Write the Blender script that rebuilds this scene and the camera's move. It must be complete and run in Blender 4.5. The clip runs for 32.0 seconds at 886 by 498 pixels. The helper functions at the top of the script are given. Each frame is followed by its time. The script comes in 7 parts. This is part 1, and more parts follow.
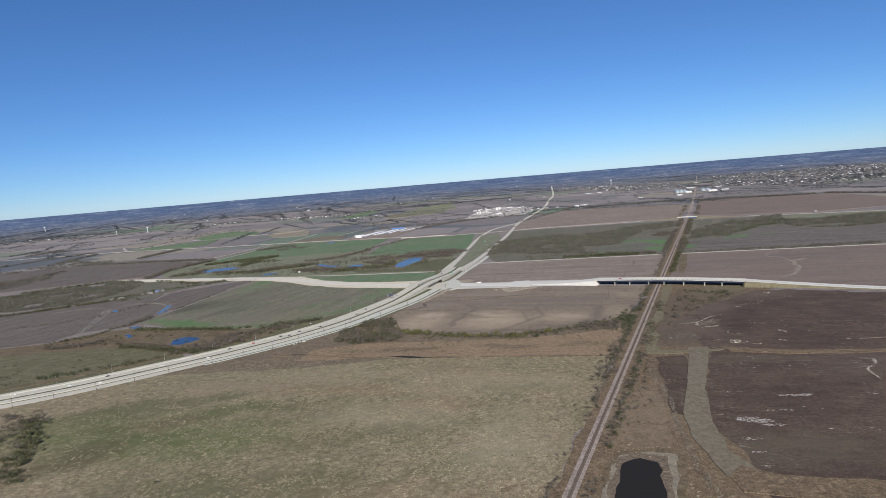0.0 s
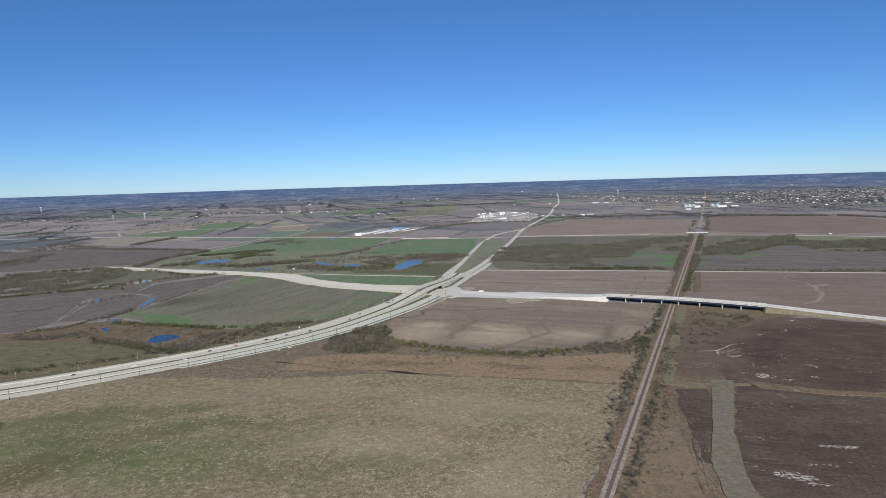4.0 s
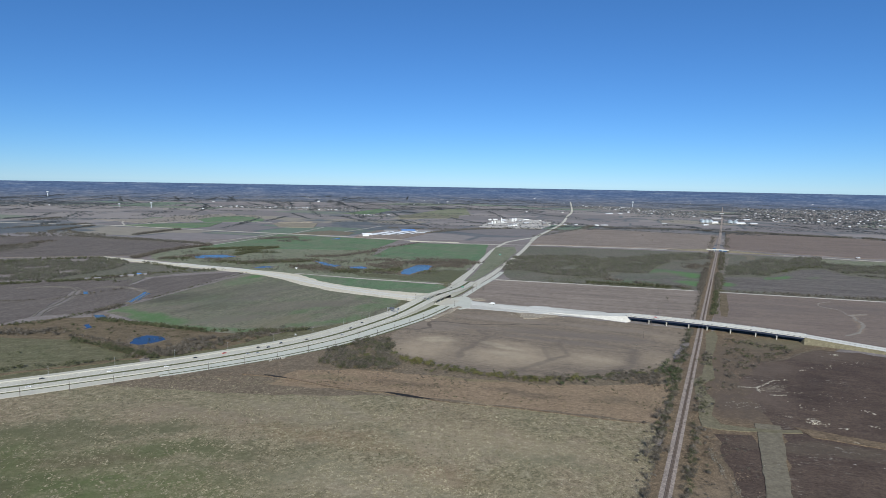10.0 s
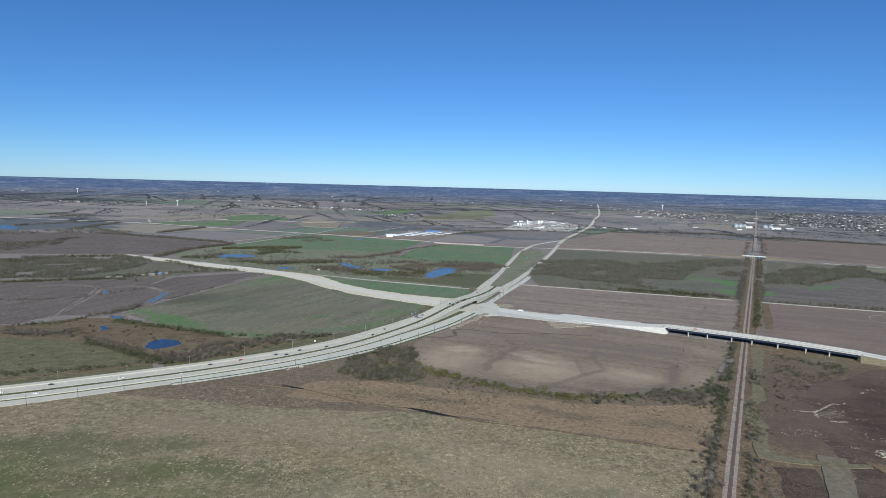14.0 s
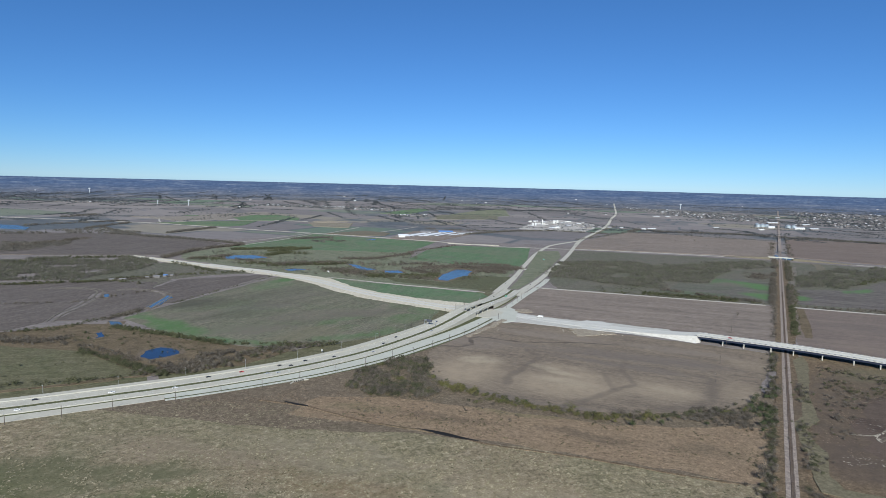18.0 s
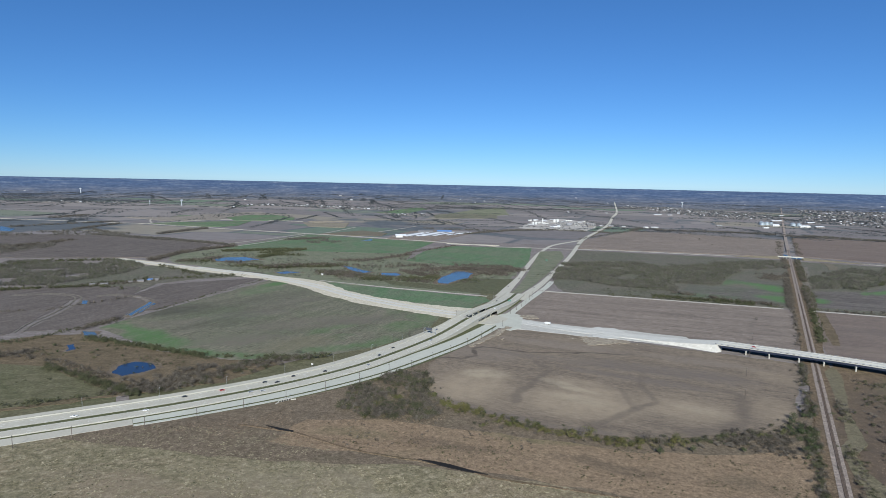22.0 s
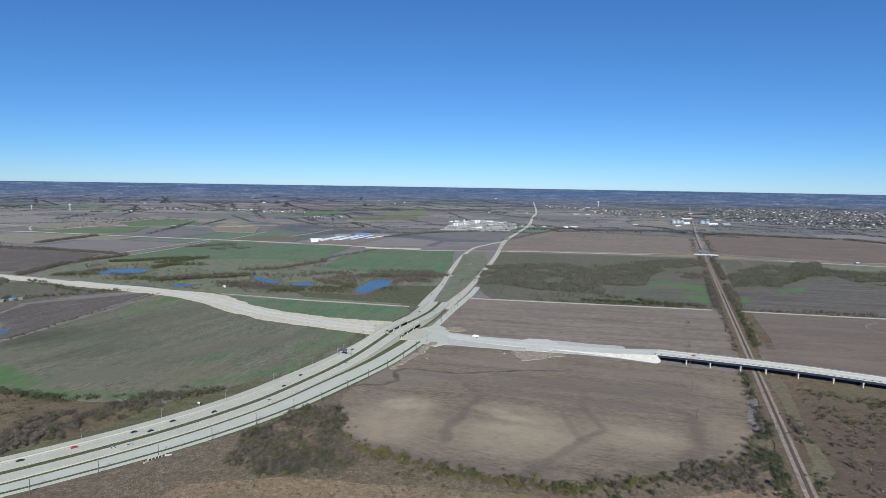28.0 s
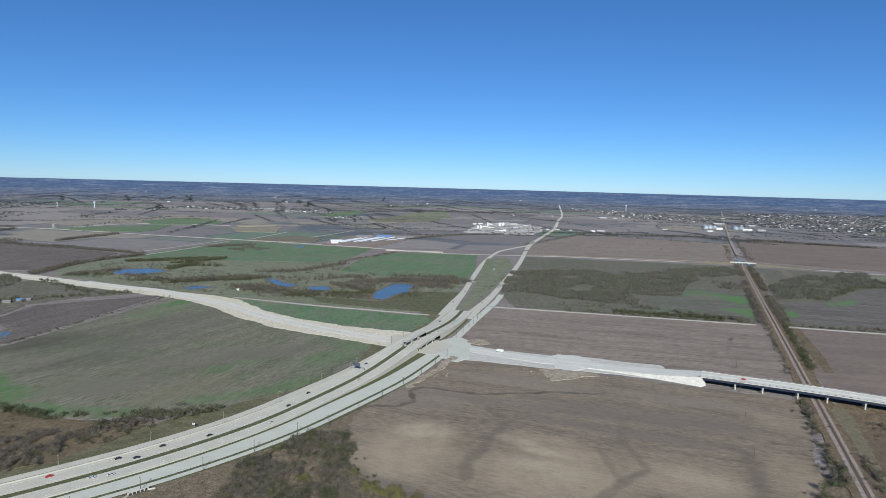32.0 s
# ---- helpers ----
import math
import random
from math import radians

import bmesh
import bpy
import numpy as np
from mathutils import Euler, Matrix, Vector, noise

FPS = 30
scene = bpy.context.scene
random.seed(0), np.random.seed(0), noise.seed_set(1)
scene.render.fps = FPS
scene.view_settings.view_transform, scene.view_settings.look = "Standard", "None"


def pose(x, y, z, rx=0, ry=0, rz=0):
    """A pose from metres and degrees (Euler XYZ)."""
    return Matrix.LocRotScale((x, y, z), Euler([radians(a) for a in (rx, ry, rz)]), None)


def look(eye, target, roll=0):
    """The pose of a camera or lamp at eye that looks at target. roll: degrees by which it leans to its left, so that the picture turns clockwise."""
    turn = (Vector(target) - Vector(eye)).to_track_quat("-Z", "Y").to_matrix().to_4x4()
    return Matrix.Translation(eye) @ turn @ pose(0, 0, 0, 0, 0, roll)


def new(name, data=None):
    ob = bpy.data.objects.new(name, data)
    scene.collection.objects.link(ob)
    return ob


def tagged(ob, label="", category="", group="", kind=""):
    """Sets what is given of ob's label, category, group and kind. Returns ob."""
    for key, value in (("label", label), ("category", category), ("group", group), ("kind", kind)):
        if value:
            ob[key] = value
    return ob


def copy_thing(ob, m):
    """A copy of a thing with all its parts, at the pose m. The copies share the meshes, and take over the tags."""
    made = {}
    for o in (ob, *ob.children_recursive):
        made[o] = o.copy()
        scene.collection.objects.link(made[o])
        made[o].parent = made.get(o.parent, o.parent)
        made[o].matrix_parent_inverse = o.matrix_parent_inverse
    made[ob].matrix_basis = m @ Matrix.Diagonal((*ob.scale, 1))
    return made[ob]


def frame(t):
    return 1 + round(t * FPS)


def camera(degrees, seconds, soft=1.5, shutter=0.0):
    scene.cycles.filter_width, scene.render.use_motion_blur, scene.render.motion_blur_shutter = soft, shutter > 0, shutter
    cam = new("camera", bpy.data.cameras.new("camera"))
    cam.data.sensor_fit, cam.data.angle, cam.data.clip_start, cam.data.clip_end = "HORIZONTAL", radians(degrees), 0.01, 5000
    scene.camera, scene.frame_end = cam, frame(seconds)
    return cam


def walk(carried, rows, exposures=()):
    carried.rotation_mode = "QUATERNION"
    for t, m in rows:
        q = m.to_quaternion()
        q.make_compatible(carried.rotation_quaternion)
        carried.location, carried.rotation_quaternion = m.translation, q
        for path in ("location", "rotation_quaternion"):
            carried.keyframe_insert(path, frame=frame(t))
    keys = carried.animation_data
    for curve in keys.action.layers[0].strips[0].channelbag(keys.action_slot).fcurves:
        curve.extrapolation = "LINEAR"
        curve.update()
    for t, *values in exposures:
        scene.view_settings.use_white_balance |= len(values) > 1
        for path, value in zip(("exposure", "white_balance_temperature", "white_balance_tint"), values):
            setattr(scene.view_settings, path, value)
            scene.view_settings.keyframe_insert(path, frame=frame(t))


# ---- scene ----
cam = camera(73.53, 32.0, soft=0.8)
# seconds, x, y, z, yaw, pitch, roll of the drone's flight, in metres and degrees
ROWS = [
    (0.0, -0.0, -0.0, 210.0, 0.00, -6.66, 4.74), (0.5, -0.2, 8.1, 210.2, -0.01, -6.66, 5.55),
    (1.0, -0.4, 16.2, 210.3, 0.01, -6.66, 5.06), (1.5, -0.6, 24.1, 210.3, -0.01, -6.64, 2.76),
    (2.0, -1.0, 31.8, 210.3, 0.07, -6.64, 2.67), (2.5, -1.4, 39.5, 210.3, 0.16, -6.62, 2.05),
    (3.0, -1.9, 47.1, 210.2, 0.27, -6.60, 1.75), (3.5, -2.4, 54.7, 210.1, 0.39, -6.57, 1.67),
    (5.5, -5.4, 85.0, 209.5, 1.02, -6.46, 2.72), (6.0, -6.3, 92.7, 209.4, 1.18, -6.45, 3.90),
    (6.5, -7.1, 100.3, 209.4, 1.31, -6.45, 3.97), (7.0, -7.8, 107.6, 209.6, 1.51, -6.43, 6.41),
    (7.5, -8.3, 114.2, 209.7, 1.29, -6.39, -3.31), (8.0, -8.7, 119.7, 209.8, 1.30, -6.34, -2.64),
    (8.5, -8.9, 123.8, 209.7, 1.42, -6.33, -1.54), (9.0, -9.2, 126.8, 209.4, 1.41, -6.27, -1.53),
    (9.5, -9.5, 129.4, 209.3, 1.50, -6.29, -1.22), (10.0, -10.0, 132.2, 209.3, 1.45, -6.26, -0.97),
    (10.5, -10.7, 135.8, 209.4, 1.71, -6.26, -1.59), (11.0, -11.5, 140.1, 209.7, 1.96, -6.24, -1.59),
    (11.5, -12.4, 145.0, 209.9, 2.20, -6.24, -1.62), (12.0, -13.2, 150.3, 210.1, 2.51, -6.26, -1.63),
    (12.5, -14.1, 155.9, 210.3, 2.94, -6.26, -1.64), (13.0, -15.0, 161.7, 210.3, 3.27, -6.25, -1.58),
    (13.5, -15.9, 167.7, 210.3, 3.54, -6.26, -1.61), (14.0, -16.8, 173.7, 210.1, 3.77, -6.26, -1.53),
    (14.5, -17.9, 179.9, 209.8, 4.04, -6.28, -1.51), (16.5, -21.9, 205.7, 208.9, 4.76, -6.28, -1.47),
    (17.0, -22.8, 212.6, 208.7, 4.82, -6.30, -1.46), (17.5, -23.7, 219.9, 208.4, 4.91, -6.32, -1.46),
    (18.0, -24.7, 227.3, 208.2, 4.96, -6.34, -1.44), (18.5, -25.8, 234.7, 208.0, 4.94, -6.37, -1.36),
    (19.0, -26.9, 242.0, 207.9, 4.84, -6.35, -1.37), (19.5, -28.1, 249.4, 207.8, 4.82, -6.36, -1.34),
    (20.0, -29.2, 256.7, 207.6, 4.82, -6.40, -1.28), (20.5, -30.2, 264.2, 207.4, 4.80, -6.40, -1.26),
    (21.0, -31.2, 271.8, 207.2, 4.77, -6.42, -1.24), (21.5, -32.4, 279.6, 207.0, 4.76, -6.44, -1.25),
    (22.0, -33.4, 287.6, 206.8, 4.71, -6.45, -1.22), (22.5, -34.2, 295.7, 206.6, 4.34, -6.44, -1.22),
    (23.0, -35.0, 303.8, 206.2, -0.72, -6.34, -0.98), (23.5, -36.0, 311.7, 205.9, -3.90, -6.30, -0.72),
    (24.0, -36.7, 319.2, 205.7, -5.69, -6.26, -0.65), (24.5, -36.9, 326.6, 205.4, -6.72, -6.23, -0.53),
    (26.5, -35.9, 356.7, 204.9, -7.55, -6.17, -0.54), (27.0, -35.3, 364.2, 205.0, -7.40, -6.17, -0.53),
    (27.5, -34.6, 371.6, 205.0, -5.64, -6.18, -0.70), (28.0, -33.8, 378.8, 205.0, -2.99, -6.20, -0.92),
    (28.5, -33.1, 386.0, 205.1, -2.50, -6.18, -0.94), (29.0, -32.6, 393.3, 205.2, -2.06, -6.16, -1.06),
    (29.5, -32.2, 400.8, 205.2, -1.68, -6.16, -1.14), (30.0, -31.7, 408.3, 205.1, -1.36, -6.15, -1.27),
    (30.5, -31.3, 415.8, 205.0, -1.15, -6.13, -1.31), (31.0, -31.0, 423.3, 204.9, -0.96, -6.12, -1.41),
    (31.5, -30.8, 430.6, 205.0, -0.82, -6.12, -1.49), (32.0, -30.9, 437.8, 205.1, -0.71, -6.12, -1.51),
]
walk(cam, [(t, pose(x, y, z, 90 + pitch, roll, yaw)) for t, x, y, z, yaw, pitch, roll in ROWS], [(0.0, 0.56, 6550, 11), (3.0, 0.56, 6450, 9.5), (6.0, 0.56, 6320, 7), (9.0, 0.56, 6120, 5), (32.0, 0.56, 6120, 5)])

from mathutils.geometry import delaunay_2d_cdt

# ---- daylight: a clear winter sky, the sun low behind the camera ----
world = bpy.data.worlds.new("sky")
scene.world = world
world.use_nodes = True
sky = world.node_tree.nodes.new("ShaderNodeTexSky")
sky.sky_type = "NISHITA"
sky.sun_disc = False
sky.sun_elevation, sky.sun_rotation = radians(30), radians(183)
sky.altitude, sky.air_density, sky.dust_density, sky.ozone_density = 2500, 1.0, 0.0, 10.0
deep_blue = world.node_tree.nodes.new("ShaderNodeMix")
deep_blue.data_type = "RGBA"
deep_blue.inputs["Factor"].default_value = 0.13
deep_blue.inputs[7].default_value = (0.2, 1.6, 4.4, 1)
world.node_tree.links.new(sky.outputs[0], deep_blue.inputs[6])
world.node_tree.links.new(deep_blue.outputs[2], world.node_tree.nodes["Background"].inputs[0])
world.node_tree.nodes["Background"].inputs[1].default_value = 0.071
sun = new("sun", bpy.data.lights.new("sun", "SUN"))
sun.data.energy, sun.data.angle, sun.data.color = 5.0, radians(0.5), (1.0, 0.955, 0.9)
sun.matrix_world = look((0, 0, 0), (-0.05, 1.0, -math.tan(radians(30))))

# ---- the lie of the land: flat near by, rising gently to the skyline far off ----
CX, CY, EYE_Z, FLAT, RIM = -20.0, 230.0, 207.0, 2400.0, 4950.0


def land(x, y, z=0.0):
    """A place of the plan on the land: beyond FLAT the plan is drawn together towards RIM and the ground rises."""
    dx, dy = x - CX, y - CY
    d = math.hypot(dx, dy)
    if d <= FLAT:
        return Vector((x, y, z))
    k = (RIM - (RIM - FLAT) ** 2 / (d - FLAT + RIM - FLAT)) / d
    return Vector((CX + dx * k, CY + dy * k, EYE_Z * (1 - k) + z * k))


def shrink(x, y):
    """How much smaller a thing at that place of the plan stands."""
    d = math.hypot(x - CX, y - CY)
    return 1.0 if d <= FLAT else (RIM - (RIM - FLAT) ** 2 / (d - FLAT + RIM - FLAT)) / d


# ---- materials ----
def nodes_of(name):
    m = bpy.data.materials.new(name)
    m.use_nodes = True
    nt = m.node_tree
    return m, nt, nt.nodes["Principled BSDF"]


def node(nt, kind, **values):
    n = nt.nodes.new(kind)
    for key, value in values.items():
        n.inputs[key].default_value = value
    return n


def ramp(nt, source, stops):
    r = nt.nodes.new("ShaderNodeValToRGB")
    while len(r.color_ramp.elements) < len(stops):
        r.color_ramp.elements.new(0.5)
    for e, (at, c) in zip(r.color_ramp.elements, stops):
        e.position, e.color = at, (*c, 1) if len(c) == 3 else c
    nt.links.new(source, r.inputs[0])
    return r.outputs[0]


def mix(nt, factor, a, b, blend="MIX"):
    n = nt.nodes.new("ShaderNodeMix")
    n.data_type, n.blend_type = "RGBA", blend
    for socket, value in ((n.inputs[0], factor), (n.inputs[6], a), (n.inputs[7], b)):
        if isinstance(value, (int, float)):
            socket.default_value = value
        elif isinstance(value, tuple):
            socket.default_value = (*value, 1)
        else:
            nt.links.new(value, socket)
    return n.outputs[2]


def place(nt, turn=0.0, stretch=(1, 1, 1)):
    """World position seen along a direction (degrees from x), then stretched."""
    g, r, m = nt.nodes.new("ShaderNodeNewGeometry"), nt.nodes.new("ShaderNodeMapping"), nt.nodes.new("ShaderNodeMapping")
    r.inputs["Rotation"].default_value = (0, 0, -radians(turn))
    m.inputs["Scale"].default_value = stretch
    nt.links.new(g.outputs["Position"], r.inputs[0])
    nt.links.new(r.outputs[0], m.inputs[0])
    return m.outputs[0]


def noise_tex(nt, vector, scale, detail=4.0, rough=0.55, distort=0.0):
    n = node(nt, "ShaderNodeTexNoise", Scale=scale, Detail=detail, Roughness=rough, Distortion=distort)
    nt.links.new(vector, n.inputs["Vector"])
    return n.outputs[0]


def bumped(nt, b, height, strength, distance):
    n = node(nt, "ShaderNodeBump", Strength=strength, Distance=distance)
    nt.links.new(height, n.inputs["Height"])
    nt.links.new(n.outputs[0], b.inputs["Normal"])


def soil(name, broad, fine, broad_scale=0.008, fine_scale=0.12, turn=0.0, stretch=(1, 1, 1), amount=0.6, rough=0.95, bump=0.5, rows=0.0, streak=0.7, speck=0.45):
    """Ground: a broad drift between colours, a grain along one direction, narrow streaks, clods and relief."""
    m, nt, b = nodes_of(name)
    p = place(nt)
    q = place(nt, turn, stretch)
    n = len(broad)
    base = ramp(nt, noise_tex(nt, p, broad_scale, 6, 0.62, 0.8), [(0.32 + 0.36 * i / max(1, n - 1), c) for i, c in enumerate(broad)])
    grain = noise_tex(nt, q, fine_scale, 8, 0.7, 0.4)
    k = len(fine)
    detail = ramp(nt, grain, [(0.36 + 0.28 * i / max(1, k - 1), c) for i, c in enumerate(fine)])
    col = mix(nt, amount, base, detail)
    narrow = noise_tex(nt, place(nt, turn, (min(1.0, stretch[0] * 2.2), 1, 1)), 0.34, 6, 0.72, 0.2)
    col = mix(nt, streak, col, ramp(nt, narrow, [(0.34, (0.5, 0.49, 0.48)), (0.5, (0.95, 0.95, 0.95)), (0.68, (1.45, 1.44, 1.42))]), "MULTIPLY")
    if rows:
        w = node(nt, "ShaderNodeTexWave", Scale=rows, Distortion=0.9, Detail=3.0)
        w.inputs["Detail Scale"].default_value = 0.6
        nt.links.new(place(nt, turn + 90), w.inputs["Vector"])
        col = mix(nt, 0.2, col, ramp(nt, w.outputs[0], [(0.2, (0.65, 0.64, 0.63)), (0.8, (1.35, 1.34, 1.32))]), "MULTIPLY")
    tiny = noise_tex(nt, p, 0.9, 4, 0.75)
    col = mix(nt, speck, col, ramp(nt, tiny, [(0.32, (0.4, 0.4, 0.4)), (0.55, (1.0, 1.0, 1.0)), (0.7, (1.4, 1.4, 1.4))]), "MULTIPLY")
    nt.links.new(col, b.inputs["Base Color"])
    b.inputs["Roughness"].default_value = rough
    b.inputs["Specular IOR Level"].default_value = 0.15
    bumped(nt, b, narrow, bump, 0.8)
    return m


def paint(name, c, rough=0.6, metal=0.0, vary=0.25, scale=0.5, spec=0.4):
    m, nt, b = nodes_of(name)
    n = noise_tex(nt, place(nt), scale, 5, 0.65)
    col = mix(nt, n, tuple(v * (1 - vary) for v in c), tuple(min(1, v * (1 + vary)) for v in c))
    nt.links.new(col, b.inputs["Base Color"])
    b.inputs["Roughness"].default_value, b.inputs["Metallic"].default_value = rough, metal
    b.inputs["Specular IOR Level"].default_value = spec
    return m


def concrete(name, c, turn=0.0, dirt=0.3):
    m, nt, b = nodes_of(name)
    p = place(nt)
    col = mix(nt, noise_tex(nt, p, 0.06, 6, 0.6), tuple(v * 0.82 for v in c), tuple(min(1, v * 1.12) for v in c))
    col = mix(nt, dirt, col, ramp(nt, noise_tex(nt, p, 0.5, 6, 0.7, 1.0), [(0.3, (0.5, 0.48, 0.45)), (0.6, (1, 1, 1))]), "MULTIPLY")
    nt.links.new(col, b.inputs["Base Color"])
    b.inputs["Roughness"].default_value = 0.85
    b.inputs["Specular IOR Level"].default_value = 0.25
    return m


# ---- mesh helpers ----
def mesh_of(name, verts, faces, material, smooth=False):
    me = bpy.data.meshes.new(name)
    me.from_pydata([tuple(v) for v in verts], [], faces)
    me.materials.append(material)
    if smooth:
        me.polygons.foreach_set("use_smooth", [True] * len(me.polygons))
    me.update()
    return me


def thing(name, verts, faces, material, label="", category="", group="", kind="", parent=None, smooth=False):
    ob = new(name, mesh_of(name, verts, faces, material, smooth))
    if parent:
        ob.parent = parent
    return tagged(ob, label, category, group, kind)


def part(name, bm, material, parent, label=""):
    me = bpy.data.meshes.new(name)
    bm.to_mesh(me)
    bm.free()
    me.materials.append(material)
    ob = new(name, me)
    ob.parent = parent
    return tagged(ob, label)


def smooth_line(points, step=8.0):
    """A curve through the points, in even steps: x, y or x, y, z."""
    pts = [Vector((*p, 0.0)) if len(p) == 2 else Vector(p) for p in points]
    pts = [pts[0] * 2 - pts[1], *pts, pts[-1] * 2 - pts[-2]]
    out = []
    for a, b, c, d in zip(pts, pts[1:], pts[2:], pts[3:]):
        n = max(2, int((c - b).length / step))
        for i in range(n):
            t = i / n
            out.append(0.5 * (2 * b + (c - a) * t + (2 * a - 5 * b + 4 * c - d) * t * t + (3 * b - a - 3 * c + d) * t ** 3))
    return out + [pts[-2]]


def evened(line, rounds=6):
    for _ in range(rounds):
        line = [line[0]] + [(a + b * 2 + c) / 4 for a, b, c in zip(line, line[1:], line[2:])] + [line[-1]]
    return line


def side(line, i):
    a, b = line[max(0, i - 1)], line[min(len(line) - 1, i + 1)]
    d = (b - a).to_2d().normalized()
    return Vector((-d.y, d.x, 0))


def ribbon(name, line, left, right, material, lift=0.25, depth=0.6, **tags):
    """A strip along a line from offset right to offset left (left of travel is positive; numbers or functions of 0..1)."""
    verts, faces = [], []
    n = len(line)
    for i, p in enumerate(line):
        s, u = side(line, i), i / (n - 1)
        for off, down in ((left, depth), (left, 0), (right, 0), (right, depth)):
            o = off(u) if callable(off) else off
            q = p + s * o
            verts.append(land(q.x, q.y, p.z + lift - down))
    for i in range(n - 1):
        a = i * 4
        for k in range(3):
            faces.append((a + k, a + 4 + k, a + 5 + k, a + 1 + k))
    return thing(name, verts, faces, material, **tags)


def patch(name, outline, material, lift=0.08, rough_edge=3.0, step=14.0, seed=0, **tags):
    """A field or other patch of ground with an uneven edge."""
    pts, n = [], len(outline)
    for i in range(n):
        a, b = Vector(outline[i]), Vector(outline[(i + 1) % n])
        k = max(1, int((b - a).length / step))
        for j in range(k):
            p = a.lerp(b, j / k)
            w = noise.noise_vector((p.x * 0.05, p.y * 0.05, seed * 7.3)) * rough_edge + noise.noise_vector((p.x * 0.21, p.y * 0.21, seed * 3.1)) * rough_edge * 0.5
            pts.append((p.x + w.x, p.y + w.y))
    flat, _, tris, *_ = delaunay_2d_cdt([Vector(p) for p in pts], [], [list(range(len(pts)))], 1, 0.001)
    verts = [land(p.x, p.y, lift) for p in flat]
    faces = [tuple(f) for f in tris]
    n, k = len(verts), len(pts)
    verts += [land(x, y, lift) for x, y in pts] + [land(x, y, -0.5) for x, y in pts]
    faces += [(n + i, n + k + i, n + k + (i + 1) % k, n + (i + 1) % k) for i in range(k)]
    return thing(name, verts, faces, material, **tags)


def box(bm, cx, cy, z0, sx, sy, sz, turn=0.0, taper=1.0, bevel=0.0):
    """A box on z0, turned about z, its top drawn in by taper."""
    made = bmesh.ops.create_cube(bm, size=1.0)["verts"]
    c, s = math.cos(turn), math.sin(turn)
    for v in made:
        k = taper if v.co.z > 0 else 1.0
        x, y = v.co.x * sx * k, v.co.y * sy * k
        v.co = Vector((cx + c * x - s * y, cy + s * x + c * y, z0 + (v.co.z + 0.5) * sz))
    if bevel:
        edges = {e for v in made for e in v.link_edges}
        bmesh.ops.bevel(bm, geom=list(edges), offset=bevel, segments=1, affect="EDGES")
    return made


def tube(bm, x, y, z0, z1, r0, r1, sides=8):
    made = bmesh.ops.create_cone(bm, cap_ends=True, segments=sides, radius1=r0, radius2=r1, depth=z1 - z0)["verts"]
    for v in made:
        v.co += Vector((x, y, (z0 + z1) / 2))
    return made


EARTH = soil("ploughed_earth", [(0.15, 0.13, 0.122), (0.186, 0.163, 0.151), (0.222, 0.196, 0.18)], [(0.13, 0.114, 0.108), (0.245, 0.216, 0.2)], 0.004, 0.05, 10, (0.15, 1, 1), rows=0.05)
MEADOW = soil("dry_meadow_grass", [(0.205, 0.163, 0.104), (0.238, 0.185, 0.124), (0.155, 0.147, 0.0828), (0.222, 0.182, 0.121)], [(0.115, 0.099, 0.0612), (0.2, 0.168, 0.108), (0.35, 0.302, 0.209)], 0.009, 0.16, 15, (0.9, 1, 1), 0.62, streak=0.7, speck=0.7)
MARSH = soil("dead_reed_grass", [(0.202, 0.148, 0.0982), (0.25, 0.18, 0.118), (0.19, 0.149, 0.0915)], [(0.131, 0.0986, 0.0655), (0.303, 0.225, 0.148)], 0.014, 0.2, -15, (0.8, 1, 1), speck=0.8)
PALE_EARTH = soil("pale_silty_field", [(0.146, 0.117, 0.0894), (0.172, 0.139, 0.106), (0.196, 0.16, 0.121)], [(0.125, 0.101, 0.078), (0.246, 0.199, 0.146)], 0.011, 0.07, -20, (0.16, 1, 1), 0.45, streak=0.65)
BLACK_EARTH = soil("black_clay_field", [(0.0545, 0.0383, 0.0312), (0.0766, 0.0534, 0.0416), (0.115, 0.0837, 0.0625)], [(0.0462, 0.0333, 0.0265), (0.117, 0.0877, 0.0681)], 0.011, 0.09, -17, (0.4, 1, 1), 0.4, speck=0.85)
GREEN = soil("winter_wheat", [(0.09, 0.15, 0.08), (0.135, 0.158, 0.1), (0.078, 0.165, 0.072), (0.125, 0.145, 0.098)], [(0.082, 0.115, 0.066), (0.165, 0.178, 0.12)], 0.007, 0.05, 72, (0.15, 1, 1), 0.45)
THIN_GREEN = soil("thin_winter_crop", [(0.109, 0.129, 0.074), (0.131, 0.131, 0.088), (0.163, 0.144, 0.112), (0.101, 0.138, 0.068)], [(0.0893, 0.0954, 0.062), (0.191, 0.18, 0.132)], 0.008, 0.05, 68, (0.12, 1, 1), 0.5, streak=0.8, speck=0.5)
PASTURE = soil("rough_pasture", [(0.0948, 0.0966, 0.0498), (0.124, 0.111, 0.0665), (0.0842, 0.0929, 0.0431)], [(0.0656, 0.0682, 0.0345), (0.161, 0.148, 0.092)], 0.008, 0.09, 10, (0.5, 1, 1))
GREEN_PASTURE = soil("green_pasture", [(0.134, 0.15, 0.0921), (0.173, 0.174, 0.121), (0.141, 0.158, 0.0982), (0.188, 0.182, 0.131)], [(0.0889, 0.102, 0.0614), (0.219, 0.216, 0.155)], 0.008, 0.09, 10, (0.5, 1, 1))
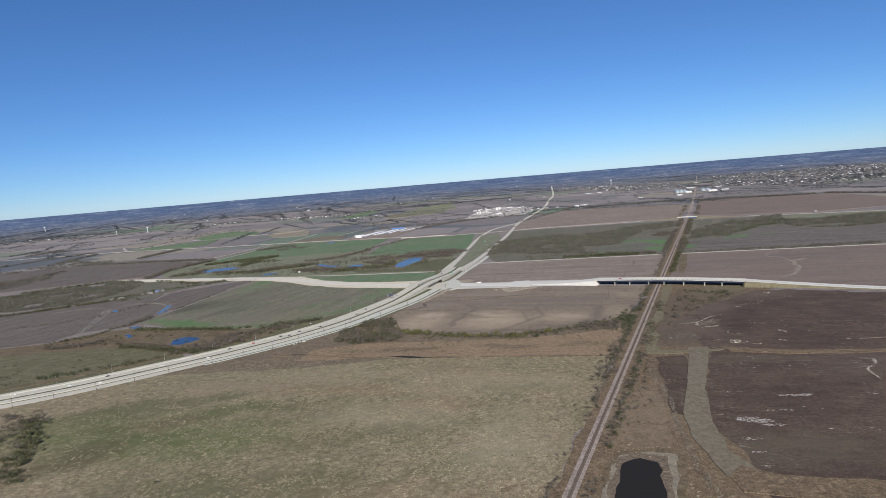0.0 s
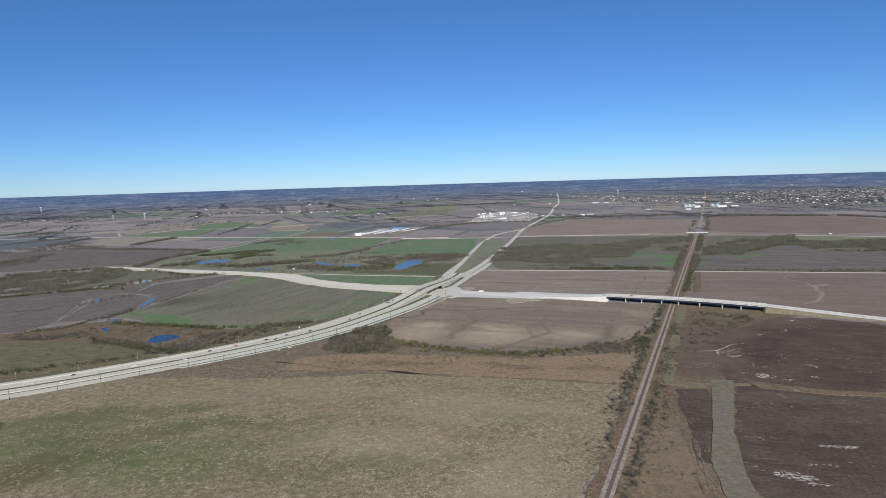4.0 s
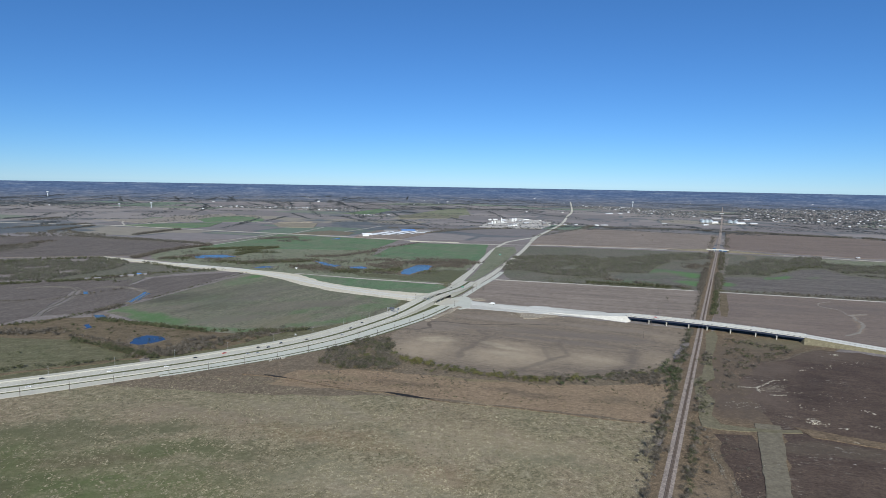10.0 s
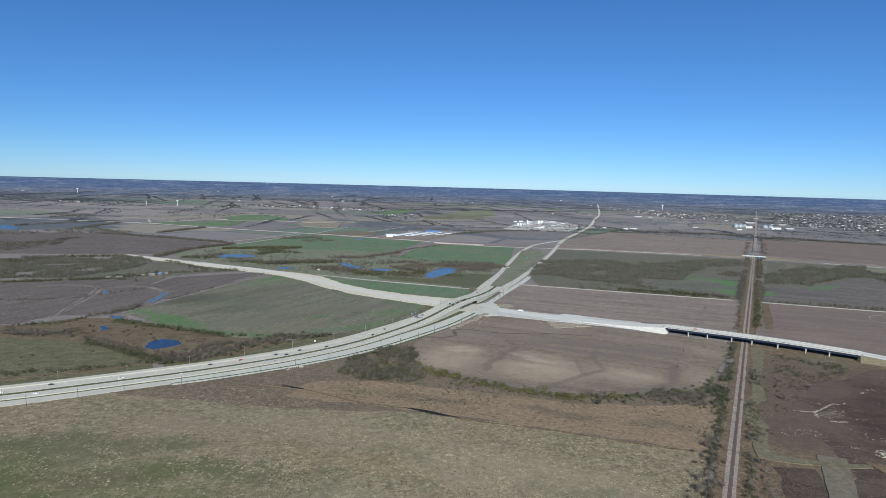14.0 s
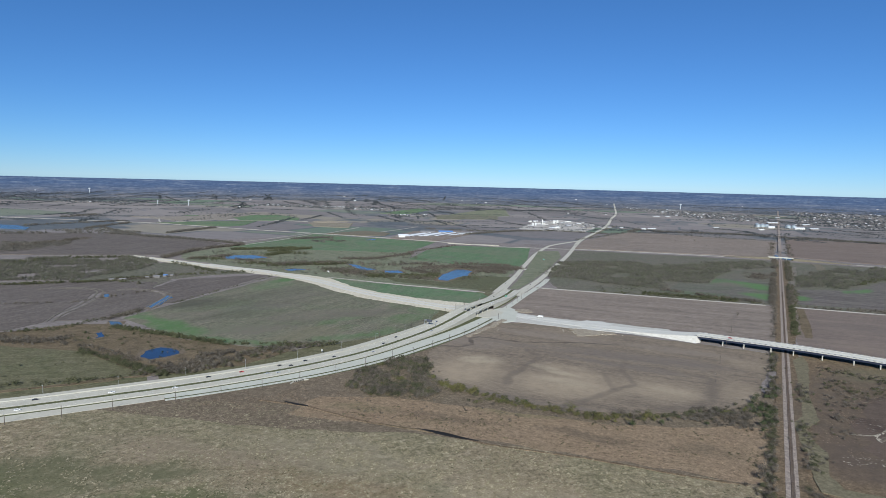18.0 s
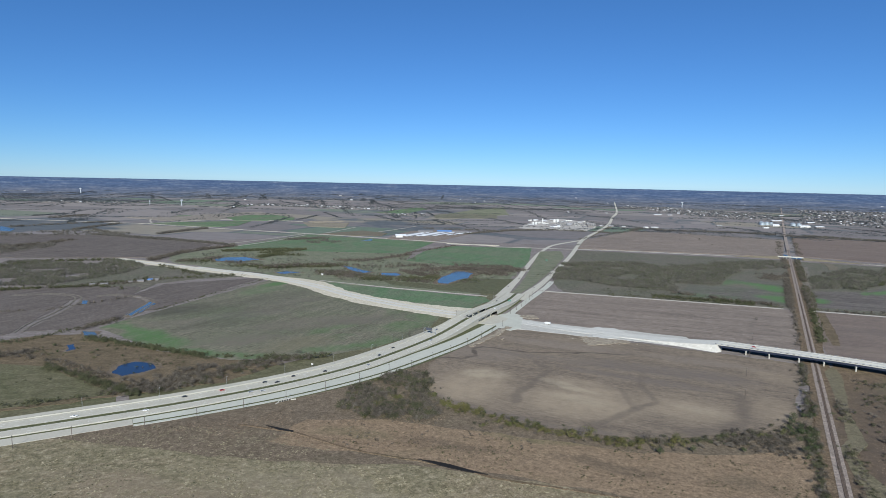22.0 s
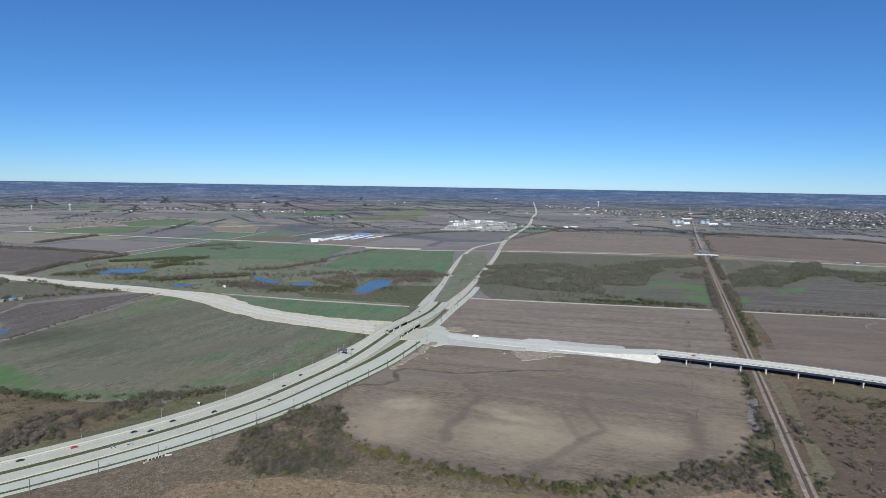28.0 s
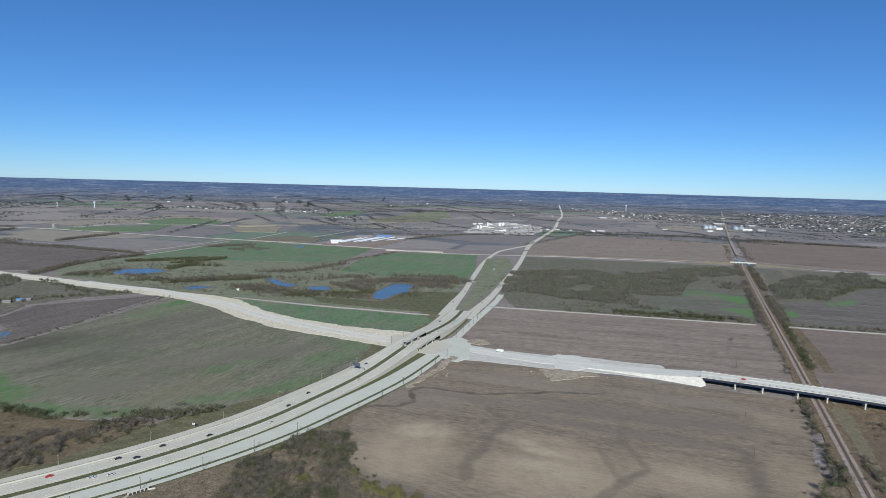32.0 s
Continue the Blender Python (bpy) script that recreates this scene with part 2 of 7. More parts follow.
BROWN_PASTURE = soil("dead_brown_pasture", [(0.119, 0.0928, 0.0576), (0.141, 0.106, 0.0674), (0.101, 0.0864, 0.0477)], [(0.0756, 0.0596, 0.0365), (0.168, 0.132, 0.0858)], 0.011, 0.1, 10, (0.5, 1, 1))
VERGE = soil("mown_verge_grass", [(0.078, 0.09, 0.0414), (0.1, 0.104, 0.054)], [(0.055, 0.065, 0.0315), (0.125, 0.122, 0.0648)], 0.02, 0.3)
SCRUB = soil("scrub_floor", [(0.13, 0.0943, 0.0604), (0.161, 0.116, 0.0738), (0.115, 0.0952, 0.0534)], [(0.0797, 0.0585, 0.0382), (0.213, 0.161, 0.105)], 0.014, 0.13, speck=0.9)
WEEDS = soil("weedy_ground", [(0.137, 0.109, 0.0763), (0.166, 0.13, 0.0908), (0.131, 0.111, 0.0702)], [(0.0857, 0.068, 0.0475), (0.212, 0.169, 0.121)], 0.012, 0.16, speck=0.85)
ROUGH = soil("rough_winter_ground", [(0.118, 0.112, 0.082), (0.142, 0.126, 0.1), (0.102, 0.11, 0.07), (0.13, 0.12, 0.092)], [(0.072, 0.07, 0.052), (0.17, 0.155, 0.122)], 0.007, 0.1)
CALICHE = soil("pale_caliche", [(0.471, 0.429, 0.334), (0.546, 0.504, 0.404)], [(0.332, 0.29, 0.217), (0.61, 0.562, 0.449)], 0.02, 0.2, streak=0.3, speck=0.25)
OLIVE_TRACK = soil("grassy_dirt_track", [(0.131, 0.116, 0.0714), (0.154, 0.134, 0.0867), (0.122, 0.112, 0.0646)], [(0.0902, 0.0798, 0.051), (0.18, 0.158, 0.104)], 0.02, 0.2, streak=0.4, speck=0.4)
TRACK = soil("pale_dirt_track", [(0.133, 0.115, 0.0824), (0.16, 0.139, 0.101), (0.122, 0.11, 0.0736)], [(0.0945, 0.0819, 0.0592), (0.184, 0.16, 0.118)], 0.02, 0.2, streak=0.35, speck=0.3)
BALLAST = soil("railway_ballast", [(0.246, 0.202, 0.172), (0.29, 0.241, 0.206)], [(0.176, 0.146, 0.125), (0.334, 0.284, 0.245)], 0.05, 0.8)
ROAD = concrete("worn_road_concrete", (0.43, 0.408, 0.342))
PALE_ROAD = concrete("new_road_concrete", (0.44, 0.44, 0.38))
SHOULDER = concrete("pale_shoulder_concrete", (0.42, 0.4, 0.335))
WHITE_ROAD = concrete("fresh_white_concrete", (0.5, 0.488, 0.445), dirt=0.3)
WALLS = concrete("barrier_concrete", (0.39, 0.377, 0.325))
STRIPE = paint("road_paint", (0.75, 0.75, 0.72), 0.7)
STEEL = paint("rail_steel", (0.2, 0.15, 0.12), 0.55, 0.6)
TIMBER = paint("old_timber", (0.075, 0.055, 0.042), 0.9)
ROOF_WHITE = paint("white_metal_roof", (0.55, 0.56, 0.57), 0.5)
ROOF_GREY = paint("grey_roof", (0.165, 0.163, 0.165), 0.8)
ROOF_BROWN = paint("brown_shingles", (0.15, 0.134, 0.126), 0.9)
WALL_TAN = paint("tan_wall", (0.165, 0.152, 0.142), 0.85)
BLUE = paint("blue_paint", (0.08, 0.2, 0.45), 0.5)


def water_material(name, c, rough=0.08):
    m, nt, b = nodes_of(name)
    b.inputs["Base Color"].default_value = (*c, 1)
    b.inputs["Roughness"].default_value = rough
    b.inputs["IOR"].default_value = 1.33
    bumped(nt, b, noise_tex(nt, place(nt), 0.8, 3), 0.12, 0.2)
    return m


WATER = water_material("pond_water", (0.065, 0.098, 0.125), 0.22)
DEEP_WATER = water_material("deep_pond_water", (0.02, 0.035, 0.07), 0.12)
DARK_WATER = water_material("still_dark_water", (0.02, 0.019, 0.018), 0.45)
DARK_WATER.node_tree.nodes["Principled BSDF"].inputs["IOR"].default_value = 1.12
DARK_WATER.node_tree.nodes["Principled BSDF"].inputs["Specular IOR Level"].default_value = 0.2


def countryside():
    """The far mosaic of fields, hedges and woods, drawn on the plan of the land."""
    m, nt, b = nodes_of("countryside")
    uv = nt.nodes.new("ShaderNodeUVMap")
    uv.uv_map = "plan"
    mp = node(nt, "ShaderNodeMapping")
    mp.inputs["Rotation"].default_value = (0, 0, radians(17))
    nt.links.new(uv.outputs[0], mp.inputs[0])
    sq = node(nt, "ShaderNodeMapping")
    sq.inputs["Scale"].default_value = (1.0, 1.7, 1)
    nt.links.new(mp.outputs[0], sq.inputs[0])
    v = node(nt, "ShaderNodeTexVoronoi", Scale=1.6, Randomness=0.75)
    v.distance = "CHEBYCHEV"
    nt.links.new(sq.outputs[0], v.inputs["Vector"])
    cell = nt.nodes.new("ShaderNodeSeparateColor")
    nt.links.new(v.outputs["Color"], cell.inputs[0])
    r = ramp(nt, cell.outputs[0], [(0.0, (0.158, 0.145, 0.142)), (0.35, (0.185, 0.168, 0.162)), (0.62, (0.205, 0.186, 0.176)), (0.84, (0.15, 0.165, 0.13)), (0.9, (0.125, 0.158, 0.118)), (0.95, (0.215, 0.195, 0.16)), (1.0, (0.135, 0.12, 0.112))])
    r.node.color_ramp.interpolation = "CONSTANT"
    edge = node(nt, "ShaderNodeTexVoronoi", Scale=1.6, Randomness=0.75)
    edge.distance, edge.feature = "CHEBYCHEV", "F2"
    nt.links.new(sq.outputs[0], edge.inputs["Vector"])
    gap = nt.nodes.new("ShaderNodeMath")
    gap.operation = "SUBTRACT"
    nt.links.new(edge.outputs["Distance"], gap.inputs[0])
    nt.links.new(v.outputs["Distance"], gap.inputs[1])
    hedge = ramp(nt, gap.outputs[0], [(0.0, (1, 1, 1)), (0.035, (0, 0, 0))])
    wood = noise_tex(nt, mp.outputs[0], 0.9, 8, 0.62)
    woods = ramp(nt, wood, [(0.56, (0, 0, 0)), (0.6, (1, 1, 1))])
    fine = noise_tex(nt, mp.outputs[0], 22.0, 6, 0.7)
    col = mix(nt, 0.4, r, ramp(nt, fine, [(0.3, (0.55, 0.55, 0.55)), (0.7, (1.25, 1.25, 1.25))]), "MULTIPLY")
    # woods and hedges in blue-grey: distance haze mixed into their base colour
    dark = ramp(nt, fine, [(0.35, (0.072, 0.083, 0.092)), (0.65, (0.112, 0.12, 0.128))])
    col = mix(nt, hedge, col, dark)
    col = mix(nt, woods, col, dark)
    nt.links.new(col, b.inputs["Base Color"])
    b.inputs["Roughness"].default_value = 0.95
    b.inputs["Specular IOR Level"].default_value = 0.1
    return m


def hazed_skyline():
    """The distance beyond the farmland: dark woods with thin pale clearings; air haze is painted in as blue, deeper and
    darker towards the skyline.
    """
    m, nt, b = nodes_of("hazed_skyline")
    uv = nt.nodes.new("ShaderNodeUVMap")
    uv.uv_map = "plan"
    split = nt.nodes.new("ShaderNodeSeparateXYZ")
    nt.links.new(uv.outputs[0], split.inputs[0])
    # how far the painted haze blue takes over, by distance
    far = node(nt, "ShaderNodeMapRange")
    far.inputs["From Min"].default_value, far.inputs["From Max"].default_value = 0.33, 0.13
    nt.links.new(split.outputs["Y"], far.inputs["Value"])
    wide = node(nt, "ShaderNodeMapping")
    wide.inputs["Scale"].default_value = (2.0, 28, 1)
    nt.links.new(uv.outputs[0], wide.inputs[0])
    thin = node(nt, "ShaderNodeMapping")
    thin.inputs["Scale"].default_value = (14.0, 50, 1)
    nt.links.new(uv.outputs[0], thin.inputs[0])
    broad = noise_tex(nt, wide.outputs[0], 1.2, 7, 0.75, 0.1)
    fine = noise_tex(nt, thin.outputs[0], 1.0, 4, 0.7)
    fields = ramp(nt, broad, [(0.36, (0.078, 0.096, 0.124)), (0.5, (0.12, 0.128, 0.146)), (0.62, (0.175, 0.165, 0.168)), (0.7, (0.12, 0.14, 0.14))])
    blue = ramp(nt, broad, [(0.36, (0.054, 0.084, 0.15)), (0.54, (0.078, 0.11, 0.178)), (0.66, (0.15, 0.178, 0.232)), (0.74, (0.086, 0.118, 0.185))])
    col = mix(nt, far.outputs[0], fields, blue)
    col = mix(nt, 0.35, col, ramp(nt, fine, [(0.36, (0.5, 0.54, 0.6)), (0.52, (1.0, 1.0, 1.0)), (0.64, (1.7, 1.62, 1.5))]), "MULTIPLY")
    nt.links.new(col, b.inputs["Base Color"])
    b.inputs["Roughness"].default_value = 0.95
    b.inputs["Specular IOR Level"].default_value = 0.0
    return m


def rings_of(name, rings, material, label, category):
    """Rings of ground round the plan's middle, drawn on the lie of the land."""
    sectors = 320
    verts, faces, plan = [], [], []
    for ring in rings:
        for i in range(sectors):
            a = 2 * math.pi * i / sectors
            x, y = CX + ring * math.cos(a), CY + ring * math.sin(a)
            verts.append(land(x, y, 0.0 if ring < 2100 else -0.05))
            plan.append((10.5 * math.atan2(x - CX, y - CY), 2170 / ring) if name == "backdrop" else (x / 1000, y / 1000))
    for j in range(len(rings) - 1):
        for i in range(sectors):
            k = (i + 1) % sectors
            a, b = j * sectors, (j + 1) * sectors
            if rings[j] == 0:
                faces.append((a, b + i, b + k))
            else:
                faces.append((a + i, b + i, b + k, a + k))
    ob = thing(name, verts, faces, material, label, category, kind="structure")
    layer = ob.data.uv_layers.new(name="plan")
    flat = []
    for loop in ob.data.loops:
        flat.extend(plan[loop.vertex_index])
    layer.data.foreach_set("uv", flat)


def build_ground():
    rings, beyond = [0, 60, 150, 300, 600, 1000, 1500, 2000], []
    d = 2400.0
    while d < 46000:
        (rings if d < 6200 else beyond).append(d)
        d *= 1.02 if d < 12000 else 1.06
    rings_of("ground", rings + beyond[:1], countryside(), "wide winter farmland of brown fields, hedges and dark woods", "ground")
    rings_of("backdrop", beyond, hazed_skyline(), "wooded distance up to the skyline with blue haze in its colour", "backdrop")


build_ground()


def blobbed(m, blobs, wander=40.0, core=0.35):
    """Lay soft, uneven stains of another soil over a ground material: x, y, half length, half width, turn, colour, strength."""
    nt = m.node_tree
    b = nt.nodes["Principled BSDF"]
    col = b.inputs["Base Color"].links[0].from_socket
    g = nt.nodes.new("ShaderNodeNewGeometry")
    wob = node(nt, "ShaderNodeTexNoise", Scale=0.018, Detail=9.0, Roughness=0.62)
    nt.links.new(g.outputs["Position"], wob.inputs["Vector"])
    centred = nt.nodes.new("ShaderNodeVectorMath")
    centred.operation = "SUBTRACT"
    centred.inputs[1].default_value = (0.5, 0.5, 0.5)
    nt.links.new(wob.outputs["Color"], centred.inputs[0])
    moved = nt.nodes.new("ShaderNodeVectorMath")
    moved.operation = "MULTIPLY_ADD"
    moved.inputs[1].default_value = (wander * 2, wander * 2, 0)
    nt.links.new(centred.outputs[0], moved.inputs[0])
    nt.links.new(g.outputs["Position"], moved.inputs[2])
    grain = noise_tex(nt, g.outputs["Position"], 0.07, 5, 0.65)
    for x, y, rx, ry, turn, c, strength in blobs:
        mp = nt.nodes.new("ShaderNodeMapping")
        mp.vector_type = "TEXTURE"
        mp.inputs["Location"].default_value = (x, y, 0)
        mp.inputs["Rotation"].default_value = (0, 0, radians(turn))
        mp.inputs["Scale"].default_value = (rx, ry, 1e5)
        nt.links.new(moved.outputs[0], mp.inputs[0])
        length = nt.nodes.new("ShaderNodeVectorMath")
        length.operation = "LENGTH"
        nt.links.new(mp.outputs[0], length.inputs[0])
        soft = node(nt, "ShaderNodeMapRange")
        soft.interpolation_type = "SMOOTHSTEP"
        soft.inputs["From Min"].default_value, soft.inputs["From Max"].default_value = 1.15, core
        soft.inputs["To Max"].default_value = strength
        nt.links.new(length.outputs["Value"], soft.inputs["Value"])
        mul = nt.nodes.new("ShaderNodeMath")
        mul.operation = "MULTIPLY"
        k = node(nt, "ShaderNodeMapRange")
        k.inputs["From Min"].default_value, k.inputs["From Max"].default_value = 0.3, 0.6
        k.inputs["To Min"].default_value = 0.45
        nt.links.new(grain, k.inputs["Value"])
        nt.links.new(soft.outputs[0], mul.inputs[0])
        nt.links.new(k.outputs[0], mul.inputs[1])
        col = mix(nt, mul.outputs[0], col, c)
    nt.links.new(col, b.inputs["Base Color"])


def salted(m, scale, low, high, c, stretch=(1, 3, 1), turn=-17, near=None):
    """Broken white crusts on bare clay."""
    nt = m.node_tree
    b = nt.nodes["Principled BSDF"]
    col = b.inputs["Base Color"].links[0].from_socket
    a = ramp(nt, noise_tex(nt, place(nt, turn, stretch), scale, 7, 0.75, 1.5), [(low, (0, 0, 0)), (high, (1, 1, 1))])
    where = ramp(nt, noise_tex(nt, place(nt), 0.008, 3), [(0.52, (0, 0, 0)), (0.6, (1, 1, 1))])
    both = mix(nt, 1.0, a, where, "MULTIPLY")
    nt.links.new(mix(nt, both, col, c), b.inputs["Base Color"])


PALE = (0.36, 0.31, 0.222)
DAMP = (0.112, 0.092, 0.074)


def trail(points, width, c, strength):
    """A stain that wanders along a line."""
    return [((x0 + x1) / 2, (y0 + y1) / 2, math.hypot(x1 - x0, y1 - y0) * 0.62 + width * 0.5, width, math.degrees(math.atan2(y1 - y0, x1 - x0)), c, strength) for (x0, y0), (x1, y1) in zip(points, points[1:])]


TAN = (0.29, 0.234, 0.166)
DUSK = (0.135, 0.113, 0.096)
LOAM = (0.205, 0.172, 0.142)
blobbed(PALE_EARTH, [(60, 850, 150, 50, 2, TAN, 0.3), (-45, 890, 46, 60, -10, TAN, 0.75), (-60, 860, 34, 34, -30, TAN, 0.45), (57, 840, 62, 44, -5, TAN, 0.75), (70, 890, 44, 22, -30, TAN, 0.6), (156, 838, 42, 36, -5, TAN, 0.5), (237, 850, 24, 44, -25, TAN, 0.45), (285, 945, 22, 40, 28, TAN, 0.3), (-35, 919, 28, 18, -10, PALE, 0.5), (50, 890, 40, 9, -38, PALE, 0.4), (58, 850, 34, 14, -25, PALE, 0.3), (165, 842, 30, 10, -30, PALE, 0.25),
                     (60, 1050, 110, 20, -18, LOAM, 0.5), (220, 1000, 80, 18, -22, LOAM, 0.5), (-50, 1000, 70, 40, -18, LOAM, 0.5), (40, 985, 90, 16, -18, DUSK, 0.5), (150, 960, 110, 22, -22, DUSK, 0.75), (215, 950, 60, 18, -24, DUSK, 0.65), (95, 940, 70, 12, -20, DUSK, 0.7), (165, 908, 46, 14, -25, DUSK, 0.7)]
        + trail([(24, 973), (38, 936), (21, 906), (10, 881), (0, 858), (-6, 832)], 7, DAMP, 0.65) + trail([(52, 782), (76, 805), (99, 828), (116, 841), (132, 853)], 6, DAMP, 0.65) + trail([(132, 853), (131, 872), (129, 910), (140, 950)], 5, DAMP, 0.5) + trail([(107, 830), (104, 850), (104, 890)], 5, DAMP, 0.4)
        + trail([(141, 778), (169, 798), (195, 820), (208, 850), (222, 885), (206, 900)], 9, DAMP, 0.6) + trail([(-95, 850), (-28, 806), (20, 784), (80, 772)], 9, DUSK, 0.7) + trail([(-102, 951), (-84, 971), (-63, 972), (-51, 985), (-49, 1013), (-38, 1024), (-9, 1014), (19, 1009), (59, 1015), (94, 1020), (139, 1016)], 3.4, (0.085, 0.07, 0.056), 1.0), 14.0, 0.4)
blobbed(SCRUB, [(300, 760, 70, 110, -20, (0.085, 0.066, 0.053), 0.75), (370, 880, 110, 70, 30, (0.09, 0.072, 0.055), 0.7), (260, 690, 50, 50, 0, (0.08, 0.062, 0.05), 0.7), (210, 560, 24, 70, -20, (0.09, 0.07, 0.055), 0.6), (150, 480, 40, 90, -20, (0.19, 0.15, 0.105), 0.5), (420, 930, 60, 30, 20, (0.12, 0.115, 0.07), 0.5)], 30.0)
blobbed(BLACK_EARTH, [(300, 740, 40, 60, 0, (0.12, 0.092, 0.073), 0.6), (350, 820, 60, 40, 20, (0.12, 0.094, 0.073), 0.6), (450, 880, 80, 40, 0, (0.12, 0.095, 0.073), 0.5), (300, 600, 90, 20, -10, (0.1, 0.083, 0.06), 0.5), (230, 400, 80, 40, -10, (0.1, 0.085, 0.06), 0.5), (420, 560, 90, 60, 10, (0.1, 0.076, 0.062), 0.5)], 30.0)
MOSS = (0.07, 0.095, 0.03)
RUST = (0.2, 0.135, 0.08)
SHADE_GRASS = (0.085, 0.085, 0.045)
blobbed(MEADOW, [(-297, 547, 90, 22, 8, (0.085, 0.07, 0.042), 0.75), (-229, 565, 70, 22, 0, (0.075, 0.095, 0.036), 0.75), (-369, 599, 60, 24, 10, (0.09, 0.09, 0.05), 0.7), (-272, 605, 80, 16, 0, (0.095, 0.098, 0.055), 0.55), (-164, 533, 70, 16, 0, (0.09, 0.095, 0.05), 0.55), (-280, 510, 60, 18, 0, (0.085, 0.095, 0.045), 0.7), (-384, 545, 110, 55, 10, MOSS, 0.65), (-250, 500, 150, 50, 0, MOSS, 0.65), (-350, 470, 90, 30, 40, (0.07, 0.06, 0.035), 0.7), (-180, 400, 160, 60, 0, SHADE_GRASS, 0.75), (-90, 480, 110, 26, 10, SHADE_GRASS, 0.6), (-330, 590, 130, 26, 15, SHADE_GRASS, 0.6), (-10, 420, 70, 18, 20, SHADE_GRASS, 0.5), (-180, 570, 90, 14, 0, SHADE_GRASS, 0.6), (60, 560, 60, 12, -10, SHADE_GRASS, 0.5), (-100, 600, 110, 26, -10, RUST, 0.4), (-20, 540, 60, 20, -10, RUST, 0.35), (-120, 545, 80, 16, -10, SHADE_GRASS, 0.4), (30, 600, 80, 30, -20, RUST, 0.3), (-60, 350, 120, 60, 0, RUST, 0.3), (40, 470, 30, 70, -20, (0.25, 0.22, 0.14), 0.4), (-220, 640, 150, 22, -5, (0.2, 0.16, 0.115), 0.5), (20, 590, 110, 40, -15, (0.27, 0.238, 0.165), 0.45), (-70, 520, 90, 40, -10, (0.27, 0.238, 0.165), 0.4), (-140, 660, 120, 25, -8, (0.25, 0.21, 0.15), 0.4), (30, 440, 50, 60, -20, (0.27, 0.238, 0.165), 0.4)], 45.0)
blobbed(MARSH, [(-60, 735, 60, 12, -10, (0.075, 0.062, 0.045), 0.5), (60, 715, 50, 10, -15, (0.075, 0.062, 0.045), 0.55), (150, 700, 40, 14, -10, (0.09, 0.075, 0.05), 0.5), (-140, 745, 40, 12, -10, (0.09, 0.095, 0.045), 0.4), (0, 758, 80, 9, -12, (0.1, 0.105, 0.05), 0.45)], 25.0)
LEAF = (0.065, 0.14, 0.045)
EARTHY = (0.135, 0.118, 0.094)
# dark blobs at the west end: browner soil, deepened to carry lens vignetting
blobbed(THIN_GREEN, [(-480, 1190, 120, 60, 60, (0.085, 0.082, 0.06), 0.5), (-400, 1290, 90, 40, 60, (0.09, 0.085, 0.066), 0.45), (-527, 1146, 90, 50, 38, (0.07, 0.066, 0.05), 0.9), (-416, 1085, 80, 34, 38, (0.078, 0.074, 0.056), 0.55), (-395, 1184, 80, 26, 38, (0.078, 0.074, 0.056), 0.45), (-230, 1133, 70, 22, 38, (0.095, 0.088, 0.07), 0.5), (-470, 1010, 80, 26, -25, LEAF, 0.75), (-540, 1045, 50, 22, -20, LEAF, 0.6), (-385, 950, 70, 18, -8, LEAF, 0.7), (-300, 945, 40, 14, 10, LEAF, 0.5), (-400, 990, 90, 22, 30, LEAF, 0.45), (-250, 1080, 60, 16, 60, LEAF, 0.35), (-180, 1020, 40, 22, 30, LEAF, 0.5), (-445, 1415, 26, 60, -25, LEAF, 0.9), (-455, 1330, 30, 60, -20, LEAF, 0.35), (-150, 1120, 26, 60, -30, LEAF, 0.4), (-225, 985, 45, 24, 30, LEAF, 0.45), (-130, 1180, 30, 26, 0, LEAF, 0.4), (-355, 1010, 70, 30, 20, EARTHY, 0.9), (-275, 1000, 40, 60, -40, (0.15, 0.135, 0.085), 0.55), (-300, 1100, 100, 50, 38, EARTHY, 0.6), (-400, 1150, 90, 30, 38, (0.11, 0.1, 0.082), 0.6), (-210, 1150, 80, 30, 38, EARTHY, 0.55), (-360, 1250, 80, 30, 38, (0.115, 0.105, 0.084), 0.5), (-480, 1080, 60, 24, 38, EARTHY, 0.5)], 40.0)
salted(BLACK_EARTH, 0.09, 0.59, 0.66, (0.36, 0.33, 0.28))
PATCHY = soil("patchy_winter_crop", [(0.105, 0.1, 0.08), (0.13, 0.115, 0.1), (0.098, 0.11, 0.07), (0.115, 0.105, 0.09)], [(0.08, 0.078, 0.062), (0.16, 0.148, 0.125)], 0.008, 0.06, -14, (0.15, 1, 1), 0.5)
BRIGHT = (0.075, 0.16, 0.05)
blobbed(PATCHY, [(560, 1560, 40, 110, 25, BRIGHT, 0.9), (520, 1440, 40, 60, 25, BRIGHT, 0.9), (470, 1620, 60, 50, 30, BRIGHT, 0.6), (500, 1580, 50, 40, 0, (0.14, 0.12, 0.098), 0.75), (380, 1450, 80, 30, -15, BRIGHT, 0.3), (570, 1400, 20, 50, 20, BRIGHT, 0.8), (690, 1600, 50, 14, 40, BRIGHT, 0.6), (740, 1500, 140, 60, -30, (0.115, 0.1, 0.09), 0.8), (900, 1420, 140, 70, -30, (0.12, 0.104, 0.094), 0.8), (640, 1440, 80, 40, -14, (0.1, 0.088, 0.08), 0.7)], 25.0)
EAST_FIELD = soil("streaked_dark_field", [(0.1, 0.089, 0.08), (0.128, 0.112, 0.1), (0.112, 0.106, 0.088)], [(0.078, 0.068, 0.06), (0.175, 0.155, 0.138)], 0.008, 0.05, -14, (0.1, 1, 1), 0.5, streak=0.9)
